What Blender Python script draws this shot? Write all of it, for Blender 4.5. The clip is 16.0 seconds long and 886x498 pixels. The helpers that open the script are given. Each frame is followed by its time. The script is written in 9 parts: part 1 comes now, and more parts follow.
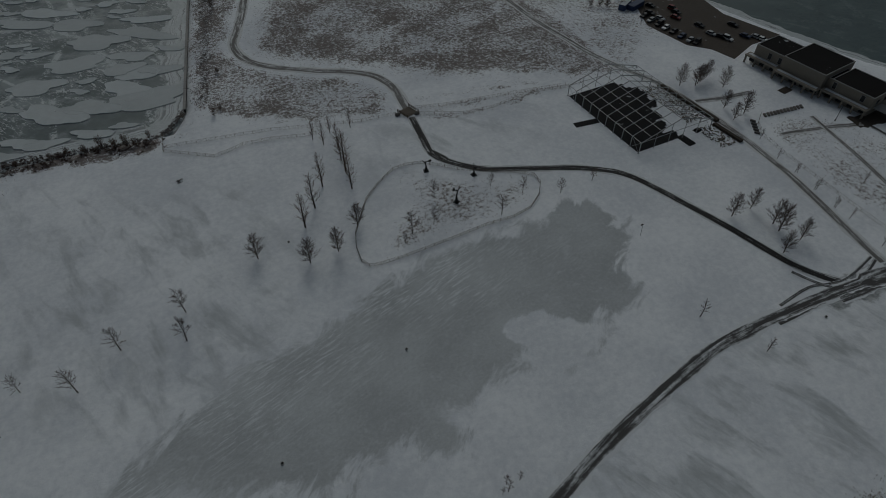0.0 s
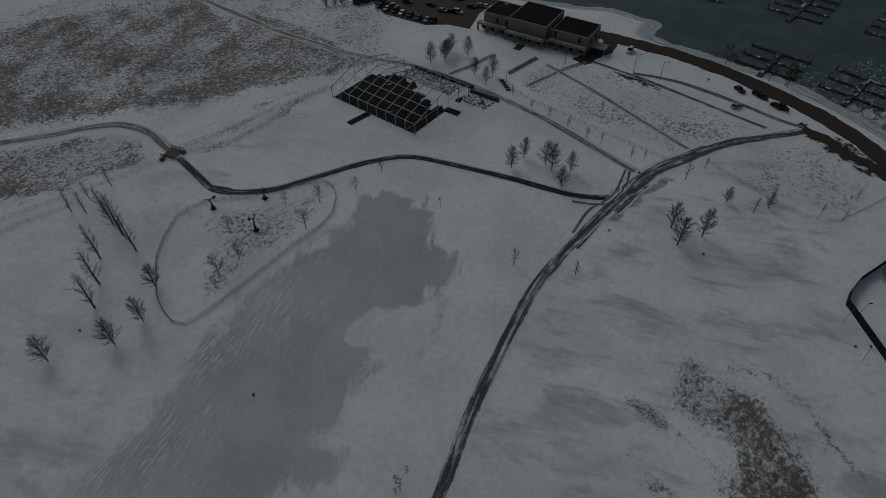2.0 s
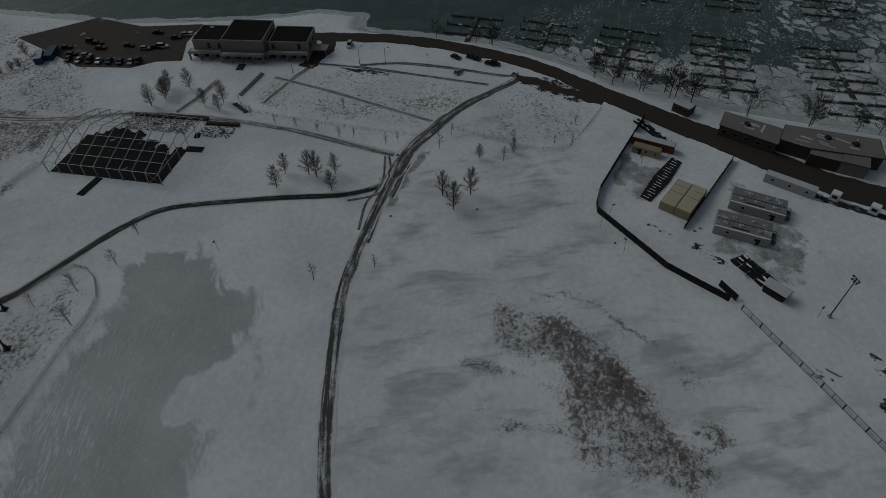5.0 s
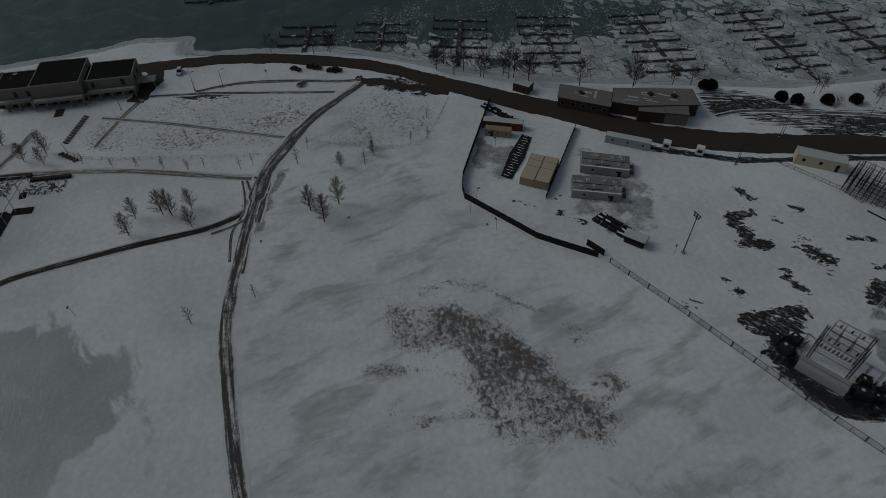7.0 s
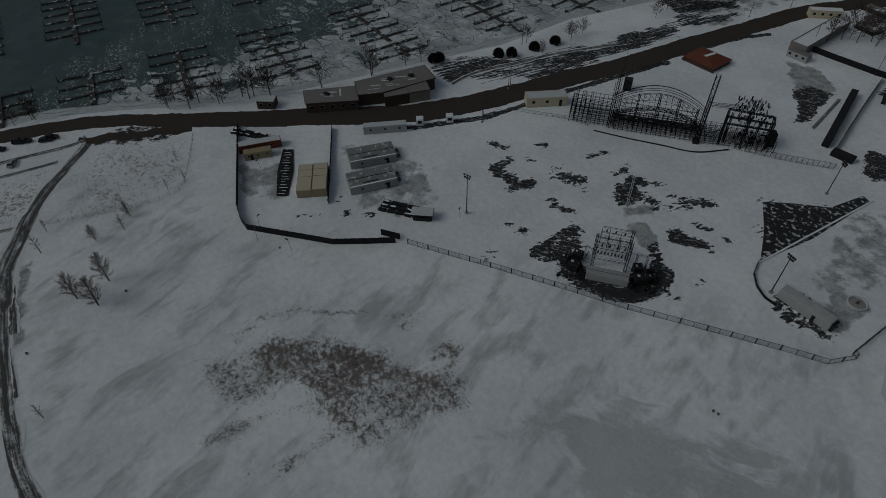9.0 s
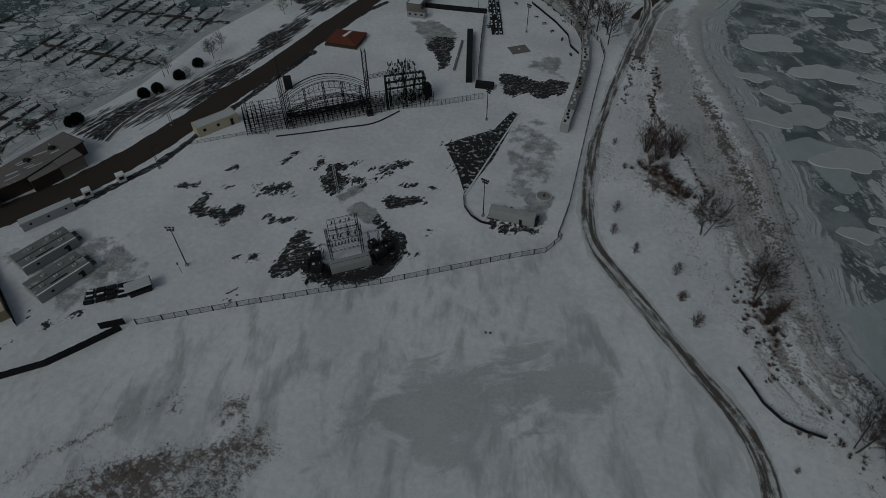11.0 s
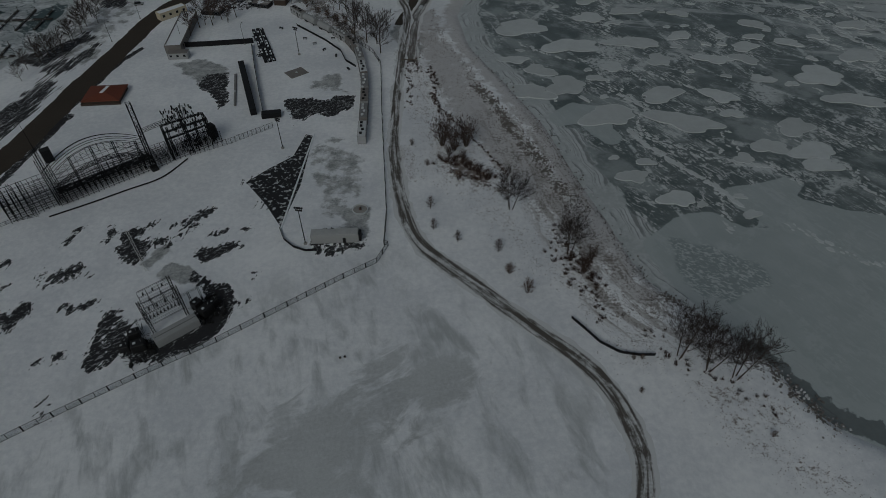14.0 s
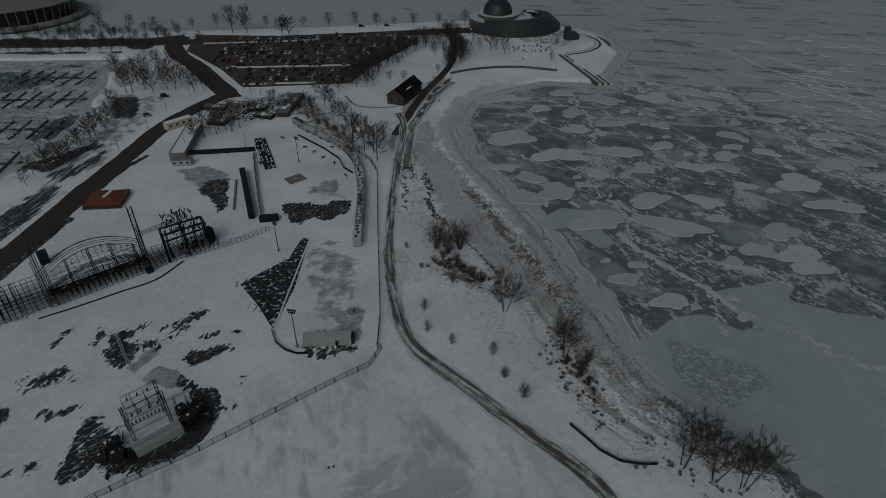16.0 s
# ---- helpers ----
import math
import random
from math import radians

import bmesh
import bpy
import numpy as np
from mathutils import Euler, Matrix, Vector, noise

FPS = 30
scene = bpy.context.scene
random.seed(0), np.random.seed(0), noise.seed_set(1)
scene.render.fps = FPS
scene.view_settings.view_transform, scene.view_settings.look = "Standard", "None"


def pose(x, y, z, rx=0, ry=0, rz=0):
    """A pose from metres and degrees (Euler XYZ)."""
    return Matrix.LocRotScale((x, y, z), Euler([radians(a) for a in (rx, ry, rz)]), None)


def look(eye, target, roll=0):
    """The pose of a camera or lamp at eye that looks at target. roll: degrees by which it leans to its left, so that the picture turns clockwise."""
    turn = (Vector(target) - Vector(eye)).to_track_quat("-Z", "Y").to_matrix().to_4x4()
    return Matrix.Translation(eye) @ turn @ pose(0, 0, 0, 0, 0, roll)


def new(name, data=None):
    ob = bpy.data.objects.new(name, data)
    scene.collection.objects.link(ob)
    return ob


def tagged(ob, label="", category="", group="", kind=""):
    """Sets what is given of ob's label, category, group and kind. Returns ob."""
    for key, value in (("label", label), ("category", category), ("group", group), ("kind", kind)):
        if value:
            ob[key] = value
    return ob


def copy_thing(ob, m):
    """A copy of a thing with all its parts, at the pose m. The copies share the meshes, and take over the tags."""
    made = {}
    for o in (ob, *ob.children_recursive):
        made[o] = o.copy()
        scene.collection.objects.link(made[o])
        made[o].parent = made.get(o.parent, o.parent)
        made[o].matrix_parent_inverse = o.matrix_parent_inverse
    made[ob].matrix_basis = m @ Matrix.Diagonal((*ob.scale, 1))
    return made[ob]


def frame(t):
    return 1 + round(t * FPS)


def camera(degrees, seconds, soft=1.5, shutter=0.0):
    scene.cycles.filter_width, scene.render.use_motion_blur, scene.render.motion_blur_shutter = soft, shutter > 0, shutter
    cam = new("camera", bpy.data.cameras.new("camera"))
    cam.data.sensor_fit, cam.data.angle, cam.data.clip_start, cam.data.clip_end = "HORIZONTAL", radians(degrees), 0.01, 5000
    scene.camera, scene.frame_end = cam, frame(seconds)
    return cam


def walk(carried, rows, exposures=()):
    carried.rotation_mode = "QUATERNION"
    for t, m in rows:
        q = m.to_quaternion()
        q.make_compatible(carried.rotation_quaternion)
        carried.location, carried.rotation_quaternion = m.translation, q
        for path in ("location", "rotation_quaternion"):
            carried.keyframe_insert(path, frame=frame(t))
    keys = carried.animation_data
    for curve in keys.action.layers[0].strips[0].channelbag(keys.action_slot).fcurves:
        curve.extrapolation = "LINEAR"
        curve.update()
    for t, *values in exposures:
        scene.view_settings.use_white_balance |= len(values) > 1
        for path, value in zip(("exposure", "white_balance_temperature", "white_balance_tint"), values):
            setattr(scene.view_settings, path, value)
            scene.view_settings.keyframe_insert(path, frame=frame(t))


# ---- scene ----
cam = camera(72.96, 16.0, soft=0.75)
PATH = [
    (0.0, pose(0, 0, 120, 43.93, 0.26, 154.31)),
    (0.5, pose(0, 0, 120, 44.05, -0.08, 149.89)),
    (1.0, pose(0, 0, 120, 44.10, -0.03, 143.80)),
    (1.5, pose(0, 0, 120, 44.09, 0.11, 135.86)),
    (2.0, pose(0, 0, 120, 44.07, 0.26, 129.13)),
    (2.5, pose(0, 0, 120, 44.08, 0.33, 123.80)),
    (3.0, pose(0, 0, 120, 44.14, 0.32, 119.04)),
    (3.5, pose(0, 0, 120, 44.21, 0.23, 114.29)),
    (4.0, pose(0, 0, 120, 44.28, 0.20, 109.90)),
    (6.5, pose(0, 0, 120, 44.50, 0.22, 88.90)),
    (7.0, pose(0, 0, 120, 44.56, 0.16, 84.95)),
    (7.5, pose(0, 0, 120, 44.64, 0.20, 80.10)),
    (8.0, pose(0, 0, 120, 44.68, 0.28, 74.09)),
    (8.5, pose(0, 0, 120, 44.73, 0.44, 66.59)),
    (9.0, pose(0, 0, 120, 44.75, 0.48, 57.81)),
    (9.5, pose(0, 0, 120, 44.71, 0.50, 48.49)),
    (10.0, pose(0, 0, 120, 44.70, 0.59, 39.34)),
    (12.5, pose(0, 0, 120, 44.69, 0.50, 5.79)),
    (13.0, pose(0, 0, 120, 44.74, 0.40, 3.15)),
    (13.5, pose(0, 0, 120, 44.89, 0.35, 1.25)),
    (14.0, pose(0, 0, 120, 45.95, 0.26, 0.40)),
    (14.5, pose(0, 0, 120, 48.39, 0.16, 0.12)),
    (15.0, pose(0, 0, 120, 50.87, 0.01, 0.04)),
    (15.5, pose(0, 0, 120, 53.32, -0.06, -0.05)),
    (16.0, pose(0, 0, 120, 55.71, -0.15, 0.00)),
]
EXPOSURES = [(0.0, -2.17, 6020, 2), (12.5, -2.13, 6020, 2), (16.0, -1.98, 6020, 2)]
walk(cam, PATH, EXPOSURES)

# ---- daylight: a wide pale sun behind thin cloud ----
SUN_HEIGHT, SUN_TURN = 38.0, 200.0
world = bpy.data.worlds.new("winter_sky")
scene.world = world
world.use_nodes = True
sky = world.node_tree.nodes.new("ShaderNodeTexSky")
sky.sky_type, sky.sun_disc = "NISHITA", False
sky.sun_elevation, sky.sun_rotation = radians(SUN_HEIGHT), radians(SUN_TURN)
sky.air_density, sky.dust_density, sky.ozone_density = 1.0, 4.0, 1.0
world.node_tree.nodes["Background"].inputs["Strength"].default_value = 0.12
haze = world.node_tree.nodes.new("ShaderNodeHueSaturation")
haze.inputs["Saturation"].default_value = 0.5
world.node_tree.links.new(sky.outputs["Color"], haze.inputs["Color"])
world.node_tree.links.new(haze.outputs["Color"], world.node_tree.nodes["Background"].inputs["Color"])
sun = new("sun", bpy.data.lights.new("sun", "SUN"))
sun.data.energy, sun.data.angle, sun.data.color = 1.1, radians(25), (1.0, 0.95, 0.88)
a, e = radians(SUN_TURN), radians(SUN_HEIGHT)
sun.matrix_world = look((math.sin(a) * math.cos(e) * 300, math.cos(a) * math.cos(e) * 300, math.sin(e) * 300), (0, 0, 0))


# ---- materials ----
class Nodes:
    """A small node writer for one material."""

    def __init__(self, name, rough=0.8, metal=0.0, spec=0.3):
        self.m = bpy.data.materials.new(name)
        self.m.use_nodes = True
        self.t = self.m.node_tree
        self.b = self.t.nodes["Principled BSDF"]
        self.b.inputs["Roughness"].default_value = rough
        self.b.inputs["Metallic"].default_value = metal
        self.b.inputs["Specular IOR Level"].default_value = spec
        geo = self.t.nodes.new("ShaderNodeNewGeometry")
        self.place = geo.outputs["Position"]
        self.local = self.t.nodes.new("ShaderNodeTexCoord").outputs["Object"]

    def put(self, socket, value):
        if isinstance(value, bpy.types.NodeSocket):
            self.t.links.new(value, socket)
        elif isinstance(value, (tuple, list)) and len(value) == 3 and socket.type == "RGBA":
            socket.default_value = (*value, 1)
        else:
            socket.default_value = value

    def mapped(self, turn=0.0, scale=(1, 1, 1), src=None):
        n = self.t.nodes.new("ShaderNodeMapping")
        n.vector_type = "TEXTURE"
        self.put(n.inputs["Vector"], src or self.place)
        n.inputs["Rotation"].default_value = (0, 0, radians(turn))
        n.inputs["Scale"].default_value = scale
        return n.outputs["Vector"]

    def noise(self, scale, detail=4, rough=0.55, src=None, warp=0.0):
        n = self.t.nodes.new("ShaderNodeTexNoise")
        self.put(n.inputs["Vector"], src or self.place)
        n.inputs["Scale"].default_value, n.inputs["Detail"].default_value = scale, detail
        n.inputs["Roughness"].default_value, n.inputs["Distortion"].default_value = rough, warp
        return n.outputs["Fac"]

    def cells(self, scale, src=None, feature="F1", rand=1.0):
        n = self.t.nodes.new("ShaderNodeTexVoronoi")
        n.feature = feature
        self.put(n.inputs["Vector"], src or self.place)
        n.inputs["Scale"].default_value, n.inputs["Randomness"].default_value = scale, rand
        return n.outputs["Distance"]

    def attr(self, name):
        n = self.t.nodes.new("ShaderNodeAttribute")
        n.attribute_name = name
        return n.outputs["Fac"]

    def step(self, value, low, high, to=(0.0, 1.0)):
        n = self.t.nodes.new("ShaderNodeMapRange")
        n.interpolation_type = "SMOOTHSTEP"
        self.put(n.inputs["Value"], value)
        n.inputs["From Min"].default_value, n.inputs["From Max"].default_value = low, high
        n.inputs["To Min"].default_value, n.inputs["To Max"].default_value = to
        return n.outputs["Result"]

    def math(self, op, a, b=0.0):
        n = self.t.nodes.new("ShaderNodeMath")
        n.operation = op
        self.put(n.inputs[0], a)
        self.put(n.inputs[1], b)
        return n.outputs[0]

    def mix(self, fac, a, b):
        n = self.t.nodes.new("ShaderNodeMix")
        n.data_type = "RGBA"
        self.put(n.inputs["Factor"], fac)
        self.put(n.inputs[6], a)
        self.put(n.inputs[7], b)
        return n.outputs[2]

    def random(self):
        return self.t.nodes.new("ShaderNodeObjectInfo").outputs["Random"]

    def done(self, colour, bump=None, strength=0.3, dist=0.05, rough=None):
        self.put(self.b.inputs["Base Color"], colour)
        if rough is not None:
            self.put(self.b.inputs["Roughness"], rough)
        if bump is not None:
            n = self.t.nodes.new("ShaderNodeBump")
            n.inputs["Strength"].default_value, n.inputs["Distance"].default_value = strength, dist
            self.put(n.inputs["Height"], bump)
            self.t.links.new(n.outputs["Normal"], self.b.inputs["Normal"])
        return self.m


SNOW = (0.80, 0.82, 0.84)


def surface(name, colour, rough=0.7, metal=0.0, vary=0.25, grain=3.0, patch=0.25, dirt=None, dirt_at=0.62, each=0.0):
    """A plain worn surface: fine grain, broad patches, and dirt or snow that clings in spots."""
    n = Nodes(name, rough, metal)
    dark = tuple(c * (1 - vary) for c in colour)
    light = tuple(min(1, c * (1 + vary)) for c in colour)
    fine = n.noise(grain, 5, 0.65)
    broad = n.noise(patch, 3, 0.5)
    c = n.mix(n.math("ADD", n.math("MULTIPLY", fine, 0.6), n.math("MULTIPLY", broad, 0.4)), dark, light)
    if dirt:
        c = n.mix(n.step(n.math("ADD", n.math("MULTIPLY", broad, 0.5), n.math("MULTIPLY", n.noise(grain * 0.3, 4), 0.5)), dirt_at - 0.03, dirt_at + 0.04), c, dirt)
    if each:
        c = n.mix(n.math("MULTIPLY", n.random(), each), c, tuple(q * 0.45 for q in colour))
    return n.done(c, fine, 0.2, 0.03)


def make_ground():
    n = Nodes("snow_field", 0.9, spec=0.1)
    fine = n.noise(1.3, 6, 0.7)
    grit = n.noise(3.2, 5, 0.75)
    broad = n.noise(0.045, 4)
    mott = n.math("ADD", n.math("MULTIPLY", n.noise(0.03, 6, 0.62), 0.6), n.math("MULTIPLY", n.noise(0.6, 5, 0.7), 0.4))
    snow = n.mix(n.step(mott, 0.34, 0.66), (0.67, 0.69, 0.72), (0.90, 0.91, 0.92))
    # wind-scoured streaks that let old grey crust through
    feather = n.noise(1.0, 7, 0.68, n.mapped(108, (8, 2.6, 4)), 0.7)
    wind = n.noise(1.0, 4, 0.55, n.mapped(112, (22, 9, 9)), 0.7)
    scour = n.math("ADD", n.math("MULTIPLY", wind, 0.70), n.math("MULTIPLY", feather, 0.30))
    scour = n.math("MULTIPLY", n.step(scour, 0.47, 0.66), n.attr("scour"))
    snow = n.mix(n.math("MULTIPLY", scour, 0.85), snow, n.mix(fine, (0.36, 0.385, 0.39), (0.50, 0.52, 0.525)))
    # glazed grey ice with ripples of drifted snow across it
    ripple = n.noise(1.0, 7, 0.72, n.mapped(16, (4.2, 0.5, 1)), 0.6)
    comb = n.noise(1.0, 6, 0.7, n.mapped(40, (12, 6, 1)), 0.8)
    ice = n.math("ADD", n.attr("ice"), n.math("ADD", n.math("MULTIPLY", n.math("SUBTRACT", comb, 0.5), 1.3), n.math("MULTIPLY", n.math("SUBTRACT", broad, 0.5), 0.9)))
    ice = n.step(ice, 0.36, 0.64)
    tone = n.mix(n.step(n.math("ADD", n.math("MULTIPLY", broad, 0.6), n.math("MULTIPLY", fine, 0.4)), 0.35, 0.65), (0.43, 0.445, 0.45), (0.58, 0.60, 0.605))
    crest = n.step(n.math("ADD", n.math("MULTIPLY", ripple, 0.75), n.math("MULTIPLY", comb, 0.25)), 0.50, 0.58)
    crest = n.math("MULTIPLY", crest, n.step(n.noise(0.05, 4), 0.30, 0.54))
    tone = n.mix(n.math("MULTIPLY", crest, n.attr("ripple")), tone, (0.78, 0.80, 0.81))
    tone = n.mix(n.step(n.noise(0.55, 6, 0.7), 0.52, 0.70, (0.0, 0.45)), tone, (0.66, 0.68, 0.69))
    colour = n.mix(ice, snow, tone)
    # grey slush where people and wheels have packed the snow
    slush = n.step(n.math("ADD", n.attr("slush"), n.math("MULTIPLY", n.math("SUBTRACT", n.noise(0.16, 6, 0.65), 0.5), 1.8)), 0.36, 0.66)
    colour = n.mix(slush, colour, n.mix(n.step(n.math("ADD", n.math("MULTIPLY", fine, 0.5), n.math("MULTIPLY", n.noise(0.3, 4), 0.5)), 0.35, 0.65), (0.24, 0.25, 0.25), (0.52, 0.53, 0.53)))
    # trodden sand that shows through on the beach slope
    sand = n.step(n.math("ADD", n.attr("sand"), n.math("MULTIPLY", n.math("SUBTRACT", n.noise(0.2, 7, 0.7), 0.5), 2.6)), 0.40, 0.85)
    colour = n.mix(n.math("MULTIPLY", sand, 0.75), colour, n.mix(n.noise(0.35, 6, 0.7), (0.34, 0.328, 0.326), (0.60, 0.588, 0.585)))
    # dead grass that sticks out of thin snow
    tuft = n.math("ADD", n.math("MULTIPLY", grit, 0.34), n.math("ADD", n.math("MULTIPLY", n.noise(0.95, 6, 0.75), 0.46), n.math("MULTIPLY", n.noise(0.42, 4, 0.6), 0.20)))
    dry = n.math("MULTIPLY", n.attr("dry"), n.step(n.noise(0.06, 7, 0.68), 0.30, 0.65, (0.78, 1.02)))
    lim = n.math("SUBTRACT", 0.675, n.math("MULTIPLY", dry, 0.215))
    grass = n.step(n.math("SUBTRACT", tuft, lim), -0.015, 0.045)
    colour = n.mix(n.math("MULTIPLY", grass, 0.88), colour, n.mix(n.noise(0.4, 4), (0.078, 0.056, 0.046), (0.180, 0.138, 0.112)))
    # ridges of sand, ice crust and drifted litter that run along the beach
    comb_ = n.t.nodes.new("ShaderNodeCombineXYZ")
    n.put(comb_.inputs[0], n.math("ADD", n.math("MULTIPLY", n.attr("inland"), 0.42), n.math("MULTIPLY", n.noise(0.05, 4), 3.0)))
    n.put(comb_.inputs[1], n.math("MULTIPLY", n.noise(0.02, 2), 6.0))
    ridge = n.step(n.noise(1.0, 6, 0.66, comb_.outputs[0], 0.3), 0.50, 0.60)
    litter = n.step(n.math("ADD", n.math("MULTIPLY", n.noise(1.1, 6, 0.74), 0.7), n.math("MULTIPLY", n.noise(0.12, 4), 0.3)), 0.505, 0.575)
    colour = n.mix(n.math("MULTIPLY", n.math("MULTIPLY", ridge, n.attr("beach")), 0.75), colour, n.mix(fine, (0.25, 0.232, 0.22), (0.46, 0.44, 0.425)))
    colour = n.mix(n.math("MULTIPLY", n.math("MULTIPLY", litter, n.attr("beach")), 0.72), colour, n.mix(n.noise(0.5, 3), (0.085, 0.072, 0.064), (0.22, 0.19, 0.17)))
    # bare wet asphalt where the snow has blown off, and other black strips and patches
    rag = n.math("ADD", n.math("MULTIPLY", n.noise(1.0, 5, 0.52, n.mapped(75, (5, 2.2, 3)), 1.4), 0.58), n.math("MULTIPLY", n.noise(0.8, 6, 0.68), 0.42))
    rag = n.mix(n.attr("rows"), rag, n.noise(1.0, 5, 0.6, n.mapped(82, (13, 1.2, 1)), 1.2))
    bare = n.math("ADD", n.attr("bare"), n.math("MULTIPLY", n.math("SUBTRACT", rag, 0.5), 2.5))
    bare = n.step(bare, 0.56, 0.66)
    clots = n.step(n.noise(1.0, 6, 0.66, n.mapped(40, (1.7, 0.8, 1)), 1.3), 0.54, 0.61)
    clots = n.math("MULTIPLY", clots, n.step(n.attr("bare"), 1.40, 1.25))
    black = n.mix(n.math("MULTIPLY", clots, 0.72), n.mix(fine, (0.022, 0.0225, 0.025), (0.052, 0.052, 0.055)), n.mix(fine, (0.30, 0.31, 0.32), (0.66, 0.67, 0.68)))
    colour = n.mix(bare, colour, black)
    return n.done(colour, n.math("ADD", fine, n.math("MULTIPLY", scour, -0.5)), 0.45, 0.15)


def make_water():
    n = Nodes("lake_ice", 0.35, spec=0.25)
    drift = n.mapped(-40, (44, 16, 1))
    broad = n.noise(1.0, 5, 0.55, drift, 0.5)
    mid = n.noise(0.09, 6, 0.65)
    fine = n.noise(0.7, 6, 0.7)
    deep = n.mix(n.step(mid, 0.3, 0.7), (0.104, 0.127, 0.127), (0.175, 0.202, 0.202))
    deep = n.mix(n.math("MULTIPLY", n.math("SUBTRACT", 1.0, n.attr("open")), 1.0), deep, n.mix(mid, (0.022, 0.046, 0.048), (0.060, 0.096, 0.096)))
    film = n.step(n.math("ADD", n.math("MULTIPLY", broad, 0.6), n.math("MULTIPLY", mid, 0.4)), 0.49, 0.60)
    deep = n.mix(n.math("MULTIPLY", film, n.math("MULTIPLY", n.attr("open"), 0.62)), deep, n.mix(fine, (0.31, 0.345, 0.345), (0.44, 0.47, 0.47)))
    # broken crumbs and blown snow in long wisps
    wisp = n.noise(1.0, 7, 0.74, n.mapped(-58, (6.5, 1.9, 1)), 1.7)
    gate = n.step(n.noise(0.03, 5), 0.42, 0.56)
    crumbs = n.math("MULTIPLY", n.step(n.math("ADD", n.math("MULTIPLY", wisp, 0.6), n.math("MULTIPLY", n.noise(0.42, 7, 0.74), 0.4)), 0.52, 0.55), gate)
    c = n.mix(n.math("MULTIPLY", crumbs, n.math("MULTIPLY", n.attr("open"), 0.88)), deep, (0.64, 0.66, 0.66))
    crack = n.step(n.cells(0.035, n.mapped(-60, (2.2, 1, 1)), "DISTANCE_TO_EDGE"), 0.035, 0.012)
    crack = n.math("MULTIPLY", crack, n.step(n.math("ADD", n.math("MULTIPLY", fine, 0.5), n.math("MULTIPLY", mid, 0.5)), 0.46, 0.54))
    c = n.mix(n.math("MULTIPLY", crack, n.math("MULTIPLY", n.attr("open"), 0.9)), c, (0.55, 0.58, 0.58))
    # far out the pack closes into pale sheets
    pack = n.step(n.math("ADD", n.attr("pack"), n.math("MULTIPLY", n.math("SUBTRACT", n.noise(1.0, 6, 0.62, n.mapped(-10, (40, 9, 1))), 0.5), 1.6)), 0.40, 0.58)
    c = n.mix(n.math("MULTIPLY", pack, 0.85), c, n.mix(fine, (0.38, 0.41, 0.41), (0.58, 0.60, 0.605)))
    # plates of snow-covered ice in the harbour, from loose drift to a closed, cracked sheet
    cover = n.math("ADD", n.attr("harbour"), n.math("MULTIPLY", n.math("SUBTRACT", n.noise(0.035, 4), 0.5), 1.5))
    bend = n.t.nodes.new("ShaderNodeVectorMath")
    bend.operation = "MULTIPLY_ADD"
    wob_ = n.t.nodes.new("ShaderNodeTexNoise")
    n.put(wob_.inputs["Vector"], n.place)
    wob_.inputs["Scale"].default_value, wob_.inputs["Detail"].default_value = 0.22, 4
    n.put(bend.inputs[0], wob_.outputs["Color"])
    bend.inputs[1].default_value = (5.0, 5.0, 0)
    n.put(bend.inputs[2], n.mapped(20, (1.5, 1, 1)))
    bend = bend.outputs[0]
    gap = n.step(cover, 0.30, 1.15, (0.40, 0.004))
    big = n.step(n.math("SUBTRACT", n.cells(0.15, bend, "DISTANCE_TO_EDGE"), gap), 0.0, 0.035)
    lost = n.step(n.math("SUBTRACT", n.noise(0.11, 3), n.step(cover, 0.3, 1.1, (0.60, 0.37))), -0.01, 0.02)
    big = n.math("MULTIPLY", big, lost)
    small = n.step(n.math("SUBTRACT", n.cells(0.62, n.mapped(-12, (3.0, 1, 1)), "DISTANCE_TO_EDGE"), 0.08), 0.0, 0.05)
    gate_ = n.step(n.math("ADD", n.noise(1.0, 6, 0.66, n.mapped(-14, (26, 8, 1)), 0.8), n.math("MULTIPLY", cover, 0.10)), 0.47, 0.60)
    thin = n.step(n.noise(0.9, 6, 0.72), 0.50, 0.56)
    small = n.math("MULTIPLY", n.math("MULTIPLY", small, thin), gate_)
    hold = n.step(n.attr("harbour"), 0.02, 0.10)
    c = n.mix(n.math("MULTIPLY", n.math("MULTIPLY", small, hold), 0.85), c, (0.52, 0.55, 0.55))
    c = n.mix(n.math("MULTIPLY", big, hold), c, n.mix(n.step(n.math("ADD", n.math("MULTIPLY", n.noise(0.10, 4), 0.6), n.math("MULTIPLY", fine, 0.4)), 0.40, 0.64), (0.33, 0.355, 0.36), (0.71, 0.73, 0.74)))
    # shelf of white ice along the shore
    shelf = n.step(n.math("ADD", n.attr("shelf"), n.math("MULTIPLY", n.math("SUBTRACT", n.noise(0.07, 6, 0.6), 0.5), 1.0)), 0.43, 0.50)
    c = n.mix(shelf, c, n.mix(n.step(n.math("ADD", n.math("MULTIPLY", mid, 0.6), n.math("MULTIPLY", fine, 0.4)), 0.35, 0.65), (0.40, 0.43, 0.43), (0.58, 0.605, 0.61)))
    seam_ = n.t.nodes.new("ShaderNodeCombineXYZ")
    n.put(seam_.inputs[0], n.math("ADD", n.math("MULTIPLY", n.attr("out"), 0.34), n.math("MULTIPLY", n.noise(0.06, 4), 2.6)))
    seam = n.step(n.math("ABSOLUTE", n.math("SUBTRACT", n.noise(1.0, 4, 0.6, seam_.outputs[0]), 0.5)), 0.030, 0.010)
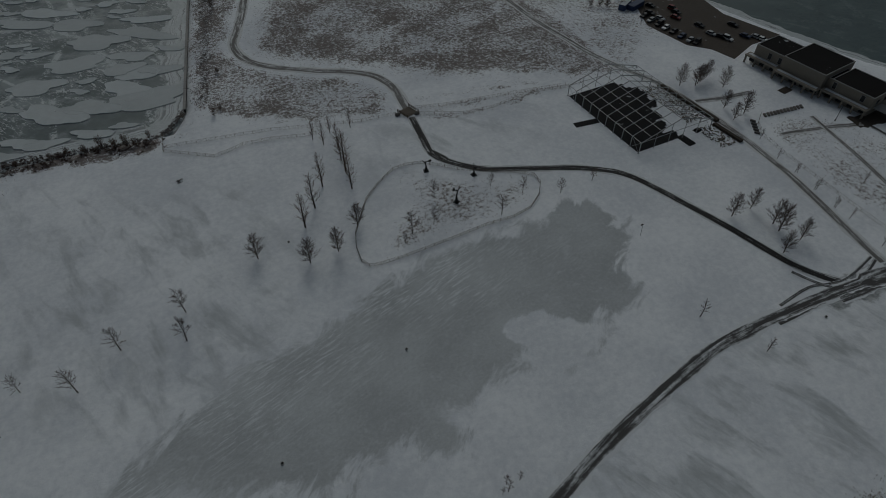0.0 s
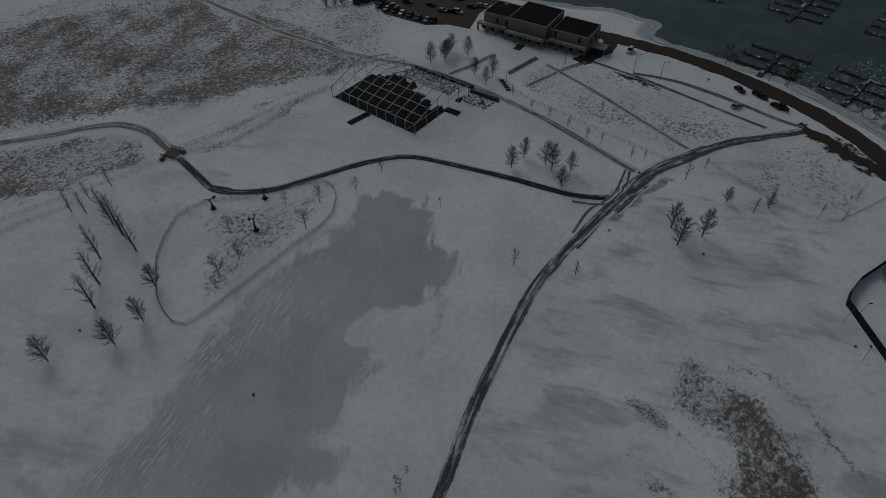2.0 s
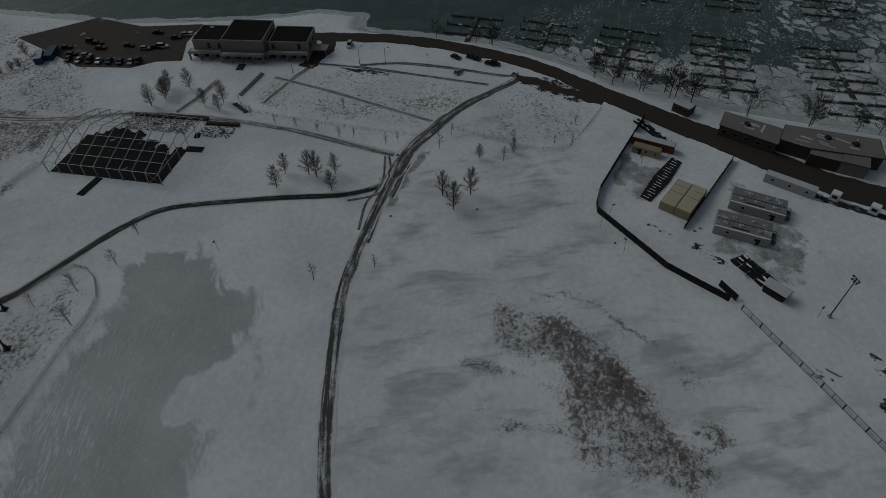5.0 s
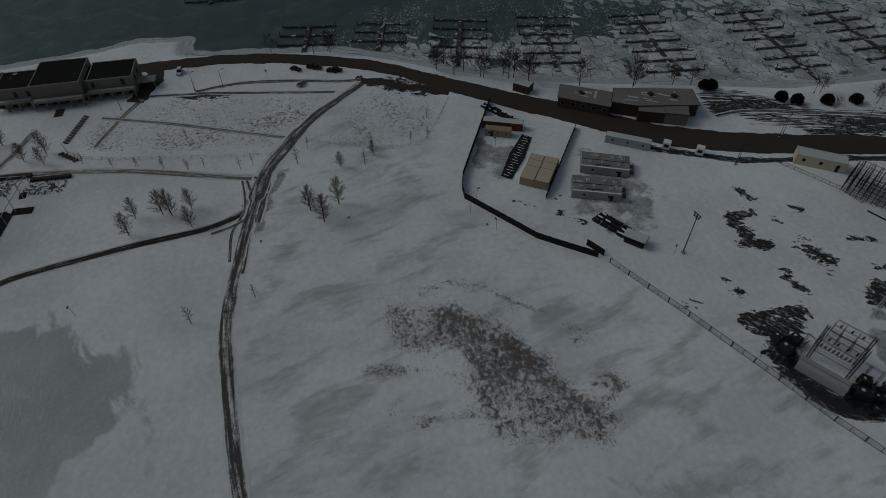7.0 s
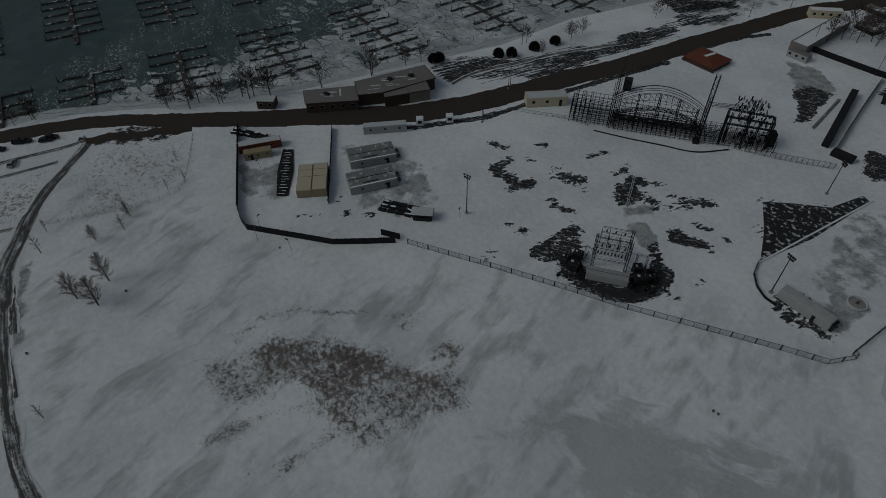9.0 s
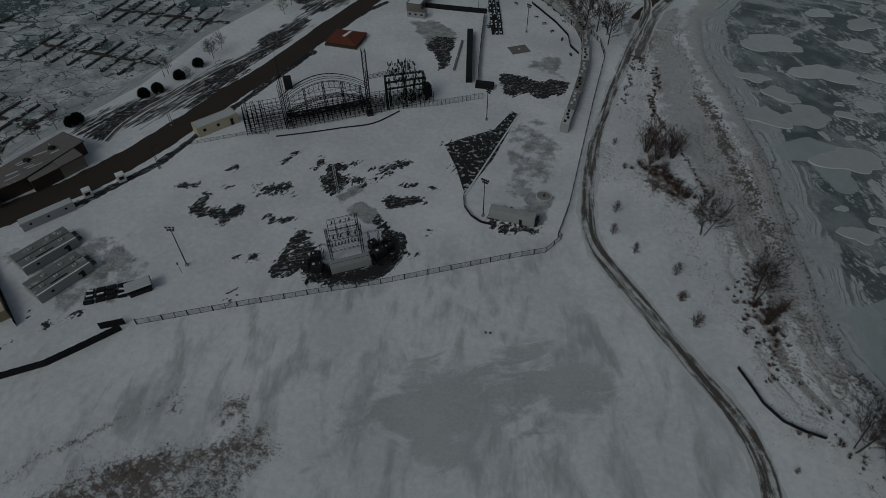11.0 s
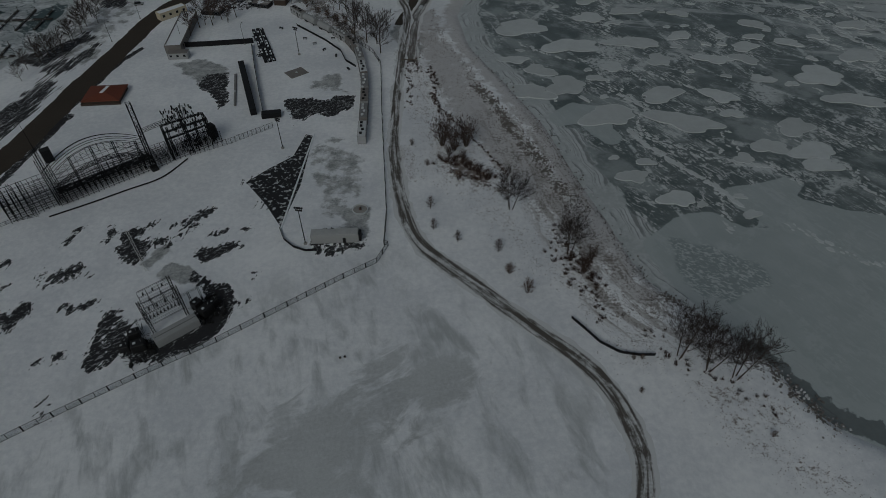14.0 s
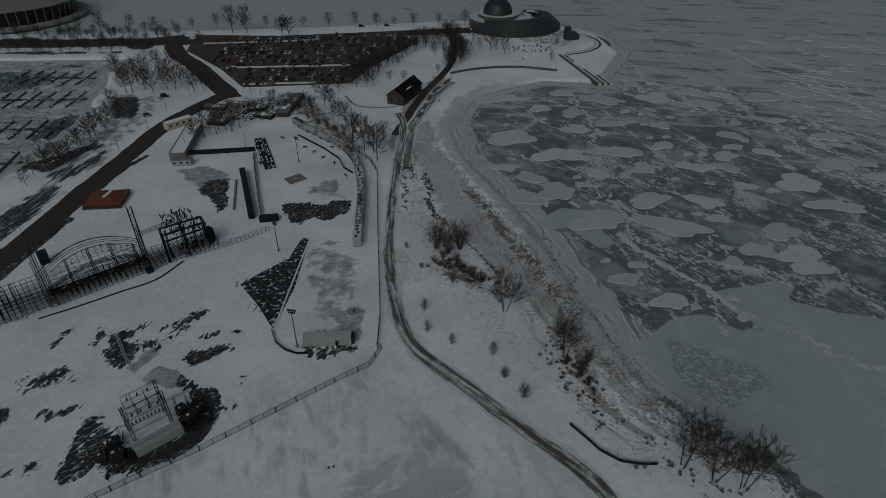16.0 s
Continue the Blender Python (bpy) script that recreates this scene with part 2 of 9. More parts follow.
    seam = n.math("MULTIPLY", n.math("MULTIPLY", seam, shelf), n.step(n.noise(0.09, 5), 0.44, 0.56))
    c = n.mix(n.math("MULTIPLY", seam, 0.8), c, (0.17, 0.18, 0.18))
    smooth = n.mix(n.math("ADD", n.math("MULTIPLY", mid, 0.5), n.math("MULTIPLY", wisp, 0.5)), (0.35, 0.39, 0.39), (0.50, 0.54, 0.54))
    flat = n.step(n.math("ADD", n.attr("glaze"), n.math("MULTIPLY", n.math("SUBTRACT", n.noise(0.05, 6, 0.6), 0.5), 1.3)), 0.42, 0.52)
    c = n.mix(n.math("MULTIPLY", flat, 0.88), c, smooth)
    # a dark strip of thin wet ice along the bank
    lead = n.step(n.math("ADD", n.attr("lead"), n.math("MULTIPLY", n.math("SUBTRACT", n.noise(0.5, 5, 0.6), 0.5), 0.8)), 0.42, 0.56)
    c = n.mix(n.math("MULTIPLY", lead, 0.85), c, n.mix(fine, (0.085, 0.10, 0.102), (0.16, 0.18, 0.18)))
    # a field of broken brash frozen into the smooth ice
    brash = n.step(n.math("ADD", n.attr("rubble"), n.math("MULTIPLY", n.math("SUBTRACT", n.noise(0.15, 5), 0.5), 1.3)), 0.36, 0.72)
    bits = n.step(n.noise(1.0, 6, 0.7, n.mapped(-30, (1.3, 0.8, 1)), 0.4), 0.51, 0.57)
    c = n.mix(n.math("MULTIPLY", brash, 0.6), c, n.mix(bits, (0.20, 0.235, 0.235), (0.56, 0.59, 0.59)))
    return n.done(c, fine, 0.15, 0.05, n.step(crumbs, 0, 1, (0.4, 0.8)))


def make_track(name, dark, light, at=0.5, streak=6.0):
    """A ploughed or driven way: streaks run along it (attribute "along" across the strip)."""
    n = Nodes(name, 0.75, spec=0.25)
    across = n.attr("across")
    fine = n.noise(2.2, 6, 0.7)
    lane = n.noise(0.35, 6, 0.7, None, 0.5)
    comb = n.t.nodes.new("ShaderNodeCombineXYZ")
    n.put(comb.inputs[0], n.math("MULTIPLY", across, 0.32 * streak))
    n.put(comb.inputs[1], n.math("MULTIPLY", n.attr("along"), 0.055))
    ruts = n.noise(1.0, 6, 0.62, comb.outputs[0], 0.5)
    v = n.math("ADD", n.math("MULTIPLY", ruts, 0.62), n.math("MULTIPLY", n.math("ADD", fine, lane), 0.19))
    rim = n.math("ABSOLUTE", across)
    v = n.math("ADD", v, n.math("MULTIPLY", n.step(rim, 0.55, 1.0), 0.30))
    c = n.mix(n.step(v, at - 0.07, at + 0.07), dark, light)
    return n.done(c, fine, 0.5, 0.06)


M = {
    "ground": make_ground(),
    "water": make_water(),
    "track": make_track("driven_snow", (0.075, 0.072, 0.070), (0.72, 0.735, 0.745), 0.545),
    "path": make_track("slushy_path", (0.024, 0.023, 0.023), (0.60, 0.61, 0.615), 0.58),
    "gravel": make_track("trodden_path", (0.16, 0.152, 0.145), (0.66, 0.665, 0.665), 0.53),
    "mud": make_track("muddy_road", (0.105, 0.095, 0.084), (0.66, 0.67, 0.675), 0.525),
    "asphalt": surface("wet_asphalt", (0.060, 0.050, 0.041), 0.7, vary=0.4, grain=1.5, patch=0.06),
    "lot": surface("parking_asphalt", (0.078, 0.066, 0.056), 0.7, vary=0.4, grain=0.8, patch=0.08, dirt=(0.5, 0.51, 0.52), dirt_at=0.62),
    "snow": surface("roof_snow", SNOW, 0.9, vary=0.08, grain=2.0, patch=0.2),
    "old_snow": surface("old_snow", (0.55, 0.57, 0.58), 0.9, vary=0.2, grain=1.2, patch=0.2),
    "floe": surface("floe_ice", (0.54, 0.57, 0.57), 0.8, vary=0.25, grain=0.35, patch=0.06, each=0.3),
    "rim": surface("floe_rim", (0.60, 0.63, 0.63), 0.85, vary=0.3, grain=0.5, patch=0.2, each=0.4),
    "pad": surface("snow_flecked_asphalt", (0.022, 0.0225, 0.0245), 0.75, vary=0.4, grain=2.0, patch=0.8, dirt=(0.55, 0.56, 0.57), dirt_at=0.56),
    "bark": surface("bark", (0.085, 0.068, 0.055), 0.9, vary=0.4, grain=6),
    "twig": surface("twigs", (0.100, 0.070, 0.060), 0.9, vary=0.4, grain=4),
    "twig_dark": surface("dark_twigs", (0.050, 0.040, 0.036), 0.9, vary=0.35, grain=4),
    "twig_red": surface("rust_twigs", (0.15, 0.098, 0.072), 0.9, vary=0.35, grain=4),
    "needle": surface("juniper_needles", (0.026, 0.032, 0.022), 0.9, vary=0.5, grain=5),
    "grass": surface("dead_grass", (0.135, 0.102, 0.078), 0.95, vary=0.45, grain=1.0, patch=0.05),
    "rock": surface("shore_rock", (0.17, 0.155, 0.145), 0.85, vary=0.45, grain=2.5, dirt=(0.6, 0.61, 0.62), dirt_at=0.54),
    "steel": surface("galvanised_steel", (0.30, 0.31, 0.31), 0.5, 0.6, vary=0.25),
    "fence": surface("dull_chain_link", (0.13, 0.135, 0.135), 0.6, 0.4, vary=0.25),
    "frame": surface("tent_aluminium", (0.36, 0.37, 0.37), 0.45, 0.5, vary=0.2),
    "truss": surface("black_scaffold", (0.018, 0.019, 0.020), 0.55, 0.3, vary=0.4),
    "iron": surface("dark_iron", (0.025, 0.025, 0.026), 0.6, 0.4, vary=0.4),
    "cloth": surface("black_screen_cloth", (0.010, 0.010, 0.012), 0.85, vary=0.4, grain=2),
    "deck": surface("black_tent_floor", (0.005, 0.005, 0.006), 0.9, vary=0.5, grain=1.0, patch=0.15, dirt=(0.45, 0.46, 0.47), dirt_at=0.66),
    "roof": surface("tar_roof", (0.013, 0.012, 0.012), 0.85, vary=0.4, grain=1.2, patch=0.08, dirt=(0.45, 0.46, 0.47), dirt_at=0.67),
    "roof_grey": surface("gravel_roof", (0.20, 0.185, 0.172), 0.85, vary=0.4, grain=0.9, patch=0.1, dirt=(0.5, 0.51, 0.52), dirt_at=0.64),
    "limestone": surface("buff_limestone", (0.225, 0.20, 0.165), 0.85, vary=0.2, grain=2, patch=0.2),
    "concrete": surface("stained_concrete", (0.30, 0.29, 0.275), 0.85, vary=0.3, grain=1.5, patch=0.15),
    "brick": surface("red_brown_brick", (0.125, 0.065, 0.045), 0.85, vary=0.35, grain=2.5, patch=0.2),
    "glass": surface("dark_window", (0.012, 0.014, 0.016), 0.15, vary=0.3),
    "red": surface("rust_red_paint", (0.15, 0.045, 0.025), 0.7, vary=0.3, grain=1.5, dirt=SNOW, dirt_at=0.70),
    "tan": surface("tan_paint", (0.31, 0.255, 0.16), 0.7, vary=0.15, grain=1.5, patch=0.2),
    "cream": surface("cream_siding", (0.52, 0.46, 0.34), 0.7, vary=0.15, grain=1.5),
    "dirty_roof": surface("snowy_trailer_roof", (0.40, 0.405, 0.40), 0.8, vary=0.35, grain=0.8, patch=0.25, dirt=(0.12, 0.115, 0.11), dirt_at=0.66),
    "trailer": surface("grey_trailer_siding", (0.33, 0.335, 0.335), 0.6, vary=0.15, grain=2),
    "white": surface("white_siding", (0.62, 0.63, 0.63), 0.6, vary=0.12, grain=2),
    "membrane": surface("grey_roof_membrane", (0.21, 0.21, 0.21), 0.7, vary=0.18, grain=1.0, patch=0.2, dirt=(0.5, 0.51, 0.52), dirt_at=0.60),
    "dock": surface("snowy_dock_boards", (0.050, 0.045, 0.040), 0.85, vary=0.4, grain=2.0, patch=0.3, dirt=(0.50, 0.52, 0.53), dirt_at=0.57),
    "wood": surface("weathered_wood", (0.15, 0.125, 0.10), 0.85, vary=0.35, grain=3),
    "brown": surface("brown_cladding", (0.062, 0.044, 0.034), 0.8, vary=0.3, grain=2),
    "copper": surface("dark_dome_metal", (0.045, 0.050, 0.052), 0.45, 0.3, vary=0.3, grain=0.4),
    "granite": surface("dark_granite", (0.10, 0.09, 0.082), 0.6, vary=0.25, grain=1.0),
    "tarp": surface("blue_tarp", (0.025, 0.045, 0.10), 0.6, vary=0.3),
    "rubber": surface("black_rubber", (0.015, 0.015, 0.015), 0.8, vary=0.3),
    "light": surface("lamp_glass", (0.5, 0.5, 0.48), 0.3, vary=0.1),
}
for q, c in (("black", (0.015, 0.015, 0.017)), ("silver", (0.30, 0.31, 0.32)), ("red", (0.16, 0.02, 0.02)), ("blue", (0.03, 0.045, 0.09)), ("white", (0.6, 0.6, 0.6))):
    M["car_" + q] = surface("car_paint_" + q, c, 0.3, 0.2, vary=0.12)


for q in ("roof", "truss", "needle", "asphalt", "lot"):
    M[q].node_tree.nodes["Principled BSDF"].inputs["Specular IOR Level"].default_value = 0.06


# ---- building blocks ----
class Geo:
    """Collects boxes, tubes and sheets for one mesh."""

    def __init__(self):
        self.v, self.f = [], []

    def add(self, verts, faces):
        k = len(self.v)
        self.v.extend(verts)
        self.f.extend([tuple(i + k for i in q) for q in faces])
        return self

    def box(self, x, y, z, sx, sy, sz, turn=0.0, cut=0.0, tilt=0.0):
        """A box on the height z, its edges cut by a small chamfer."""
        m = Matrix.Translation((x, y, z + sz / 2)) @ Euler((0, radians(tilt), radians(turn))).to_matrix().to_4x4()
        hx, hy, hz = sx / 2, sy / 2, sz / 2
        if not cut:
            p = [Vector((a * hx, b * hy, c * hz)) for c in (-1, 1) for a, b in ((-1, -1), (1, -1), (1, 1), (-1, 1))]
            f = [(3, 2, 1, 0), (4, 5, 6, 7), (0, 1, 5, 4), (1, 2, 6, 5), (2, 3, 7, 6), (3, 0, 4, 7)]
        else:
            p, f = [], []
            for zz, inset in ((-hz, 0), (hz - cut, 0), (hz, cut)):
                ax, ay = hx - inset, hy - inset
                p += [Vector(q) for q in ((-ax + cut * (not inset), -ay, zz), (ax - cut * (not inset), -ay, zz), (ax, -ay + cut, zz), (ax, ay - cut, zz),
                                          (ax - cut, ay, zz), (-ax + cut, ay, zz), (-ax, ay - cut, zz), (-ax, -ay + cut, zz))]
            for r in (0, 8):
                f += [(r + i, r + (i + 1) % 8, r + 8 + (i + 1) % 8, r + 8 + i) for i in range(8)]
            f += [tuple(range(16, 24)), tuple(range(7, -1, -1))]
        return self.add([tuple(m @ q) for q in p], f)

    def tube(self, a, b, r0, r1=None, n=6):
        """A straight tapered rod from a to b."""
        a, b = Vector(a), Vector(b)
        r1 = r0 if r1 is None else r1
        q = (b - a).to_track_quat("Z", "Y")
        ring = [q @ Vector((math.cos(6.2832 * i / n), math.sin(6.2832 * i / n), 0)) for i in range(n)]
        f = [(i, (i + 1) % n, n + (i + 1) % n, n + i) for i in range(n)]
        if n > 3:
            f += [tuple(range(n - 1, -1, -1)), tuple(range(n, 2 * n))]
        return self.add([tuple(a + w * r0) for w in ring] + [tuple(b + w * r1) for w in ring], f)

    def prism(self, outline, z0, z1):
        """An upright solid over an outline given anticlockwise."""
        n = len(outline)
        return self.add([(x, y, z0) for x, y in outline] + [(x, y, z1) for x, y in outline],
                        [(i, (i + 1) % n, n + (i + 1) % n, n + i) for i in range(n)] + [tuple(range(n - 1, -1, -1)), tuple(range(n, 2 * n))])

    def ring(self, profile, n=32, close=True):
        """Turns a profile of (radius, height) round the z axis."""
        k = len(profile)
        p = [(r * math.cos(6.2832 * i / n), r * math.sin(6.2832 * i / n), z) for i in range(n) for r, z in profile]
        f = [(i * k + j, ((i + 1) % n) * k + j, ((i + 1) % n) * k + j + 1, i * k + j + 1) for i in range(n) for j in range(k - 1)]
        return self.add(p, f)

    def mesh(self, name, material, smooth=False):
        me = bpy.data.meshes.new(name)
        me.from_pydata(self.v, [], self.f)
        me.materials.append(material)
        if smooth:
            me.polygons.foreach_set("use_smooth", [True] * len(me.polygons))
        me.update()
        return me


def part(name, geo, material, parent, label="", smooth=False):
    ob = new(name, geo if isinstance(geo, bpy.types.Mesh) else geo.mesh(name, M[material], smooth))
    ob.parent = parent
    return tagged(ob, label)


def thing(name, label, category, x=0.0, y=0.0, z=0.0, turn=0.0, group="", kind=""):
    ob = new(name)
    ob.empty_display_size = 0.5
    ob.matrix_basis = pose(x, y, z, 0, 0, turn)
    return tagged(ob, label, category, group, kind)


def edge(ax, ay, bx, by):
    """Middle, length and turn of the line from a to b."""
    return (ax + bx) / 2, (ay + by) / 2, math.hypot(bx - ax, by - ay), math.degrees(math.atan2(by - ay, bx - ax))


def smooth_line(pts, step=2.0):
    """A Catmull-Rom line through the points, as (x, y) about every step metres."""
    p = [Vector(q) for q in pts]
    p = [2 * p[0] - p[1]] + p + [2 * p[-1] - p[-2]]
    out = []
    for a, b, c, d in zip(p, p[1:], p[2:], p[3:]):
        k = max(1, int((c - b).length / step))
        for i in range(k):
            t = i / k
            out.append(0.5 * ((2 * b) + (c - a) * t + (2 * a - 5 * b + 4 * c - d) * t * t + (3 * b - a - 3 * c + d) * t ** 3))
    return out + [p[-2]]


def pairs(*flat):
    return [(flat[i], flat[i + 1]) for i in range(0, len(flat), 2)]


def way(name, label, pts, width, material, z=0.05, rough=0.35, category="path", cols=6, wave=0.0):
    """A road or path laid along a line, with crumbling edges."""
    rnd = random.Random(len(name) + len(pts))
    line = smooth_line(pts, 1.5)
    v, f, across, along = [], [], [], []
    run = 0.0
    for i, q in enumerate(line):
        t = (line[min(i + 1, len(line) - 1)] - line[max(i - 1, 0)]).normalized()
        side = Vector((-t.y, t.x))
        if i:
            run += (q - line[i - 1]).length
        w = width(i / len(line)) if callable(width) else width
        for j in range(cols + 1):
            s = 2 * j / cols - 1
            off = s * w / 2
            if j in (0, cols):
                off += s * rough * (rnd.random() - 0.3) + s * rough * 1.5 * noise.noise((q.x * 0.12, q.y * 0.12, j))
            p = q + side * off
            v.append((p.x, p.y, z + (0.03 * noise.noise((p.x * 0.7, p.y * 0.7, 3)) if 0 < j < cols else -0.04)))
            across.append(s)
            along.append(run)
    k = cols + 1
    for i in range(len(line) - 1):
        f += [(i * k + j + 1, i * k + j, (i + 1) * k + j, (i + 1) * k + j + 1) for j in range(cols)]
    me = bpy.data.meshes.new(name)
    me.from_pydata(v, [], f)
    for key, vals in (("across", across), ("along", along)):
        me.attributes.new(key, "FLOAT", "POINT").data.foreach_set("value", vals)
    me.materials.append(M[material])
    return tagged(new(name, me), label, category, kind="structure")


def dist_to(px, py, poly, closed=True):
    """Distance of many points from a line or outline, negative inside an outline."""
    d = np.full(px.shape, 1e9)
    inside = np.zeros(px.shape, bool)
    n = len(poly)
    for i in range(n if closed else n - 1):
        (ax, ay), (bx, by) = poly[i], poly[(i + 1) % n]
        ex, ey = bx - ax, by - ay
        t = np.clip(((px - ax) * ex + (py - ay) * ey) / (ex * ex + ey * ey + 1e-9), 0, 1)
        d = np.minimum(d, np.hypot(px - ax - t * ex, py - ay - t * ey))
        if closed and ay != by:
            inside ^= ((ay > py) != (by > py)) & (px < (bx - ax) * (py - ay) / (by - ay) + ax)
    return np.where(inside, -d, d) if closed else d


def sheet(name, xs, ys, z, fields, material):
    """A ground sheet over grid lines, with masks that the material reads."""
    me = bpy.data.meshes.new(name)
    nx, ny = len(xs), len(ys)
    px, py = np.meshgrid(xs, ys)
    co = np.stack([px, py, z], -1).reshape(-1, 3)
    i = np.arange(nx * ny).reshape(ny, nx)
    q = np.stack([i[:-1, :-1], i[:-1, 1:], i[1:, 1:], i[1:, :-1]], -1).reshape(-1, 4)
    me.vertices.add(len(co))
    me.vertices.foreach_set("co", co.ravel())
    me.loops.add(q.size)
    me.loops.foreach_set("vertex_index", q.ravel().astype(np.int32))
    me.polygons.add(len(q))
    me.polygons.foreach_set("loop_start", np.arange(0, q.size, 4, dtype=np.int32))
    me.polygons.foreach_set("use_smooth", np.ones(len(q), bool))
    for key, val in fields.items():
        me.attributes.new(key, "FLOAT", "POINT").data.foreach_set("value", val.ravel().astype(np.float32))
    me.materials.append(material)
    me.update(calc_edges=True)
    return new(name, me)


def lines(lo, hi, step, far):
    core = np.arange(lo, hi + step, step)
    grow, a = [], step
    while sum(grow) < far:
        a *= 1.35
        grow.append(a)
    out = np.cumsum(grow)
    return np.concatenate([core[0] - out[::-1], core, core[-1] + out])


# ---- land and water ----
LAKE_SHORE = pairs(-60.0, -700.0, -12.0, -301.0, -2.0, -247.0, 4.0, -207.0, 10.0, -196.0, 28.0, -198.0, 62.0, -200.0, 90.0, -150.0, 100.0, -60.0, 99.0, 30.0, 96.0, 63.0, 88.3, 67.8, 84.6, 71.8, 81.8, 76.4, 79.9, 83.8, 77.2, 88.1, 72.9, 93.6, 69.0, 98.3, 64.9, 103.2, 60.2, 107.1, 55.8, 113.1, 53.3, 119.4, 51.1, 128.5, 49.5, 136.7, 46.4, 147.3, 43.0, 160.0, 36.0, 191.0, 24.0, 222.0, 10.0, 255.0, 5.0, 289.0, 12.0, 318.0)
CAPE_SHORE = pairs(26.0, 340.0, 61.0, 360.0, 92.0, 356.0, 122.0, 420.0, 116.0, 470.0, 93.0, 490.0, 25.0, 508.0, -98.0, 484.0, -275.0, 462.0, -600.0, 462.0, -900.0, 600.0, -900.0, 395.0, -292.0, 397.0, -204.0, 401.0, -210.0, 374.0)
HARBOUR_SHORE = pairs(-200.0, 348.0, -197.0, 324.0, -187.0, 300.0, -185.0, 267.0, -191.0, 232.0, -197.0, 192.0, -194.0, 150.0, -200.0, 110.0, -206.0, 65.0, -212.0, 44.0, -220.0, 20.0, -230.0, 0.0, -240.0, -25.0, -241.0, -88.0, -255.0, -90.0, -255.0, -110.0, -247.0, -125.0, -236.0, -160.0, -228.0, -195.0, -226.0, -300.0, -280.0, -700.0)
COAST = LAKE_SHORE + CAPE_SHORE + HARBOUR_SHORE
SHORE_ICE, WATER_Z = 9.0, -1.3
xs, ys = lines(-262, 122, 1.8, 4200), lines(-330, 500, 1.8, 4200)
PX, PY = np.meshgrid(xs, ys)
land = -dist_to(PX, PY, COAST)


def field(size, seed, turn=0.0, stretch=1.0):
    """Smooth random values, 0 to 1, with lumps of that size, stretched along a heading."""
    c, s = math.cos(radians(turn)), math.sin(radians(turn))
    u, w = (PX * c + PY * s) / (size * stretch), (PY * c - PX * s) / size
    table = np.random.default_rng(seed).random((256, 256))
    iu, iw = np.floor(u).astype(int), np.floor(w).astype(int)
    fu, fw = u - iu, w - iw
    fu, fw = fu * fu * (3 - 2 * fu), fw * fw * (3 - 2 * fw)
    a, b = table[iu % 256, iw % 256], table[(iu + 1) % 256, iw % 256]
    d, e = table[iu % 256, (iw + 1) % 256], table[(iu + 1) % 256, (iw + 1) % 256]
    return (a * (1 - fu) + b * fu) * (1 - fw) + (d * (1 - fu) + e * fu) * fw


wob = (field(9, 1) - 0.5) * 5 + (field(4, 2) - 0.5) * 3.5


def blob(outline, soft=6.0, grow=0.0):
    """1 inside an outline, 0 outside, with a soft edge."""
    return np.clip(0.5 - (dist_to(PX, PY, outline) + wob - grow) / soft, 0, 1)


def shape(outline, soft=3.0, grow=0.0):
    """1 inside an outline, 0 outside, with its edge kept."""
    return np.clip(0.5 - (dist_to(PX, PY, outline) + 0.25 * wob - grow) / soft, 0, 1)


def band(line, width, soft=3.0):
    return np.clip(0.5 - (dist_to(PX, PY, line, False) + wob - width) / soft, 0, 1)


def spots(soft, *flat):
    """Round soft spots: x, y, radius along x, radius along y."""
    out = np.zeros(PX.shape)
    for i in range(0, len(flat), 4):
        x, y, a, b = flat[i:i + 4]
        out = np.maximum(out, np.clip(1.0 - np.hypot((PX - x) / a, (PY - y) / b) * 0.55, 0, 1))
    return out * soft


ice = np.maximum(
    blob(pairs(40.3, -71.8, 23.2, -82.7, 3.2, -87.4, -14.1, -93.6, -23.6, -99.2, -37.3, -101.3, -57.0, -103.0, -79.0, -102.6, -93.0, -105.9, -102.2, -95.9, -100.0, -82.6, -91.8, -75.9,
               -89.5, -67.2, -78.4, -64.4, -72.0, -58.0, -60.9, -60.7, -53.3, -71.7, -50.4, -61.5, -37.3, -59.5, -29.2, -57.3, -30.1, -51.0, -15.1, -55.5, -5.3, -56.2, -5.4, -49.8), 16),
    0.64 * blob(pairs(-49.3, 44.4, -51.2, 56.4, -40.3, 71.4, -28.2, 77.2, -13.4, 88.5, 1.9, 90.0, 18.2, 81.6, 16.7, 75.4, 4.1, 69.8, -1.7, 61.2,
                      -18.3, 58.2, -17.7, 47.5), 18))
white_inlay = np.maximum(blob(pairs(-53.6, -73.5, -62.9, -73.9, -71.2, -65.0, -70.3, -62.6, -60.4, -60.1, -56.1, -65.7), 6), 0)
ice = np.clip(ice - white_inlay, 0, 1)
scour = blob(pairs(-150.4, -42.0, -86.9, -44.9, -39.5, -32.0, 0, 0, 38, 45, 38, 78, -19.0, 122.3, -64.1, 97.2, -106.9, 54.0, -134.5, 17.4, -177.5, 11.5, -191.2, -25.8), 16)
scour = np.maximum(scour, 0.8 * blob(pairs(62.5, -189.1, -5.6, -155.9, -10.9, -97.2, 39.3, -71.3, 20, -60, 60, -110), 20))
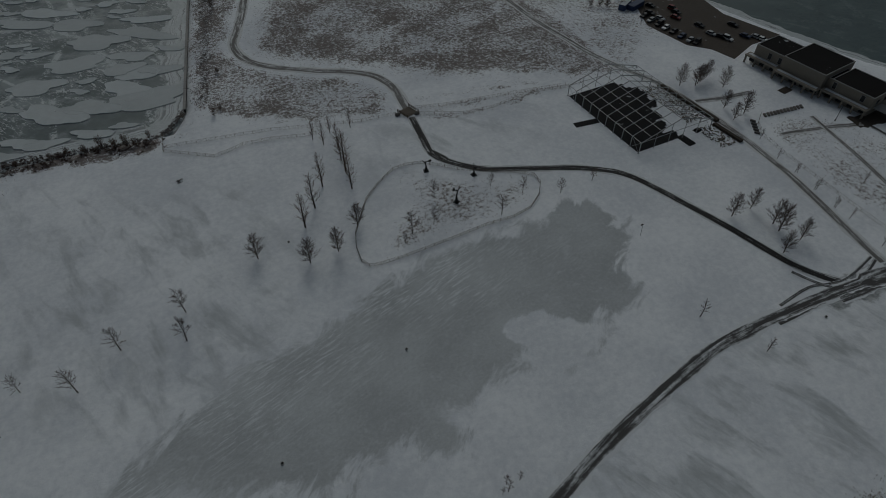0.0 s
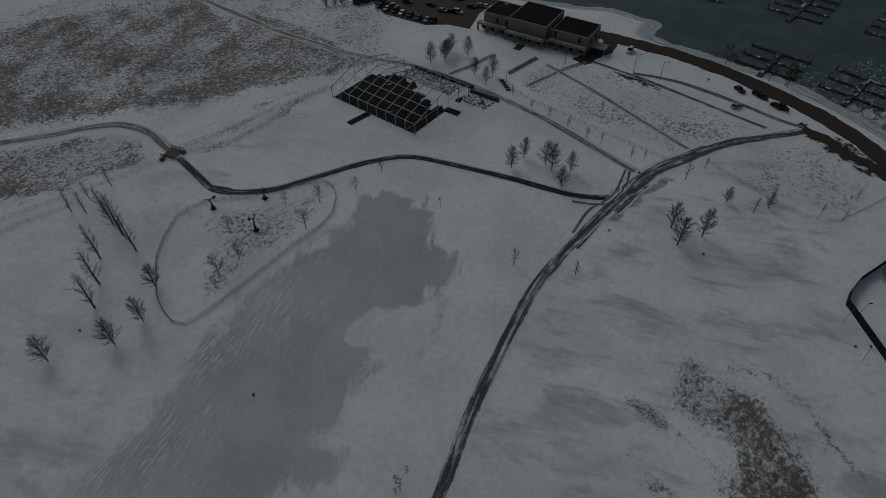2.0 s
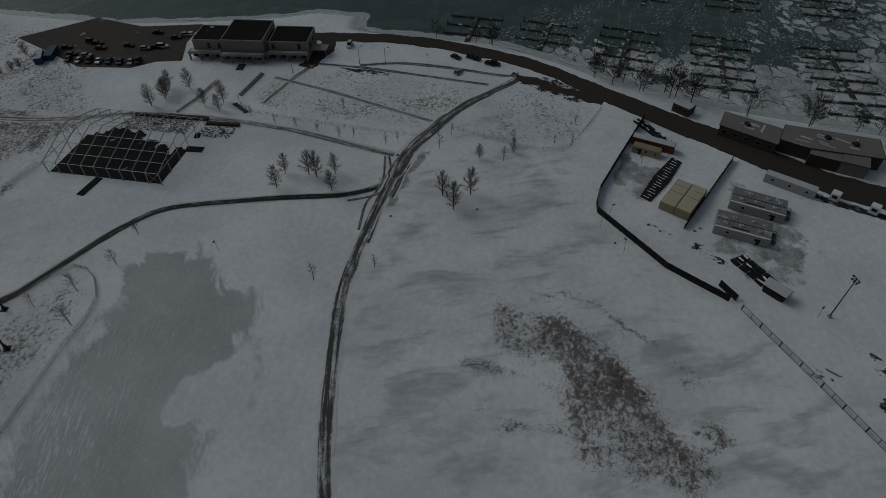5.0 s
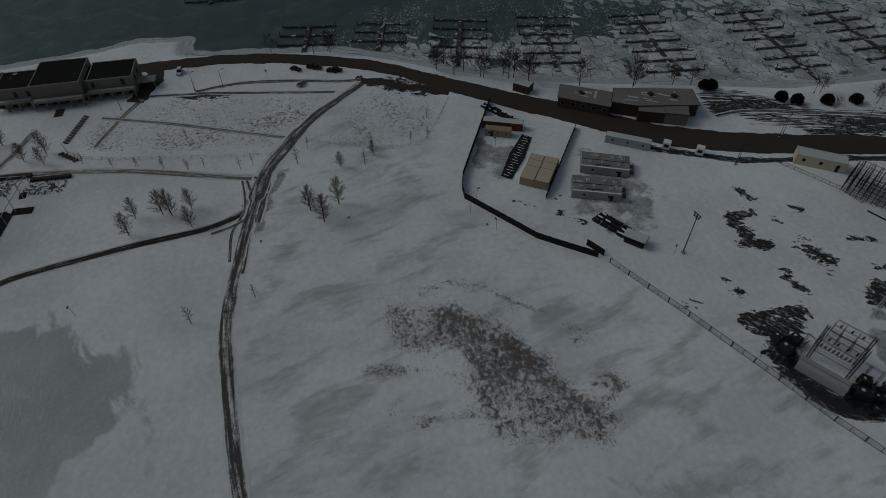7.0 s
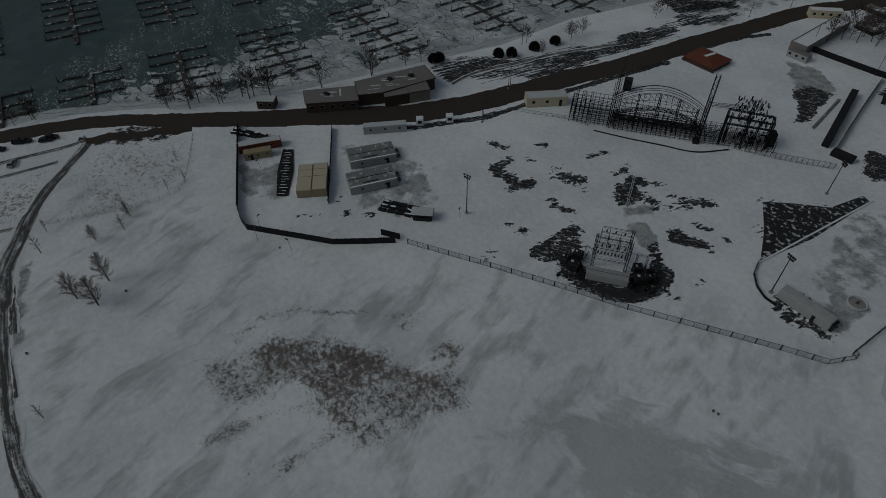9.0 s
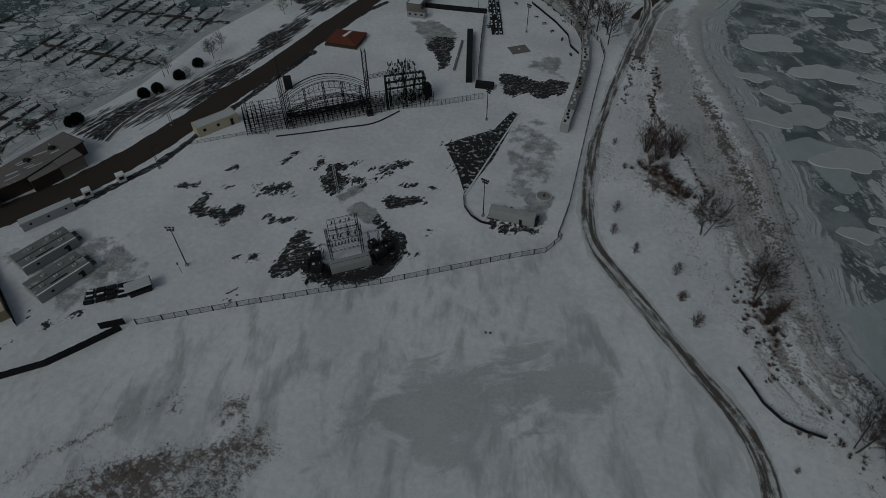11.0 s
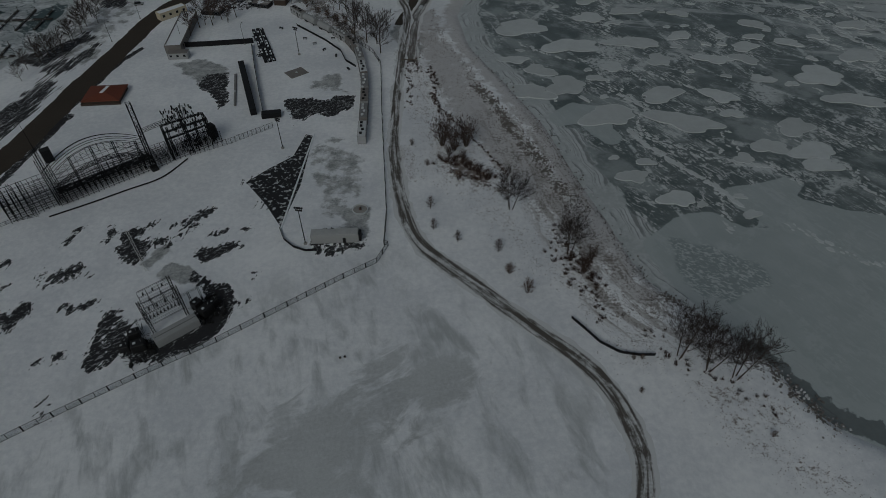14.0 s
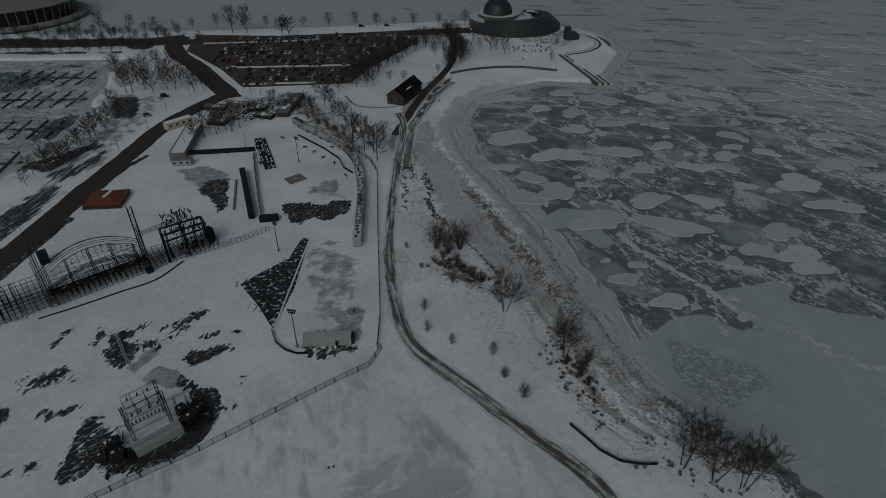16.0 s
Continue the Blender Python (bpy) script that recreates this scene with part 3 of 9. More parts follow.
dry = 0.96 * shape(pairs(-100.2, -6.6, -97.3, 1.6, -97.7, 10.3, -93.3, 20.1, -85.1, 26.3, -78.9, 32.3, -70.4, 36.7, -65.8, 42.3, -62.1, 44.6, -56.7, 40.1, -58.2, 33.0, -58.5, 22.1, -61.3, 16.2, -68.8, 13.3, -72.3, 10.9,
                        -79.9, 11.7, -84.1, 9.2, -82.4, 2.9, -86.1, -4.5, -92.5, -6.5), 4, 0.8)
dry = np.maximum(dry, 1.08 * shape(pairs(-97.4, 3.3, -95.9, 12.2, -91.4, 21.1, -82.9, 27.0, -74.6, 33.6, -66.3, 38.9, -63.0, 42.4, -60.8, 40.0, -63.4, 34.4, -71.8, 28.5, -79.8, 21.9, -86.8, 14.6, -89.3, 7.1, -92.3, 2.4), 6, 1.6))
for k, w, line in ((0.95, 1.5, pairs(-75.8, 10.0, -77.5, 5.0, -78.7, -0.8, -79.2, -6.0, -78.8, -11.3)), (0.95, 1.5, pairs(-66.6, 12.3, -66.0, 8.1, -65.8, 4.2, -64.9, 0.8)), (0.85, 1.3, pairs(-68.7, -5.1, -66.8, -6.2)),
                   (0.85, 1.6, pairs(-102.2, 3.2, -105.1, 10.4, -103.1, 19.7, -96.9, 26.3)), (0.97, 1.6, pairs(-96.9, 26.3, -91.8, 35.3, -87.6, 38.9, -85.2, 43.5, -83.4, 39.5)), (1.0, 1.6, pairs(-70.7, 39.7, -73.1, 46.0, -69.7, 46.7, -66.2, 41.6))):
    dry = np.maximum(dry, k * np.clip(0.5 - (dist_to(PX, PY, line, False) + 0.3 * wob - w) / 2.5, 0, 1))
dry = np.maximum(dry, 0.99 * blob(pairs(-60, -700, -12.7, -301.8, -3.2, -247.4, 3.8, -203.6, -25.3, -182.8, -61.4, -172.5, -66.8, -185.6, -60.8, -199.7, -38.6, -215.2, -24.0, -228.2, -19.6, -244.5, -33.4, -291.6, -60, -600), 8))
dry = np.maximum(dry, 1.02 * blob(pairs(-28.1, -236.2, -48.1, -216.4, -67.2, -204.1, -84.2, -188.2, -112.6, -177.0, -140.4, -173.9, -145.4, -185.3, -143.5, -230.5, -153.7, -276.9, -57.8, -324.4, -35.0, -265.2), 16))
dry = np.maximum(dry, 1.0 * blob(pairs(-27.4, -238.1, -36.9, -252.5, -53.7, -268.4, -68.0, -255.0, -71.1, -241.4, -54.8, -238.0, -38.2, -230.2), 8))
dry = np.maximum(dry, 0.75 * blob(pairs(-174.2, -110.9, -192.3, -110.6, -206.1, -89.5, -204.6, -24.6, -176.8, -35.8, -169.5, -39.7), 5))
dry = np.maximum(dry, 0.72 * blob(pairs(-175.5, -30.4, -208.1, -12.8, -197.1, 18.3, -169.5, 7.4, -169.4, -12.5), 5))
dry = np.maximum(dry, 0.80 * blob(pairs(-51.3, -142.9, -71.1, -130.1, -87.5, -119.6, -80.2, -110.8, -55.0, -109.6, -36.4, -111.1, -49.2, -128.7), 6))
dry = np.maximum(dry, 0.62 * blob(pairs(39.3, 81.5, 32.6, 110.0, 25.4, 124.9, 17.7, 150.6, -0.5, 176.3, -10.0, 217.8, -18.4, 222.6, -21.7, 275.1, 2.0, 275.3, 18.4, 222.8, 35.7, 176.5,
                                        46.9, 134.5, 59.0, 108.1, 72.4, 97.2, 77.4, 78.7), 7))
dry = np.maximum(dry, 0.85 * band(pairs(-1.4, 166.0, 8.9, 156.5, 17.7, 150.6), 3))
dry = np.maximum(dry, 0.8 * band(pairs(35.9, 139.6, 39.1, 120.4, 41.2, 108.1), 2.5))
dry = np.maximum(dry, 1.22 * band(pairs(62, -197, 62.8, -198.6, 46.2, -196.4, 29.1, -194.1, 18.6, -191.8), 5.5, 5))
dry = np.maximum(dry, 0.5 * np.clip(1 - np.abs(land - 5) / 8, 0, 1) * (PX > -60) * (PY < 300))
dry = np.maximum(dry, 0.80 * blob(pairs(-230, -320, -60, -320, -60, -230, -151.3, -196.1, -152.6, -159.3, -210, -190), 10))
dry = np.maximum(dry, 0.80 * shape(pairs(54.0, 77.2, 60.3, 73.4, 66.2, 71.6, 70.6, 66.3, 77.7, 68.0, 76.8, 73.4, 70.9, 75.3, 65.6, 79.1), 6, 1.5))
dry = np.maximum(dry, 0.86 * band(pairs(-82.9, 322.8, -71.6, 304.4, -59.8, 287.6, -49.4, 274.9, -42.1, 260.6), 6.5, 6))
dry = np.maximum(dry, 0.72 * band(pairs(30.0, 124.0, 33.5, 114.0, 38.3, 106.2, 40.2, 96.3), 1.6, 3))
for line in (pairs(-70.4, -172.0, -82.0, -168.8, -90.5, -167.5, -105.7, -165.2, -128.0, -161.3), pairs(-69.5, -168.5, -84.9, -161.0, -95.8, -160.0, -103.5, -161.2, -116.1, -162.2), pairs(-74.0, -178.0, -95.0, -173.0, -120.0, -168.0)):
    dry = np.maximum(dry, 0.80 * band(line, 1.6, 3))
bare = np.zeros(PX.shape)
for outline in (
        pairs(-125.8, 95.9, -125.2, 98.2, -125.4, 103.8, -123.6, 104.7, -123.0, 100.4, -120.2, 96.8, -117.6, 99.6, -113.4, 98.0, -112.7, 103.4, -110.0, 103.4, -108.0, 99.6, -110.5, 96.9, -109.8, 93.2, -111.5, 91.9, -116.0, 95.8, -120.0, 93.4),
        pairs(-109.0, 109.1, -109.1, 114.1, -106.3, 115.1, -104.9, 118.8, -103.1, 118.4, -103.4, 114.2, -106.2, 111.1),
        pairs(-96.7, 122.1, -95.6, 126.2, -97.2, 131.2, -94.1, 132.3, -88.2, 137.3, -88.3, 133.9, -91.4, 129.0, -86.3, 125.2, -85.9, 122.3, -87.6, 118.4, -91.0, 118.9),
        pairs(-78.5, 129.3, -78.9, 136.7, -76.9, 140.9, -73.0, 142.3, -72.2, 140.2, -75.3, 136.1, -77.0, 131.1),
        pairs(-102.5, 101.1, -101.7, 103.5, -99.3, 102.6, -96.8, 103.1, -93.4, 104.4, -94.9, 100.4, -98.7, 99.0),
        pairs(-88.2, 84.6, -88.9, 88.5, -88.6, 94.2, -90.2, 100.6, -86.1, 100.1, -85.3, 98.3, -86.9, 94.7, -84.4, 90.6, -82.9, 84.2, -86.4, 83.6),
        pairs(-83.5, 86.1, -86.1, 94.0, -84.0, 98.2, -80.7, 96.4, -81.1, 91.8, -80.3, 87.3),
        pairs(-81.7, 88.9, -81.9, 92.5, -79.9, 93.7, -75.6, 89.0, -71.5, 90.0, -65.9, 93.5, -63.9, 96.5, -66.0, 100.4, -64.7, 106.1, -70.4, 112.5, -71.5, 115.8, -65.4, 111.5, -59.9, 110.0, -56.9, 104.0, -56.6, 97.7, -60.2, 92.8, -63.8, 90.6, -68.3, 86.2, -72.7, 84.5, -76.8, 85.3),
        pairs(-72.4, 121.4, -71.5, 125.0, -67.9, 124.4, -62.4, 126.9, -59.2, 125.1, -62.2, 123.3, -65.1, 122.3, -66.1, 119.1, -69.0, 118.5),
        pairs(-70.9, 129.7, -68.5, 131.8, -65.9, 132.1, -67.0, 130.0),
        pairs(-61.7, 133.0, -61.1, 135.0, -58.4, 133.1, -60.1, 132.0),
        pairs(-55.8, 115.5, -54.7, 116.3, -51.8, 115.4, -53.3, 113.1),
        pairs(-135.9, 103.2, -130.8, 107.3, -129.2, 105.6, -132.9, 103.2),
        pairs(-113.0, 123.8, -112.4, 130.3, -110.3, 134.9, -110.3, 130.7, -110.6, 124.0),
        pairs(-96.2, 85.5, -94.6, 87.6, -93.1, 85.1),
        pairs(-99.9, 82.9, -99.5, 85.2, -98.1, 83.2),
        pairs(-94.8, 68.5, -95.1, 72.4, -93.3, 69.3),
        pairs(-94.1, 72.6, -93.5, 75.4, -91.4, 73.4),
        pairs(-91.1, 68.2, -91.3, 71.1, -89.3, 68.5),
        pairs(-100.8, 112.0, -101.6, 116.5, -96.8, 111.9),
        pairs(-100.9, 125.5, -100.9, 133.7, -99.1, 131.3, -99.0, 125.4),
        pairs(-54.6, 102.5, -54.0, 105.4, -53.3, 102.9),
        pairs(-127.1, 115.8, -124.9, 119.3, -123.6, 117.7),
        pairs(-84.6, 131.2, -82.6, 135.5, -81.7, 133.9),
        pairs(-123.0, 107.0, -121.3, 110.1, -119.1, 109.0),
        ):
    bare = np.maximum(bare, 1.0 * shape(outline, 4.2, 0.5))
bare = np.maximum(bare, spots(0.84, -84.0, 126.9, 6, 3, -107.8, 112.7, 7, 4, -79.4, 134.2, 6, 3))
slush_ = 1.0 * shape(pairs(-80.7, 114.9, -79.4, 118.0, -73.8, 117.1, -70.3, 114.6, -69.1, 110.6, -72.6, 109.0, -78.0, 112.8), 3)
slush_ = np.maximum(slush_, 0.9 * shape(pairs(-85.9, 117.8, -83.7, 124.6, -79.5, 128.1, -81.1, 121.9, -82.9, 115.4), 3))
slush_ = np.maximum(slush_, 0.8 * shape(pairs(-111.9, 239.0, -102.6, 241.2, -91.7, 231.5, -90.9, 223.3, -103.3, 221.2), 3))
slush_ = np.maximum(slush_, 0.75 * shape(pairs(-159.9, 237.6, -162.7, 253.7, -156.3, 255.0, -151.3, 243.2, -153.8, 235.5), 4))
bare = np.maximum(bare, 0.80 * blob(pairs(-55.7, 142.3, -67.5, 155.2, -61.2, 162.1, -53.6, 170.5, -51.0, 158.4), 6))
bare = np.maximum(bare, 1.05 * blob(pairs(-63.7, 207.3, -50.0, 206.5, -38.7, 209.2, -34.7, 200.4, -47.9, 194.5, -56.5, 189.2), 4))
bare = np.maximum(bare, 0.95 * blob(pairs(-102.1, 224.7, -91.3, 228.4, -86.6, 212.7, -86.9, 205.9, -94.2, 215.0), 4))
bare = np.maximum(bare, 0.85 * blob(pairs(-90.7, 268.0, -87.2, 271.3, -75.2, 239.1, -79.9, 240.8), 3))
bare = np.maximum(bare, 0.62 * blob(pairs(-191.2, 113.1, -190.5, 133.7, -178.3, 147.3, -174.0, 140.8, -178.4, 113.3), 5))
bare = np.maximum(bare, 0.60 * blob(pairs(-186.3, 120.4, -179.6, 143.6, -168.3, 202.5, -169.9, 247.3, -162.4, 242.3, -160.7, 195.0, -164.7, 149.4, -169.3, 122.4), 5))
bare = np.maximum(bare, 0.66 * blob(pairs(-209.0, -10.9, -214.7, -4.7, -210.1, 13.0, -202.4, 17.7, -197.7, 8.8, -200.6, 0.7), 3))
bare = np.maximum(bare, 0.75 * band(pairs(-177.7, -103.0, -190.7, -99.8, -205.3, -94.7), 1.0))
bare = np.maximum(bare, 0.62 * band(pairs(-195.0, -104.4, -189.2, -82.1, -181.3, -56.3, -176.8, -40.0), 1.2))
bare = np.maximum(bare, 0.85 * band(pairs(-207.3, -92.6, -207.1, -70.4, -205.6, -42.2, -204.6, -24.6), 1.0))
bare = np.maximum(bare, 0.8 * band(pairs(-135.9, 33.4, -133.4, 37.8, -134.8, 43.3, -138.0, 48.0), 1.2))
bare = np.maximum(bare, 0.74 * blob(pairs(-157.7, 135.6, -172.3, 157.8, -170.1, 185.9, -166.5, 227.4, -162.9, 241.1, -156.9, 211.0, -157.3, 167.8), 5))
bare = np.maximum(bare, 0.8 * band(pairs(-130.4, 46.3, -126.0, 49.4, -124.2, 54.5), 1.3))
# a thin, evenly black strip along the road's yard side
bare = np.maximum(bare, 1.5 * np.clip(0.5 - (dist_to(PX, PY, pairs(-166.5, 72.3, -158.2, 85.8, -149.9, 109.0, -148.6, 121.9, -147.4, 146.5, -144.9, 172.7, -142.2, 196.2, -146.3, 180.2, -144.5, 203.4, -140.2, 239.6, -135.6, 251.0), False) - 1.2) / 1.5, 0, 1))
bare = np.maximum(bare, 0.88 * shape(pairs(-186.8, 114.2, -187.1, 124.6, -183.9, 134.4, -178.5, 135.0, -177.6, 123.9, -174.2, 113.8, -181.2, 112.6), 3))
bare = np.maximum(bare, 0.80 * shape(pairs(-164.1, 147.5, -163.5, 158.0, -162.9, 167.6, -159.0, 164.6, -159.5, 148.3), 3))
bare = np.maximum(bare, 1.1 * band(pairs(-319.2, 441.6, -269.8, 440.6, -217.8, 442.6, -193.4, 451.9), 5.0))
bare = np.maximum(bare, 0.9 * band(pairs(-310.4, 427.4, -259.2, 427.8, -220.9, 431.0, -205.9, 425.5), 4.0))
bare = np.maximum(bare, 0.8 * band(pairs(-299.8, 409.9, -251.0, 411.7, -217.1, 413.3), 2.5))
bare = np.maximum(bare, 0.66 * blob(pairs(-128.0, 300.0, -112.0, 292.0, -96.0, 292.0, -84.0, 298.0, -78.0, 326.0, -92.0, 328.0, -122.0, 318.0), 6))
bare = np.maximum(bare, 0.95 * shape(pairs(-184.8, 327.2, -171.5, 327.3, -164.1, 312.9, -161.4, 297.2, -171.4, 295.9, -180.0, 312.0), 4))
bare = np.maximum(bare, 0.78 * blob(pairs(-194.5, 237.4, -189.9, 243.6, -176.0, 254.0, -168.0, 268.0, -163.0, 262.0, -166.0, 244.0, -171.4, 236.0), 5))
bare = np.maximum(bare, 1.10 * shape(pairs(-100.0, 228.0, -92.5, 229.0, -87.5, 215.0, -84.6, 205.8, -87.0, 200.1, -94.4, 211.8, -101.6, 219.1), 3))
bare = np.maximum(bare, 1.22 * shape(pairs(-64.8, 207.7, -52.8, 208.7, -48.0, 203.8, -44.8, 209.7, -36.8, 210.7, -36.1, 204.7, -41.8, 195.3, -46.5, 194.4, -50.2, 199.0, -56.9, 192.6, -59.9, 198.1), 3))
bare = np.where((PX < -155) & (PY > 90) & (bare > 0.25), bare + 0.16, bare)
slush = np.maximum(slush_, 0.62 * blob(pairs(-161.0, 60.1, -151.8, 73.1, -130.9, 78.2, -118.7, 71.7, -122.3, 58.9, -129.2, 48.2), 8))
slush = np.maximum(slush, 0.75 * blob(pairs(-170.4, 28.1, -165.4, 30.2, -151.2, 26.0, -151.4, 23.3), 4))
slush = np.maximum(slush, 0.7 * blob(pairs(-164.4, 31.7, -163.3, 39.1, -147.0, 32.6, -150.3, 27.5), 5))
slush = np.maximum(slush, 0.52 * blob(pairs(-46.0, 139.4, -45.8, 165.9, -45.3, 179.8, -36.4, 181.7, -34.2, 172.7, -34.6, 143.4, -40.2, 150.4), 6))
slush = np.maximum(slush, 0.75 * blob(pairs(-33.1, 139.4, -24.7, 140.8, -21.5, 127.1, -30.0, 129.4), 4))
slush = np.maximum(slush, 0.7 * blob(pairs(-80.7, 114.8, -76.1, 116.9, -68.2, 109.8, -72.6, 107.8), 3))
slush = np.maximum(slush, 0.8 * blob(pairs(-115.6, 238.9, -103.5, 240.1, -91.7, 229.9, -104.8, 222.2), 5))
slush = np.maximum(slush, 0.65 * blob(pairs(-57.0, 232.7, -44.0, 227.6, -39.6, 212.9, -55.0, 215.2), 5))
slush = np.maximum(slush, 0.75 * blob(pairs(-20.6, 238.3, -25.3, 268.4, -19.8, 321.5, -4.6, 370.5, 5.8, 359.9, -12.4, 289.4, -11.2, 238.4), 5))
slush = np.maximum(slush, 0.52 * blob(pairs(-192.0, 236.0, -186.0, 300.0, -196.0, 340.0, -150.0, 330.0, -156.0, 240.0), 10))
slush = np.maximum(slush, 0.50 * blob(pairs(-124.0, 300.0, -80.0, 300.0, -50.0, 262.0, -40.0, 250.0, -46.0, 275.0, -76.0, 332.0, -124.0, 328.0), 8))
slush = np.maximum(slush, 0.55 * blob(pairs(109.3, 464.3, 90.6, 480.5, 48.2, 448.2, 28.4, 463.5, 86.0, 426.8), 5))

sand = 1.15 * np.clip((12 - land) / 8, 0, 1) * np.clip((PY - 95) / 25, 0, 1) * np.clip((365 - PY) / 20, 0, 1) * (PX > -60)
sand = np.maximum(sand, blob(pairs(-13.9, 287.0, -7.5, 294.7, -2.4, 264.4, 3.0, 249.1, 11.0, 230.9, 18.2, 201.4, 36.7, 155.6, 47.9, 127.9, 53.0, 111.3, 59.1, 105.0, 53.1, 96.5, 48.2, 102.8, 42.7, 113.0, 37.4, 123.1, 30.8, 137.4, 22.1, 152.0, 0.8, 196.1, -4.7, 206.8, -8.0, 224.4, -11.3, 246.7, -15.0, 272.4), 6))
scour = np.maximum(scour, 0.7 * np.clip(1 - np.hypot((PX + 75) / 40, (PY + 150) / 22), 0, 1) ** 0.5)
dry = dry * (0.85 + 0.3 * field(7, 8, 20, 1.6))
dry = np.maximum(dry, 0.95 * band(pairs(10.5, 218.5, 16.9, 205.9, 23.7, 185.0, 29.9, 171.6, 34.4, 156.2, 38.7, 145.2), 1.2, 3))
dry = np.maximum(dry, 1.0 * band(pairs(-6.5, 212.5, -3.7, 202.1, 6.3, 185.3, 13.4, 171.8, 19.8, 159.5), 0.5, 2.5))
dry = np.maximum(dry, 1.15 * shape(pairs(-0.9, 160.7, 0.7, 169.0, 7.5, 169.6, 13.3, 162.0, 17.0, 157.7, 11.4, 149.8, 5.9, 155.2), 5))
dry = np.maximum(dry, 0.7 * shape(pairs(-17.7, 175.9, -10.5, 174.8, -7.3, 157.0, -12.8, 155.0, -16.3, 162.5), 4))
dry = np.maximum(dry, 0.95 * shape(pairs(-216.7, -4.9, -213.8, 2.7, -205.1, 17.4, -201.3, 19.6, -198.7, 15.2, -201.2, 4.6, -203.6, -6.7), 3))
bare = np.maximum(bare, 0.62 * shape(pairs(-216.7, -4.9, -213.8, 2.7, -205.1, 17.4, -201.3, 19.6, -198.7, 15.2, -201.2, 4.6, -203.6, -6.7), 3))
slush = np.maximum(slush, 0.95 * shape(pairs(-154.0, -44.9, -159.7, -35.2, -154.1, -38.2, -140.7, -40.3, -129.7, -42.3, -128.9, -47.0, -140.1, -48.6, -150.9, -49.3), 4))
slush = np.maximum(slush, 0.85 * shape(pairs(-171.3, 27.1, -168.0, 29.8, -152.6, 25.3, -153.9, 22.4), 3))
bare = np.maximum(bare, 0.80 * band(pairs(-166.6, 191.6, -165.9, 205.1, -162.5, 219.5, -159.9, 237.6, -158.8, 253.7), 3.0, 4))
# a dark ragged patch on the ground around the semi-trailer
bare = np.maximum(bare, 0.72 * shape(pairs(-42.3, 129.4, -37.2, 133.0, -23.7, 131.9, -22.1, 124.8, -35.0, 120.2, -40.2, 122.9), 4))
slush = np.maximum(slush, 0.58 * shape(pairs(-44.4, 174.4, -28.4, 174.4, -26.4, 156.4, -31.4, 139.4, -37.8, 136.8, -42.9, 150.4), 8))
dry = np.maximum(dry, 0.74 * shape(pairs(52.2, 89.3, 61.3, 82.8, 67.6, 73.8, 73.3, 65.6, 88.8, 55.8, 86.4, 50.9, 73.2, 50.9, 63.0, 60.2, 56.1, 73.6), 8))
dry = np.maximum(dry, 0.66 * shape(pairs(-17.2, 253.2, -4.3, 227.8, 8.3, 168.8, 26.1, 134.5, 40.9, 103.6, 34.5, 99.7, 15.4, 124.6, -3.0, 156.1, -14.3, 197.3), 8))
dry = np.maximum(dry, 1.02 * blob(pairs(-150.6, -246.8, -159.6, -211.7, -154.4, -158.9, -132.6, -164.3, -111.8, -179.7, -96.6, -188.3), 8))
for outline in (pairs(-65.6, 111.0, -59.3, 109.5, -57.3, 105.1, -56.4, 99.8, -57.9, 94.0, -61.4, 89.6, -66.3, 87.0, -72.1, 85.8, -75.7, 86.5, -74.4, 90.7, -69.0, 89.2, -63.9, 94.3, -64.2, 100.0, -59.8, 100.2, -63.6, 106.1),
                pairs(-90.0, 98.1, -85.5, 98.3, -85.6, 95.1, -87.4, 90.1, -84.2, 84.9, -85.0, 81.5, -87.7, 84.2, -87.9, 90.0), pairs(-85.4, 94.5, -82.8, 95.6, -81.4, 91.0, -80.9, 86.2, -82.3, 83.9, -84.5, 89.6)):
    bare = np.maximum(bare, 1.5 * shape(outline, 3.0))
relief = np.zeros(PX.shape)
for amp, k, ph in ((0.16, 0.11, 0.0), (0.10, 0.23, 1.7), (0.06, 0.47, 4.1)):
    relief += amp * np.sin(PX * k + 1.3 * np.sin(PY * k * 0.8 + ph)) * np.sin(PY * k * 1.1 + 1.1 * np.sin(PX * k * 0.7 + ph))
bank = np.clip((land + 1.5) / 5.0, 0, 1)
height = -2.2 + 2.2 * bank * bank * (3 - 2 * bank) + relief * np.clip(land / 8, 0, 1) * 0.12 - np.clip(-land - 1, 0, 20) * 0.2
beach = np.clip((24 + 6 * (field(14, 31) - 0.5) - land) / 5, 0, 1) * np.clip((PY - 84) / 12, 0, 1) * np.clip((345 - PY) / 20, 0, 1) * (PX > -30) * np.clip((190 - PY) / 20 + np.clip((PX + 6) / 8, 0, 1), 0, 1)
ripple = 0.10 + 0.70 * np.clip(1.25 - dist_to(PX, PY, pairs(52.0, -66.0, 23.0, -80.0, -14.0, -91.0, -46.0, -99.0), False) / 17, 0, 1) + 0.30 * np.clip(1.2 - np.hypot((PX + 62) / 30, (PY + 92) / 12), 0, 1)
rows = ((PX < -155) & (PY > 60)).astype(float)
ground = tagged(sheet("ground", xs, ys, height, {"beach": beach, "inland": np.clip(land, -5, 60), "ripple": np.clip(ripple, 0, 1), "rows": rows, "ice": ice, "scour": scour, "dry": dry, "bare": bare, "slush": slush, "sand": sand}, M["ground"]),
                "snow-covered parkland with grey ice and dead grass", "ground", kind="structure")

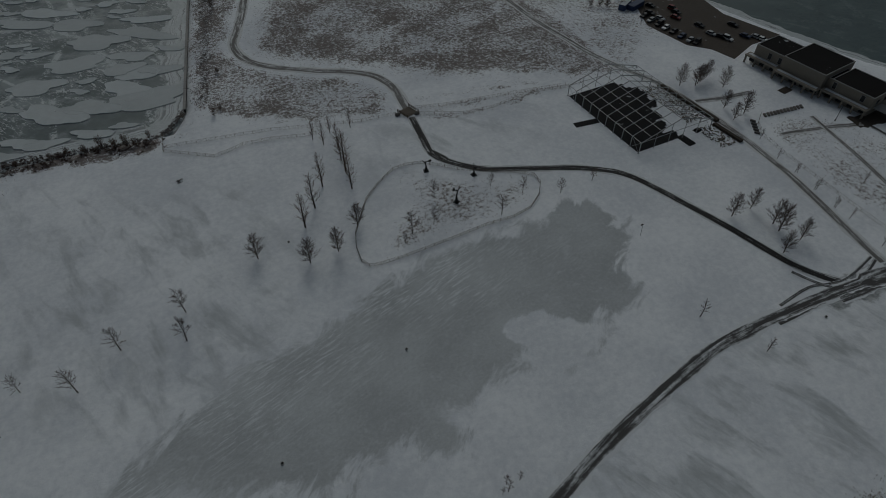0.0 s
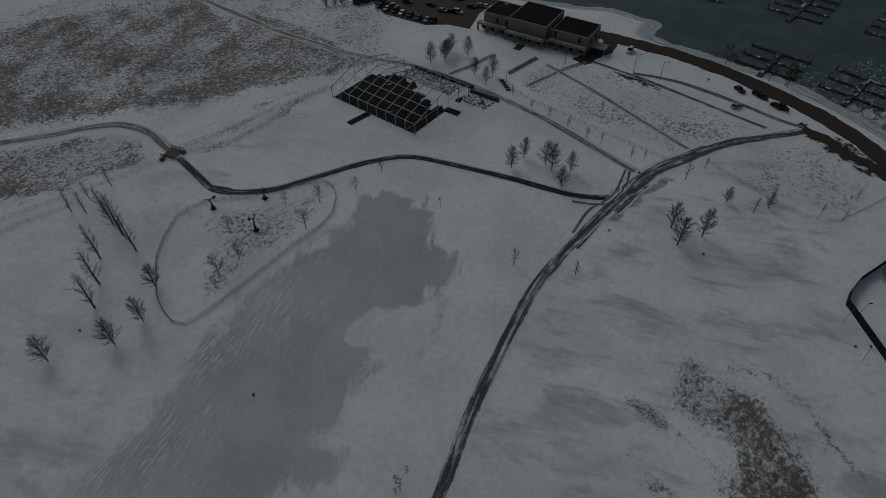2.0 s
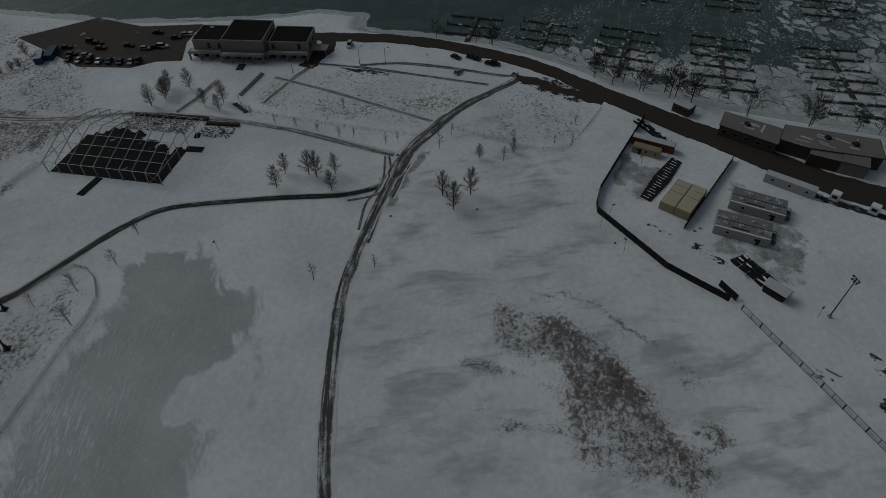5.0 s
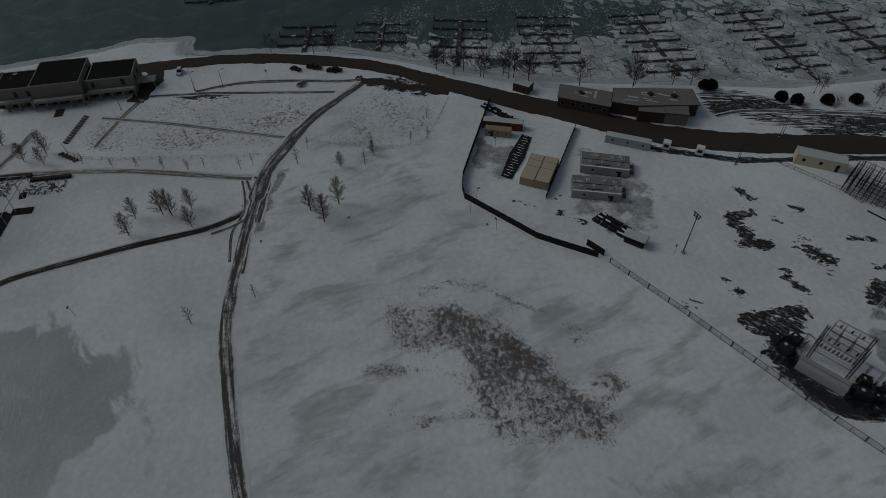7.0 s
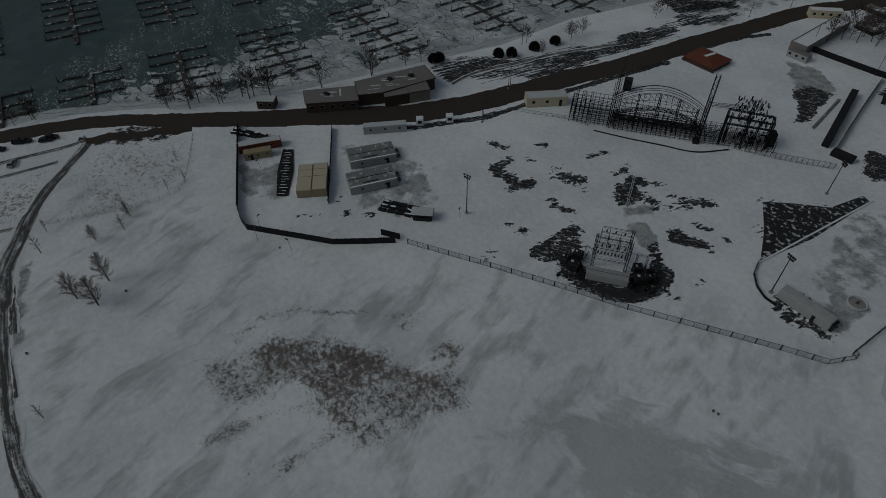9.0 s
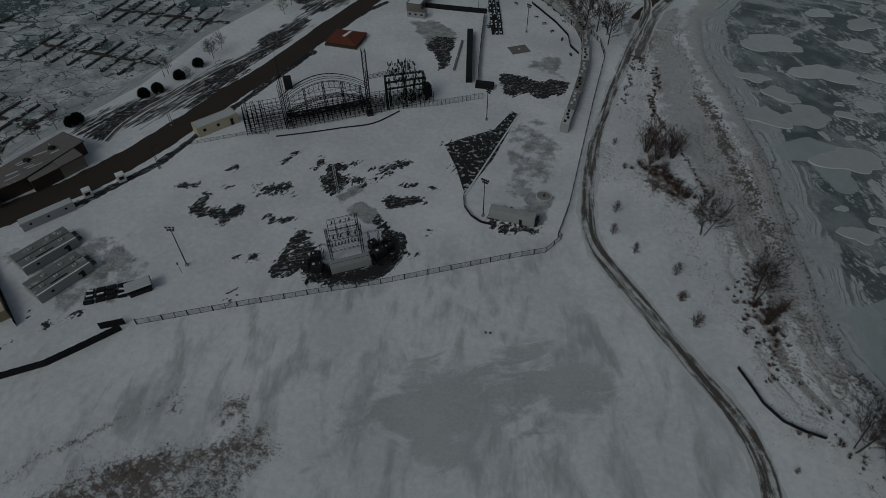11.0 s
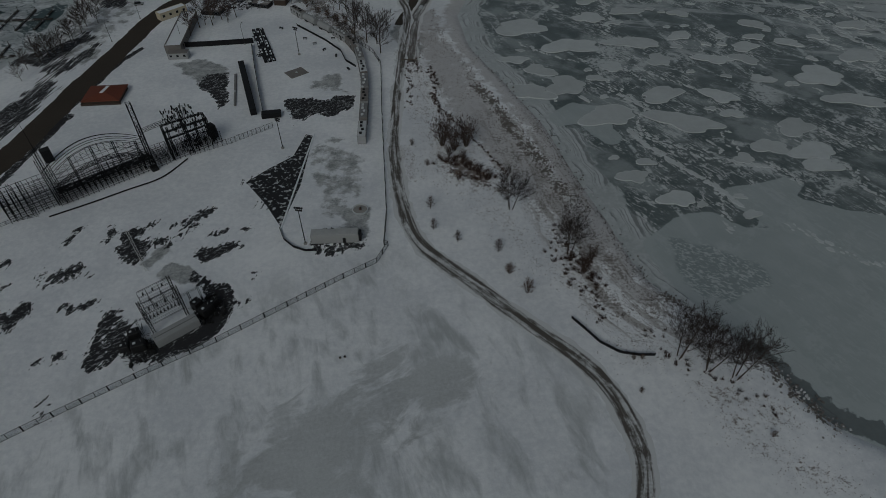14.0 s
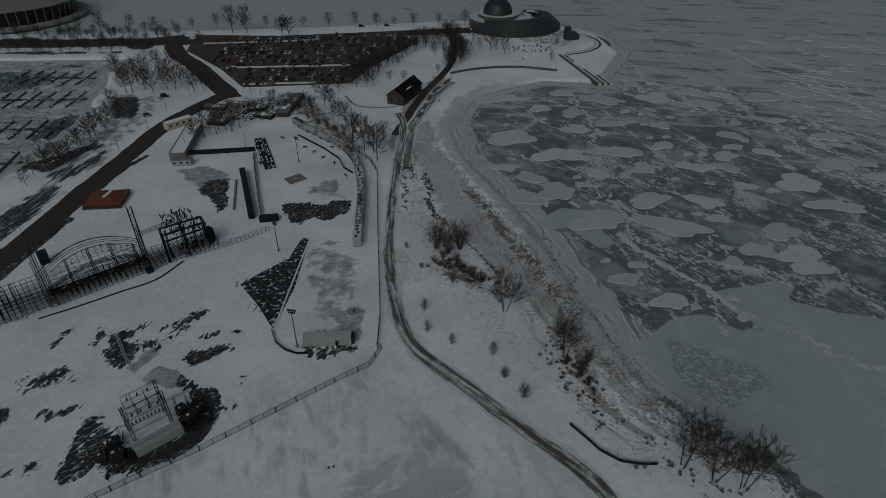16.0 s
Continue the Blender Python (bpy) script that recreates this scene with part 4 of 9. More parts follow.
# the frozen lake and the harbour
wx, wy = lines(-420, 420, 3, 4300), lines(-420, 760, 3, 4300)
QX, QY = np.meshgrid(wx, wy)
out = dist_to(QX, QY, COAST)
harbour = (QX < -180) & (QY < 400) & (QY > -700)
glaze = np.clip(0.5 - dist_to(QX, QY, pairs(56.6, 128.0, 70.0, 139.8, 83.3, 142.5, 88.6, 135.3, 97.8, 134.6, 89.3, 144.6, 89.7, 153.9, 101.3, 155.8, 111.1, 160.3, 116.7, 155.8, 110.1, 148.8, 121.3, 143.9, 126.7, 142.3, 136.1, 140.8, 160, 60, 110, 40, 79.5, 83.0, 61.1, 110.1)) / 5, 0, 1)
glaze = np.maximum(glaze, np.clip(0.5 - dist_to(QX, QY, pairs(36.6, 196.4, 47.5, 207.0, 59.8, 203.9, 63.4, 197.9, 60.2, 189.3, 62.3, 181.2, 57.8, 177.2, 48.4, 192.1, 40.4, 189.9)) / 5, 0, 1))
rubble = np.clip(0.5 - dist_to(QX, QY, pairs(65.2, 130.8, 69.9, 128.7, 80.5, 124.6, 88.6, 119.4, 90.4, 113.2, 74.6, 105.0, 67.1, 108.4, 63.6, 119.3)) / 6, 0, 1)
lead = np.clip(1.0 - np.maximum(dist_to(QX, QY, pairs(76.5, 90.0, 80.3, 82.0, 84.6, 74.6, 88.4, 70.5, 95.0, 67.5, 100.0, 62.0), False) - 1.5, 0) / 2.5, 0, 1)
pack = np.maximum(np.clip((np.hypot(QX, QY) - 170) / 420, 0, 0.60) * ~harbour, 0.04 * ((QY < -100) & (QX > -50)))
pack = np.where((QY > 480) & (QX < 20), 0.75, pack)
sheet_w = sheet("water", wx, wy, np.full(QX.shape, WATER_Z), {
    "shelf": np.clip(1.0 - out / np.where(harbour, 8.0, 17.0), 0, 1), "harbour": harbour * (0.92 * np.clip(1.1 - out / 48, 0, 1) * np.clip((QY + 45) / 40, 0, 1) + (np.clip((QY + 60) / 140, 0.12, 1.02) - 0.42 * np.clip((-232 - QX) / 12, 0, 1) * np.clip((125 - QY) / 40, 0, 1) - 0.45 * np.clip((-285 - QX) / 60, 0, 1) * np.clip((230 - QY) / 60, 0, 1)) + 0.60 * np.clip((QY - 230) / 70, 0, 1) - 1.3 * np.clip(1.3 - np.hypot((QX + 268) / 46, (QY - 362) / 34), 0, 1) - 2.2 * np.clip(1.25 - np.hypot((QX + 194) / 15, (QY - 290) / 27), 0, 1) - 0.9 * np.clip(1.2 - np.hypot((QX + 215) / 22, (QY - 225) / 22), 0, 1)),
    "open": np.where(harbour, 0.08, 1.0), "pack": pack, "glaze": glaze, "rubble": rubble, "out": np.clip(out, 0, 60), "lead": lead}, M["water"])
tagged(sheet_w, "half-frozen lake and harbour with drifting ice", "water", kind="structure")

# ---- roads and paths ----
way("road", "dark wet asphalt road along the harbour", pairs(-229, -135, -229.5, -108, -231.5, -92, -234, -71, -233.3, -50, -230.3, -34, -222.6, -7, -208.6, 16.5, -193.5, 41.5, -183.5, 60, -169, 84, -161, 107, -156.5, 135, -154.5, 155, -151, 174.5, -149.4, 196, -147.8, 217, -145.2, 240, -143.3, 268, -139.8, 291, -133.0, 311, -123.0, 333),
    lambda k: 7.8 if k < 0.30 else 7.8 + 30 * (k - 0.30) if k < 0.42 else 11.6 - 8 * max(0.0, min(0.16, k - 0.52)), "asphalt", 0.06, 0.5, "road")
way("road", "asphalt road to the causeway", pairs(-119.0, 326.0, -124.0, 335.0, -139.0, 356.0, -156.0, 381.0, -177.0, 407.0, -190.0, 432.0, -191.0, 452.0), lambda k: 12.0, "asphalt", 0.08, 0.5, "road")
way("road", "asphalt street on the causeway", pairs(-720, 434, -420, 436, -200, 438, -100, 452, 0, 470, 22, 474), 15.0, "asphalt", 0.06, 0.4, "road")
way("road", "narrow asphalt drive beside the car park", pairs(7.1, 463.3, 7.5, 406.2, 0.7, 370.6, -9.2, 339.8, -14.9, 317.2, -23.1, 275.1), lambda k: 4.5, "asphalt", 0.07, 0.3, "road")
way("road", "short brown drive beside the terminal", pairs(-232.0, -100.0, -227.0, -95.5, -218.0, -95.0, -210.0, -95.5, -204.0, -96.5), 6.5, "asphalt", 0.05, 1.2, "road")
way("path", "brown muddy verge where the path meets the road", pairs(-214.0, -16.0, -209.0, -4.0, -205.0, 8.0, -201.0, 20.0), 4.2, "asphalt", 0.045, 1.6)
way("path", "muddy driven path across the snow", pairs(-210.4, -13.3, -198.9, -22.2, -188.0, -30.3, -171.2, -38.3, -155.6, -43.6, -134.0, -46.0, -116.3, -46.7, -97.7, -46.5, -79.9, -43.4, -64.1, -39.7, -50.8, -36.0, -39.4, -32.2, -24, -27, -4, -14, 16, 5),
    lambda k: 5.0 if k < 0.15 else 7.0 if k < 0.3 else 4.2, "track", 0.09, 0.7)
way("path", "muddy driven path along the fence", pairs(16, 5, 31, 28, 40.5, 55.4, 39.9, 70.5, 34.0, 83.1, 20.2, 97.0, 10.2, 107.2, -0.9, 118.2, -8.9, 128.0, -14.0, 143.0, -18.6, 173.1, -19.9, 203.0, -20.0, 239.7, -19.7, 285.8, -23.5, 304.7),
    lambda k: 5.8 if k < 0.6 else 4.6, "mud", 0.09, 0.7)
way("path", "broad trodden beach walk", pairs(-15.2, 238.4, -16.6, 268.4, -14.0, 293.1, -4.2, 330.5, 5.8, 354.7), 7.0, "gravel", 0.04, 0.5)
way("path", "dark slushy asphalt path", pairs(-140.6, -45.4, -135.3, -52.0, -131.5, -60.0, -126.8, -77.2, -120.2, -97.5, -115.8, -108.1, -110.3, -113.7, -101.1, -119.4, -88.0, -125.3, -76.2, -131.1, -67.2, -140.3, -65.3, -146.3, -67.9, -140.0, -65.2, -145.0, -66.0, -154.4, -67.6, -167.5),
    3.2, "path", 0.07, 0.35)
way("path", "gravel path winding over the meadow", pairs(-68.3, -172.3, -69.1, -181.4, -69.0, -191.1, -64.8, -201.0, -54.8, -208.7, -47.0, -213.0, -31.9, -223.8, -24.6, -232.8, -22.2, -242.3, -22.9, -251.0, -29.2, -268.0, -36.2, -290.2, -42.0, -308.7, -48.7, -329.0),
    4.6, "gravel", 0.07, 0.4)
way("path", "straight slushy service path", pairs(-154.8, -47.7, -156.5, -57.9, -160.0, -76.0, -162.1, -90.0, -163.2, -108.7, -162.7, -127.4, -160.8, -145.8, -151.9, -172.8, -149.0, -192.8, -146.7, -211.3, -146.2, -232.5, -145.5, -250.2, -145.2, -273.0),
    3.4, "gravel", 0.08, 0.45)
way("path", "trodden path across the prairie plot", pairs(-176.5, -102.8, -192.4, -99.3, -206.2, -95.1), 2.6, "gravel", 0.05, 0.5)
way("path", "trodden path across the prairie plot", pairs(-194.3, -106.1, -188.8, -82.0, -181.3, -56.3, -176.3, -39.4), 2.2, "gravel", 0.06, 0.6)
way("path", "slushy lane beside the prairie plot", pairs(-207.7, -92.8, -208.0, -70.7, -206.0, -42.3, -204.6, -23.5), 2.4, "track", 0.06, 0.5)
way("path", "slushy parking lane by the road", pairs(-209.5, -76.1, -214.2, -61.0, -214.6, -42.5, -212.6, -22.2, -212.9, -13.7), 3.0, "track", 0.05, 0.8)
way("path", "muddy wheel tracks at the junction", pairs(-139.9, -45.8, -133.6, -45.3, -124.6, -45.3, -113.2, -45.2), 2.6, "track", 0.07, 0.5)
way("path", "muddy wheel tracks at the junction", pairs(-155.1, -47.0, -152.4, -42.6, -145.5, -42.7, -133.4, -43.6), 2.8, "track", 0.075, 0.5)
way("path", "slushy promenade path above the harbour", pairs(-175.4, 113.7, -177.6, 123.9, -177.1, 133.5, -174.9, 145.9, -173.2, 159.5, -169.4, 174.8, -164.6, 190.0), 2.6, "track", 0.06, 0.5)
way("path", "narrow rut beside the junction", pairs(-153.6, -50.6, -141.4, -48.0, -135.1, -48.7, -129.2, -50.1, -117.9, -48.9), 1.1, "track", 0.075, 0.5)
way("path", "narrow rut across the junction", pairs(-153.7, -49.3, -142.5, -45.6, -136.2, -46.8, -132.8, -50.0, -129.7, -56.0), 1.4, "track", 0.08, 0.5)
way("path", "short trodden path to the terminal", pairs(-164.4, -131.2, -174.6, -128.7, -187.0, -127.1), 3.0, "gravel", 0.06, 0.3)
way("path", "trodden path by the car park", pairs(-55.5, 330.1, -45.7, 314.4, -28.6, 312.9, -13.5, 321.5), 2.0, "gravel", 0.06, 0.3)
lot = Geo().prism(pairs(-195.4, -204.9, -187.4, -187.0, -190.6, -165.7, -197.2, -158.2, -199.7, -148.3, -214.5, -154.0, -231.8, -155.3, -224.8, -180.8, -228.9, -205.3, -205.1, -228.0), -0.3, 0.06)
tagged(part("car_park", lot, "lot", None), "asphalt car park with patches of snow", "car park", kind="structure")
lot = Geo().prism(pairs(-117.1, 343.8, -55.0, 351.2, -44.7, 383.8, -17.6, 440.1, -35.5, 466.0, -118.6, 455.7, -182.2, 458.2, -176.3, 417.6, -140.9, 378.4), -0.3, 0.07)
tagged(part("car_park", lot, "lot", None), "large asphalt car park with rows of cars", "car park", kind="structure")
pad = Geo().prism(pairs(-50.1, 133.3, -47.8, 153.8, -48.3, 182.2, -51.1, 183.2, -53.2, 169.8, -60.8, 161.7, -65.8, 155.0, -57.2, 144.3)[::-1], -0.2, 0.05)
tagged(part("asphalt_pad", pad, "pad", None), "bare black asphalt flecked with snow", "asphalt", kind="structure")
x, y, n, t = edge(-49.9, 132.5, -48.1, 183.4)
tagged(part("terrace_edge", Geo().box(x, y, -0.1, n, 0.5, 0.45, t, 0.08), "snow", None), "low straight snow-capped terrace edge", "kerb", kind="structure")


# ---- trees ----
def tree_parts(seed, height, spread, style):
    """Trunk with limbs, and the finer crown, of one bare winter tree."""
    rnd = random.Random(seed)
    wood, crown = Geo(), Geo()
    # limbs a stem, side shoots a limb, twigs a shoot, where the crown starts, how steep, thinnest twig, stems
    n, shoots, twigs, low, steep, least, stems = {
        "round": (44, 9, 7, 0.12, 0.55, 0.011, 1), "column": (26, 6, 5, 0.12, 1.1, 0.020, 1), "open": (17, 6, 4, 0.30, 0.5, 0.026, 1), "sapling": (16, 4, 3, 0.28, 0.6, 0.022, 1),
        "shrub": (9, 4, 3, 0.12, 0.5, 0.022, 8), "clump": (18, 9, 7, 0.26, 0.62, 0.012, 3), "thick": (9, 5, 4, 0.10, 0.8, 0.018, 13), "spread": (22, 8, 6, 0.22, 0.32, 0.022, 1), "far": (22, 6, 5, 0.24, 0.45, 0.034, 1)}[style]

    def limb(start, way_, length, r, level):
        steps = 3 - (level > 1) - (level > 2)
        p, d = Vector(start), Vector(way_).normalized()
        pts = [p]
        for s in range(steps):
            bend = Vector((rnd.uniform(-1, 1), rnd.uniform(-1, 1), rnd.uniform(-0.3, 0.6))) * 0.2
            d = (d + bend).normalized()
            q = p + d * length / steps
            ra, rb = max(least, r * (1 - 0.8 * s / steps)), max(least * 0.6, r * (1 - 0.8 * (s + 1) / steps))
            (wood if level < 2 else crown).tube(p, q, ra, rb, 4 if level == 1 else 3)
            p = q
            pts.append(p)
        if level >= 3:
            return
        kids = shoots if level == 1 else twigs
        for k in range(kids):
            f = 0.12 + 0.86 * (k + rnd.random()) / kids
            i = min(int(f * steps), steps - 1)
            at = pts[i].lerp(pts[i + 1], f * steps - i)
            out_ = Vector((rnd.uniform(-1, 1), rnd.uniform(-1, 1), rnd.uniform(-0.3, 0.7)))
            limb(at, d + out_ * 0.75, length * rnd.uniform(0.30, 0.52), r * 0.4, level + 1)

    for s in range(stems):
        a = 6.2832 * (s + rnd.random() * 0.5) / stems
        lean = Vector((math.cos(a), math.sin(a), 0)) * (0.0 if stems == 1 else spread * rnd.uniform(0.2, 0.55))
        base = Vector((math.cos(a), math.sin(a), 0)) * (0.0 if stems == 1 else 0.35)
        base.z = -0.15
        r0 = height * (0.017 if stems == 1 else 0.008)
        tall = height * (0.97 if stems == 1 else rnd.uniform(0.65, 0.98))
        top = Vector((rnd.uniform(-0.2, 0.2), rnd.uniform(-0.2, 0.2), tall)) + lean
        mid = base.lerp(top, 0.5) + Vector((rnd.uniform(-0.2, 0.2), rnd.uniform(-0.2, 0.2), 0))
        wood.tube(base, mid, r0 * 1.15, r0 * 0.7, 7).tube(mid, top, r0 * 0.7, r0 * 0.12, 6)
        for k in range(n):
            f = low + (0.97 - low) * (k + rnd.random() * 0.8) / n
            at = base.lerp(mid, f * 2) if f < 0.5 else mid.lerp(top, f * 2 - 1)
            turn = k * 2.4 + rnd.random()
            g_ = (f - low) / (1 - low)
            shape = 0.22 + 0.88 * (1 - g_) ** 0.8 * min(1.0, 0.55 + 2.2 * g_) if style not in ("open", "clump", "thick", "spread") else 1.0 - 0.55 * f
            if style == "far":
                shape = 0.30 + 0.72 * math.sin(math.pi * (0.22 + 0.68 * g_))
            limb(at, (math.cos(turn), math.sin(turn), steep + f * 0.7), spread * shape * rnd.uniform(0.75, 1.12) * (0.5 if style == "thick" else 1.5 if style == "column" else 1.0), r0 * (1 - 0.8 * f) * 0.4, 1)
    return wood, crown


STYLES = {"round": (8.0, 2.9, "twig", 3), "column": (14.0, 2.5, "twig_red", 3), "open": (8.0, 3.4, "twig", 3), "sapling": (5.0, 1.2, "twig", 2), "shrub": (6.0, 2.3, "twig_red", 2), "clump": (10.0, 4.6, "twig_dark", 3), "thick": (10.0, 6.0, "twig", 2), "spread": (9.0, 5.6, "twig_dark", 3),
          "far": (9.0, 4.1, "twig_dark", 4)}
TREES = {}


def plant(style, label, group, *flat):
    """Trees of one style at x, y with a height each."""
    h0, spread, twig, kinds = STYLES[style]
    rnd = random.Random(len(flat) * 7 + len(label))
    for i in range(0, len(flat), 3):
        x, y, h = flat[i:i + 3]
        k = (style, (i // 3 + len(label)) % kinds)
        s = h / h0
        m = pose(x, y, -0.02, 0, 0, rnd.uniform(0, 360)) @ Matrix.Diagonal((s * rnd.uniform(0.9, 1.1), s * rnd.uniform(0.9, 1.1), s, 1))
        if k not in TREES:
            wood, crown = tree_parts(11 + 5 * k[1] + len(style), h0, spread, style)
            TREES[k] = (wood.mesh("trunk", M["bark"]), crown.mesh("crown", M[twig]))
        ob = thing("bush" if style == "shrub" else "tree", label, "bush" if style == "shrub" else "tree", group=group)
        ob.matrix_basis = m
        part("trunk", TREES[k][0], None, ob)
        part("crown", TREES[k][1], None, ob)


def thicket(label, at, low, high, seed, style="far"):
    """Uncounted bare trees and scrub as one growth."""
    h0, spread, twig, kinds = STYLES[style]
    rnd = random.Random(seed)
    woods = [tree_parts(40 + k, h0, spread, style) for k in range(2)]
    g = Geo()
    for x, y in at:
        h = rnd.uniform(low, high)
        a, k = rnd.uniform(0, 6.28), h / h0
        c, s_ = math.cos(a) * k, math.sin(a) * k
        for half in woods[rnd.randrange(2)]:
            g.add([(x + c * p - s_ * q, y + s_ * p + c * q, r * k) for p, q, r in half.v], half.f)
    tagged(part("thicket", g, twig, None), label, "bare trees", kind="stuff")


def brush(label, at, height, seed, twigs=26):
    """Low scrub as one growth of thin stems."""
    rnd = random.Random(seed)
    g = Geo()
    for x, y in at:
        k = height * rnd.uniform(0.5, 1.2)
        for m in range(twigs):
            a, r = rnd.uniform(0, 6.28), rnd.uniform(0.1, 1.0) * k
            p = Vector((x + math.cos(a) * r * 0.4, y + math.sin(a) * r * 0.4, -0.05))
            q = p + Vector((math.cos(a) * r * 0.7, math.sin(a) * r * 0.7, k * rnd.uniform(0.5, 1.0)))
            g.tube(p, q, 0.035, 0.015, 3)
            g.tube(p.lerp(q, 0.5), q + Vector((rnd.uniform(-0.5, 0.5), rnd.uniform(-0.5, 0.5), 0.2)) * k * 0.6, 0.025, 0.012, 3)
    tagged(part("brush", g, "twig", None), label, "brush", kind="stuff")


def strewn(pts, step, spread, seed):
    """Places scattered along a line."""
    rnd = random.Random(seed)
    return [(p.x + rnd.gauss(0, spread), p.y + rnd.gauss(0, spread)) for p in smooth_line(pts, step)]


# ---- vehicles ----
CARS = {}


def car(x, y, turn, colour, group="parked cars", z=0.06, tall=False, far=False):
    key = (colour, tall, far)
    label = {"black": "black", "silver": "silver-grey", "red": "dark red", "blue": "dark blue", "white": "white"}[colour] + (" parked van with dark windows" if tall else " parked car with dark windows")
    if key in CARS:
        return copy_thing(CARS[key], pose(x, y, z, 0, 0, turn))
    ob = thing("van" if tall else "car", label, "van" if tall else "car", x, y, z, turn, group)
    h = 0.5 if tall else 0.0

    def loft(rows, half):
        g = Geo()
        n = len(rows)
        g.add([(x_, -half * (0.86 if zz > 1.0 else 1), zz) for x_, zz in rows] + [(x_, half * (0.86 if zz > 1.0 else 1), zz) for x_, zz in rows],
              [(i, (i + 1) % n, n + (i + 1) % n, n + i) for i in range(n)] + [tuple(range(n - 1, -1, -1)), tuple(range(n, 2 * n))])
        return g
    body = loft([(-2.25, 0.3), (2.2, 0.3), (2.3, 0.6), (2.15, 0.82), (1.1, 0.95), (-1.9, 1.0), (-2.25, 0.9), (-2.32, 0.55)], 0.9)
    if far:
        for wx_ in (1.4, -1.4):
            body.box(wx_, 0, 0, 0.6, 1.7, 0.5, 0, 0.1)
    part("body", body, "car_" + colour, ob)
    part("cabin", loft([(1.05, 0.93), (0.35, 1.42 + h), (-1.3 - h, 1.44 + h), (-2.0, 0.98)], 0.82), "glass", ob, "dark window glass")
    part("roof", loft([(0.42, 1.40 + h), (0.30, 1.46 + h), (-1.3 - h, 1.48 + h), (-1.42 - h, 1.42 + h)], 0.84), "car_" + colour, ob)
    wheel = Geo().tube((0, -0.11, 0), (0, 0.11, 0), 0.33, n=12).mesh("wheel", M["rubber"])
    for wx_, wy_ in () if far else ((1.4, 0.82), (1.4, -0.82), (-1.4, 0.82), (-1.4, -0.82)):
        w = part("wheel", wheel, None, ob, "black rubber tyre")
        w.location = (wx_, wy_, 0.33)
    CARS[key] = ob
    return ob


# ---- fences ----
def along(pts, bay):
    """Posts' places and headings along a broken line."""
    out = []
    for (ax, ay), (bx, by) in zip(pts, pts[1:]):
        n = max(1, round(math.hypot(bx - ax, by - ay) / bay))
        out += [(ax + (bx - ax) * i / n, ay + (by - ay) * i / n) for i in range(n)]
    return out + [pts[-1]]


def wire_fence(label, pts, bay=3.0, h=1.9, gauge=0.03, post_r=0.06, wires=10, material="steel", post_material="steel", net=True, strong=2):
    """Posts, a top rail and a net of thin wires for each bay."""
    places = along(pts, bay)
    ob = thing("fence", label, "fence", *places[0])
    ox, oy = places[0]
    thick = Geo().tube((0, 0, -0.3), (0, 0, h + 0.08), post_r, post_r, 6).mesh("post", M[post_material])
    thin = Geo().tube((0, 0, -0.3), (0, 0, h), post_r * 0.55, post_r * 0.55, 5).mesh("post", M[post_material])
    for i, (x, y) in enumerate(places):
        p = part("post", thick if i % strong == 0 else thin, None, ob)
        p.location = (x - ox, y - oy, 0)
    for (ax, ay), (bx, by) in zip(places, places[1:]):
        g = Geo()
        a, b = Vector((ax - ox, ay - oy, 0)), Vector((bx - ox, by - oy, 0))
        up = Vector((0, 0, 1))
        g.tube(a + up * h, b + up * h, gauge, gauge, 4).tube(a + up * 0.12, b + up * 0.12, gauge * 0.7, gauge * 0.7, 3)
        if net:
            for k in range(1, wires):
                t = k / wires
                g.tube(a.lerp(b, t) + up * 0.1, a.lerp(b, t) + up * h, 0.010, 0.010, 3)
            for k in range(1, 5):
                g.tube(a + up * h * k / 5, b + up * h * k / 5, 0.006, 0.006, 3)
        else:
            for k in range(1, wires):
                g.tube(a + up * h * k / wires, b + up * h * k / wires, gauge * 0.5, gauge * 0.5, 3)
        tagged(part("wire_net", g, material, ob), kind="stuff")
    return ob


def screen_fence(label, pts, h=2.3, bay=3.0):
    """A fence hung with opaque black cloth, panel by panel."""
    places = along(pts, bay)
    ox, oy = places[0]
    ob = thing("screen_fence", label, "fence", ox, oy)
    post = Geo().tube((0, 0, -0.3), (0, 0, h + 0.1), 0.05, 0.05, 6).mesh("post", M["iron"])
    for i, ((ax, ay), (bx, by)) in enumerate(zip(places, places[1:])):
        x, y, n, t = edge(ax, ay, bx, by)
        g = Geo()
        k = 6
        nx, ny = -(by - ay) / n, (bx - ax) / n
        v = []
        for s in range(k + 1):
            px, py = ax - ox + (bx - ax) * s / k, ay - oy + (by - ay) * s / k
            sag = 0.07 * math.sin(s * 1.7 + i)
            v += [(px + nx * (o + g_), py + ny * (o + g_), z) for o, z, g_ in ((-0.03, 0.0, 0), (-0.03, h, sag), (0.03, h, sag), (0.03, 0.0, 0))]
        g.add(v, [(4 * s + j, 4 * s + (j + 1) % 4, 4 * s + 4 + (j + 1) % 4, 4 * s + 4 + j) for s in range(k) for j in range(4)] + [(0, 1, 2, 3), (4 * k + 3, 4 * k + 2, 4 * k + 1, 4 * k)])
        part("cloth_panel", g, "cloth", ob)
    for x, y in places:
        p = part("post", post, None, ob)
        p.location = (x - ox, y - oy, 0)
    return ob


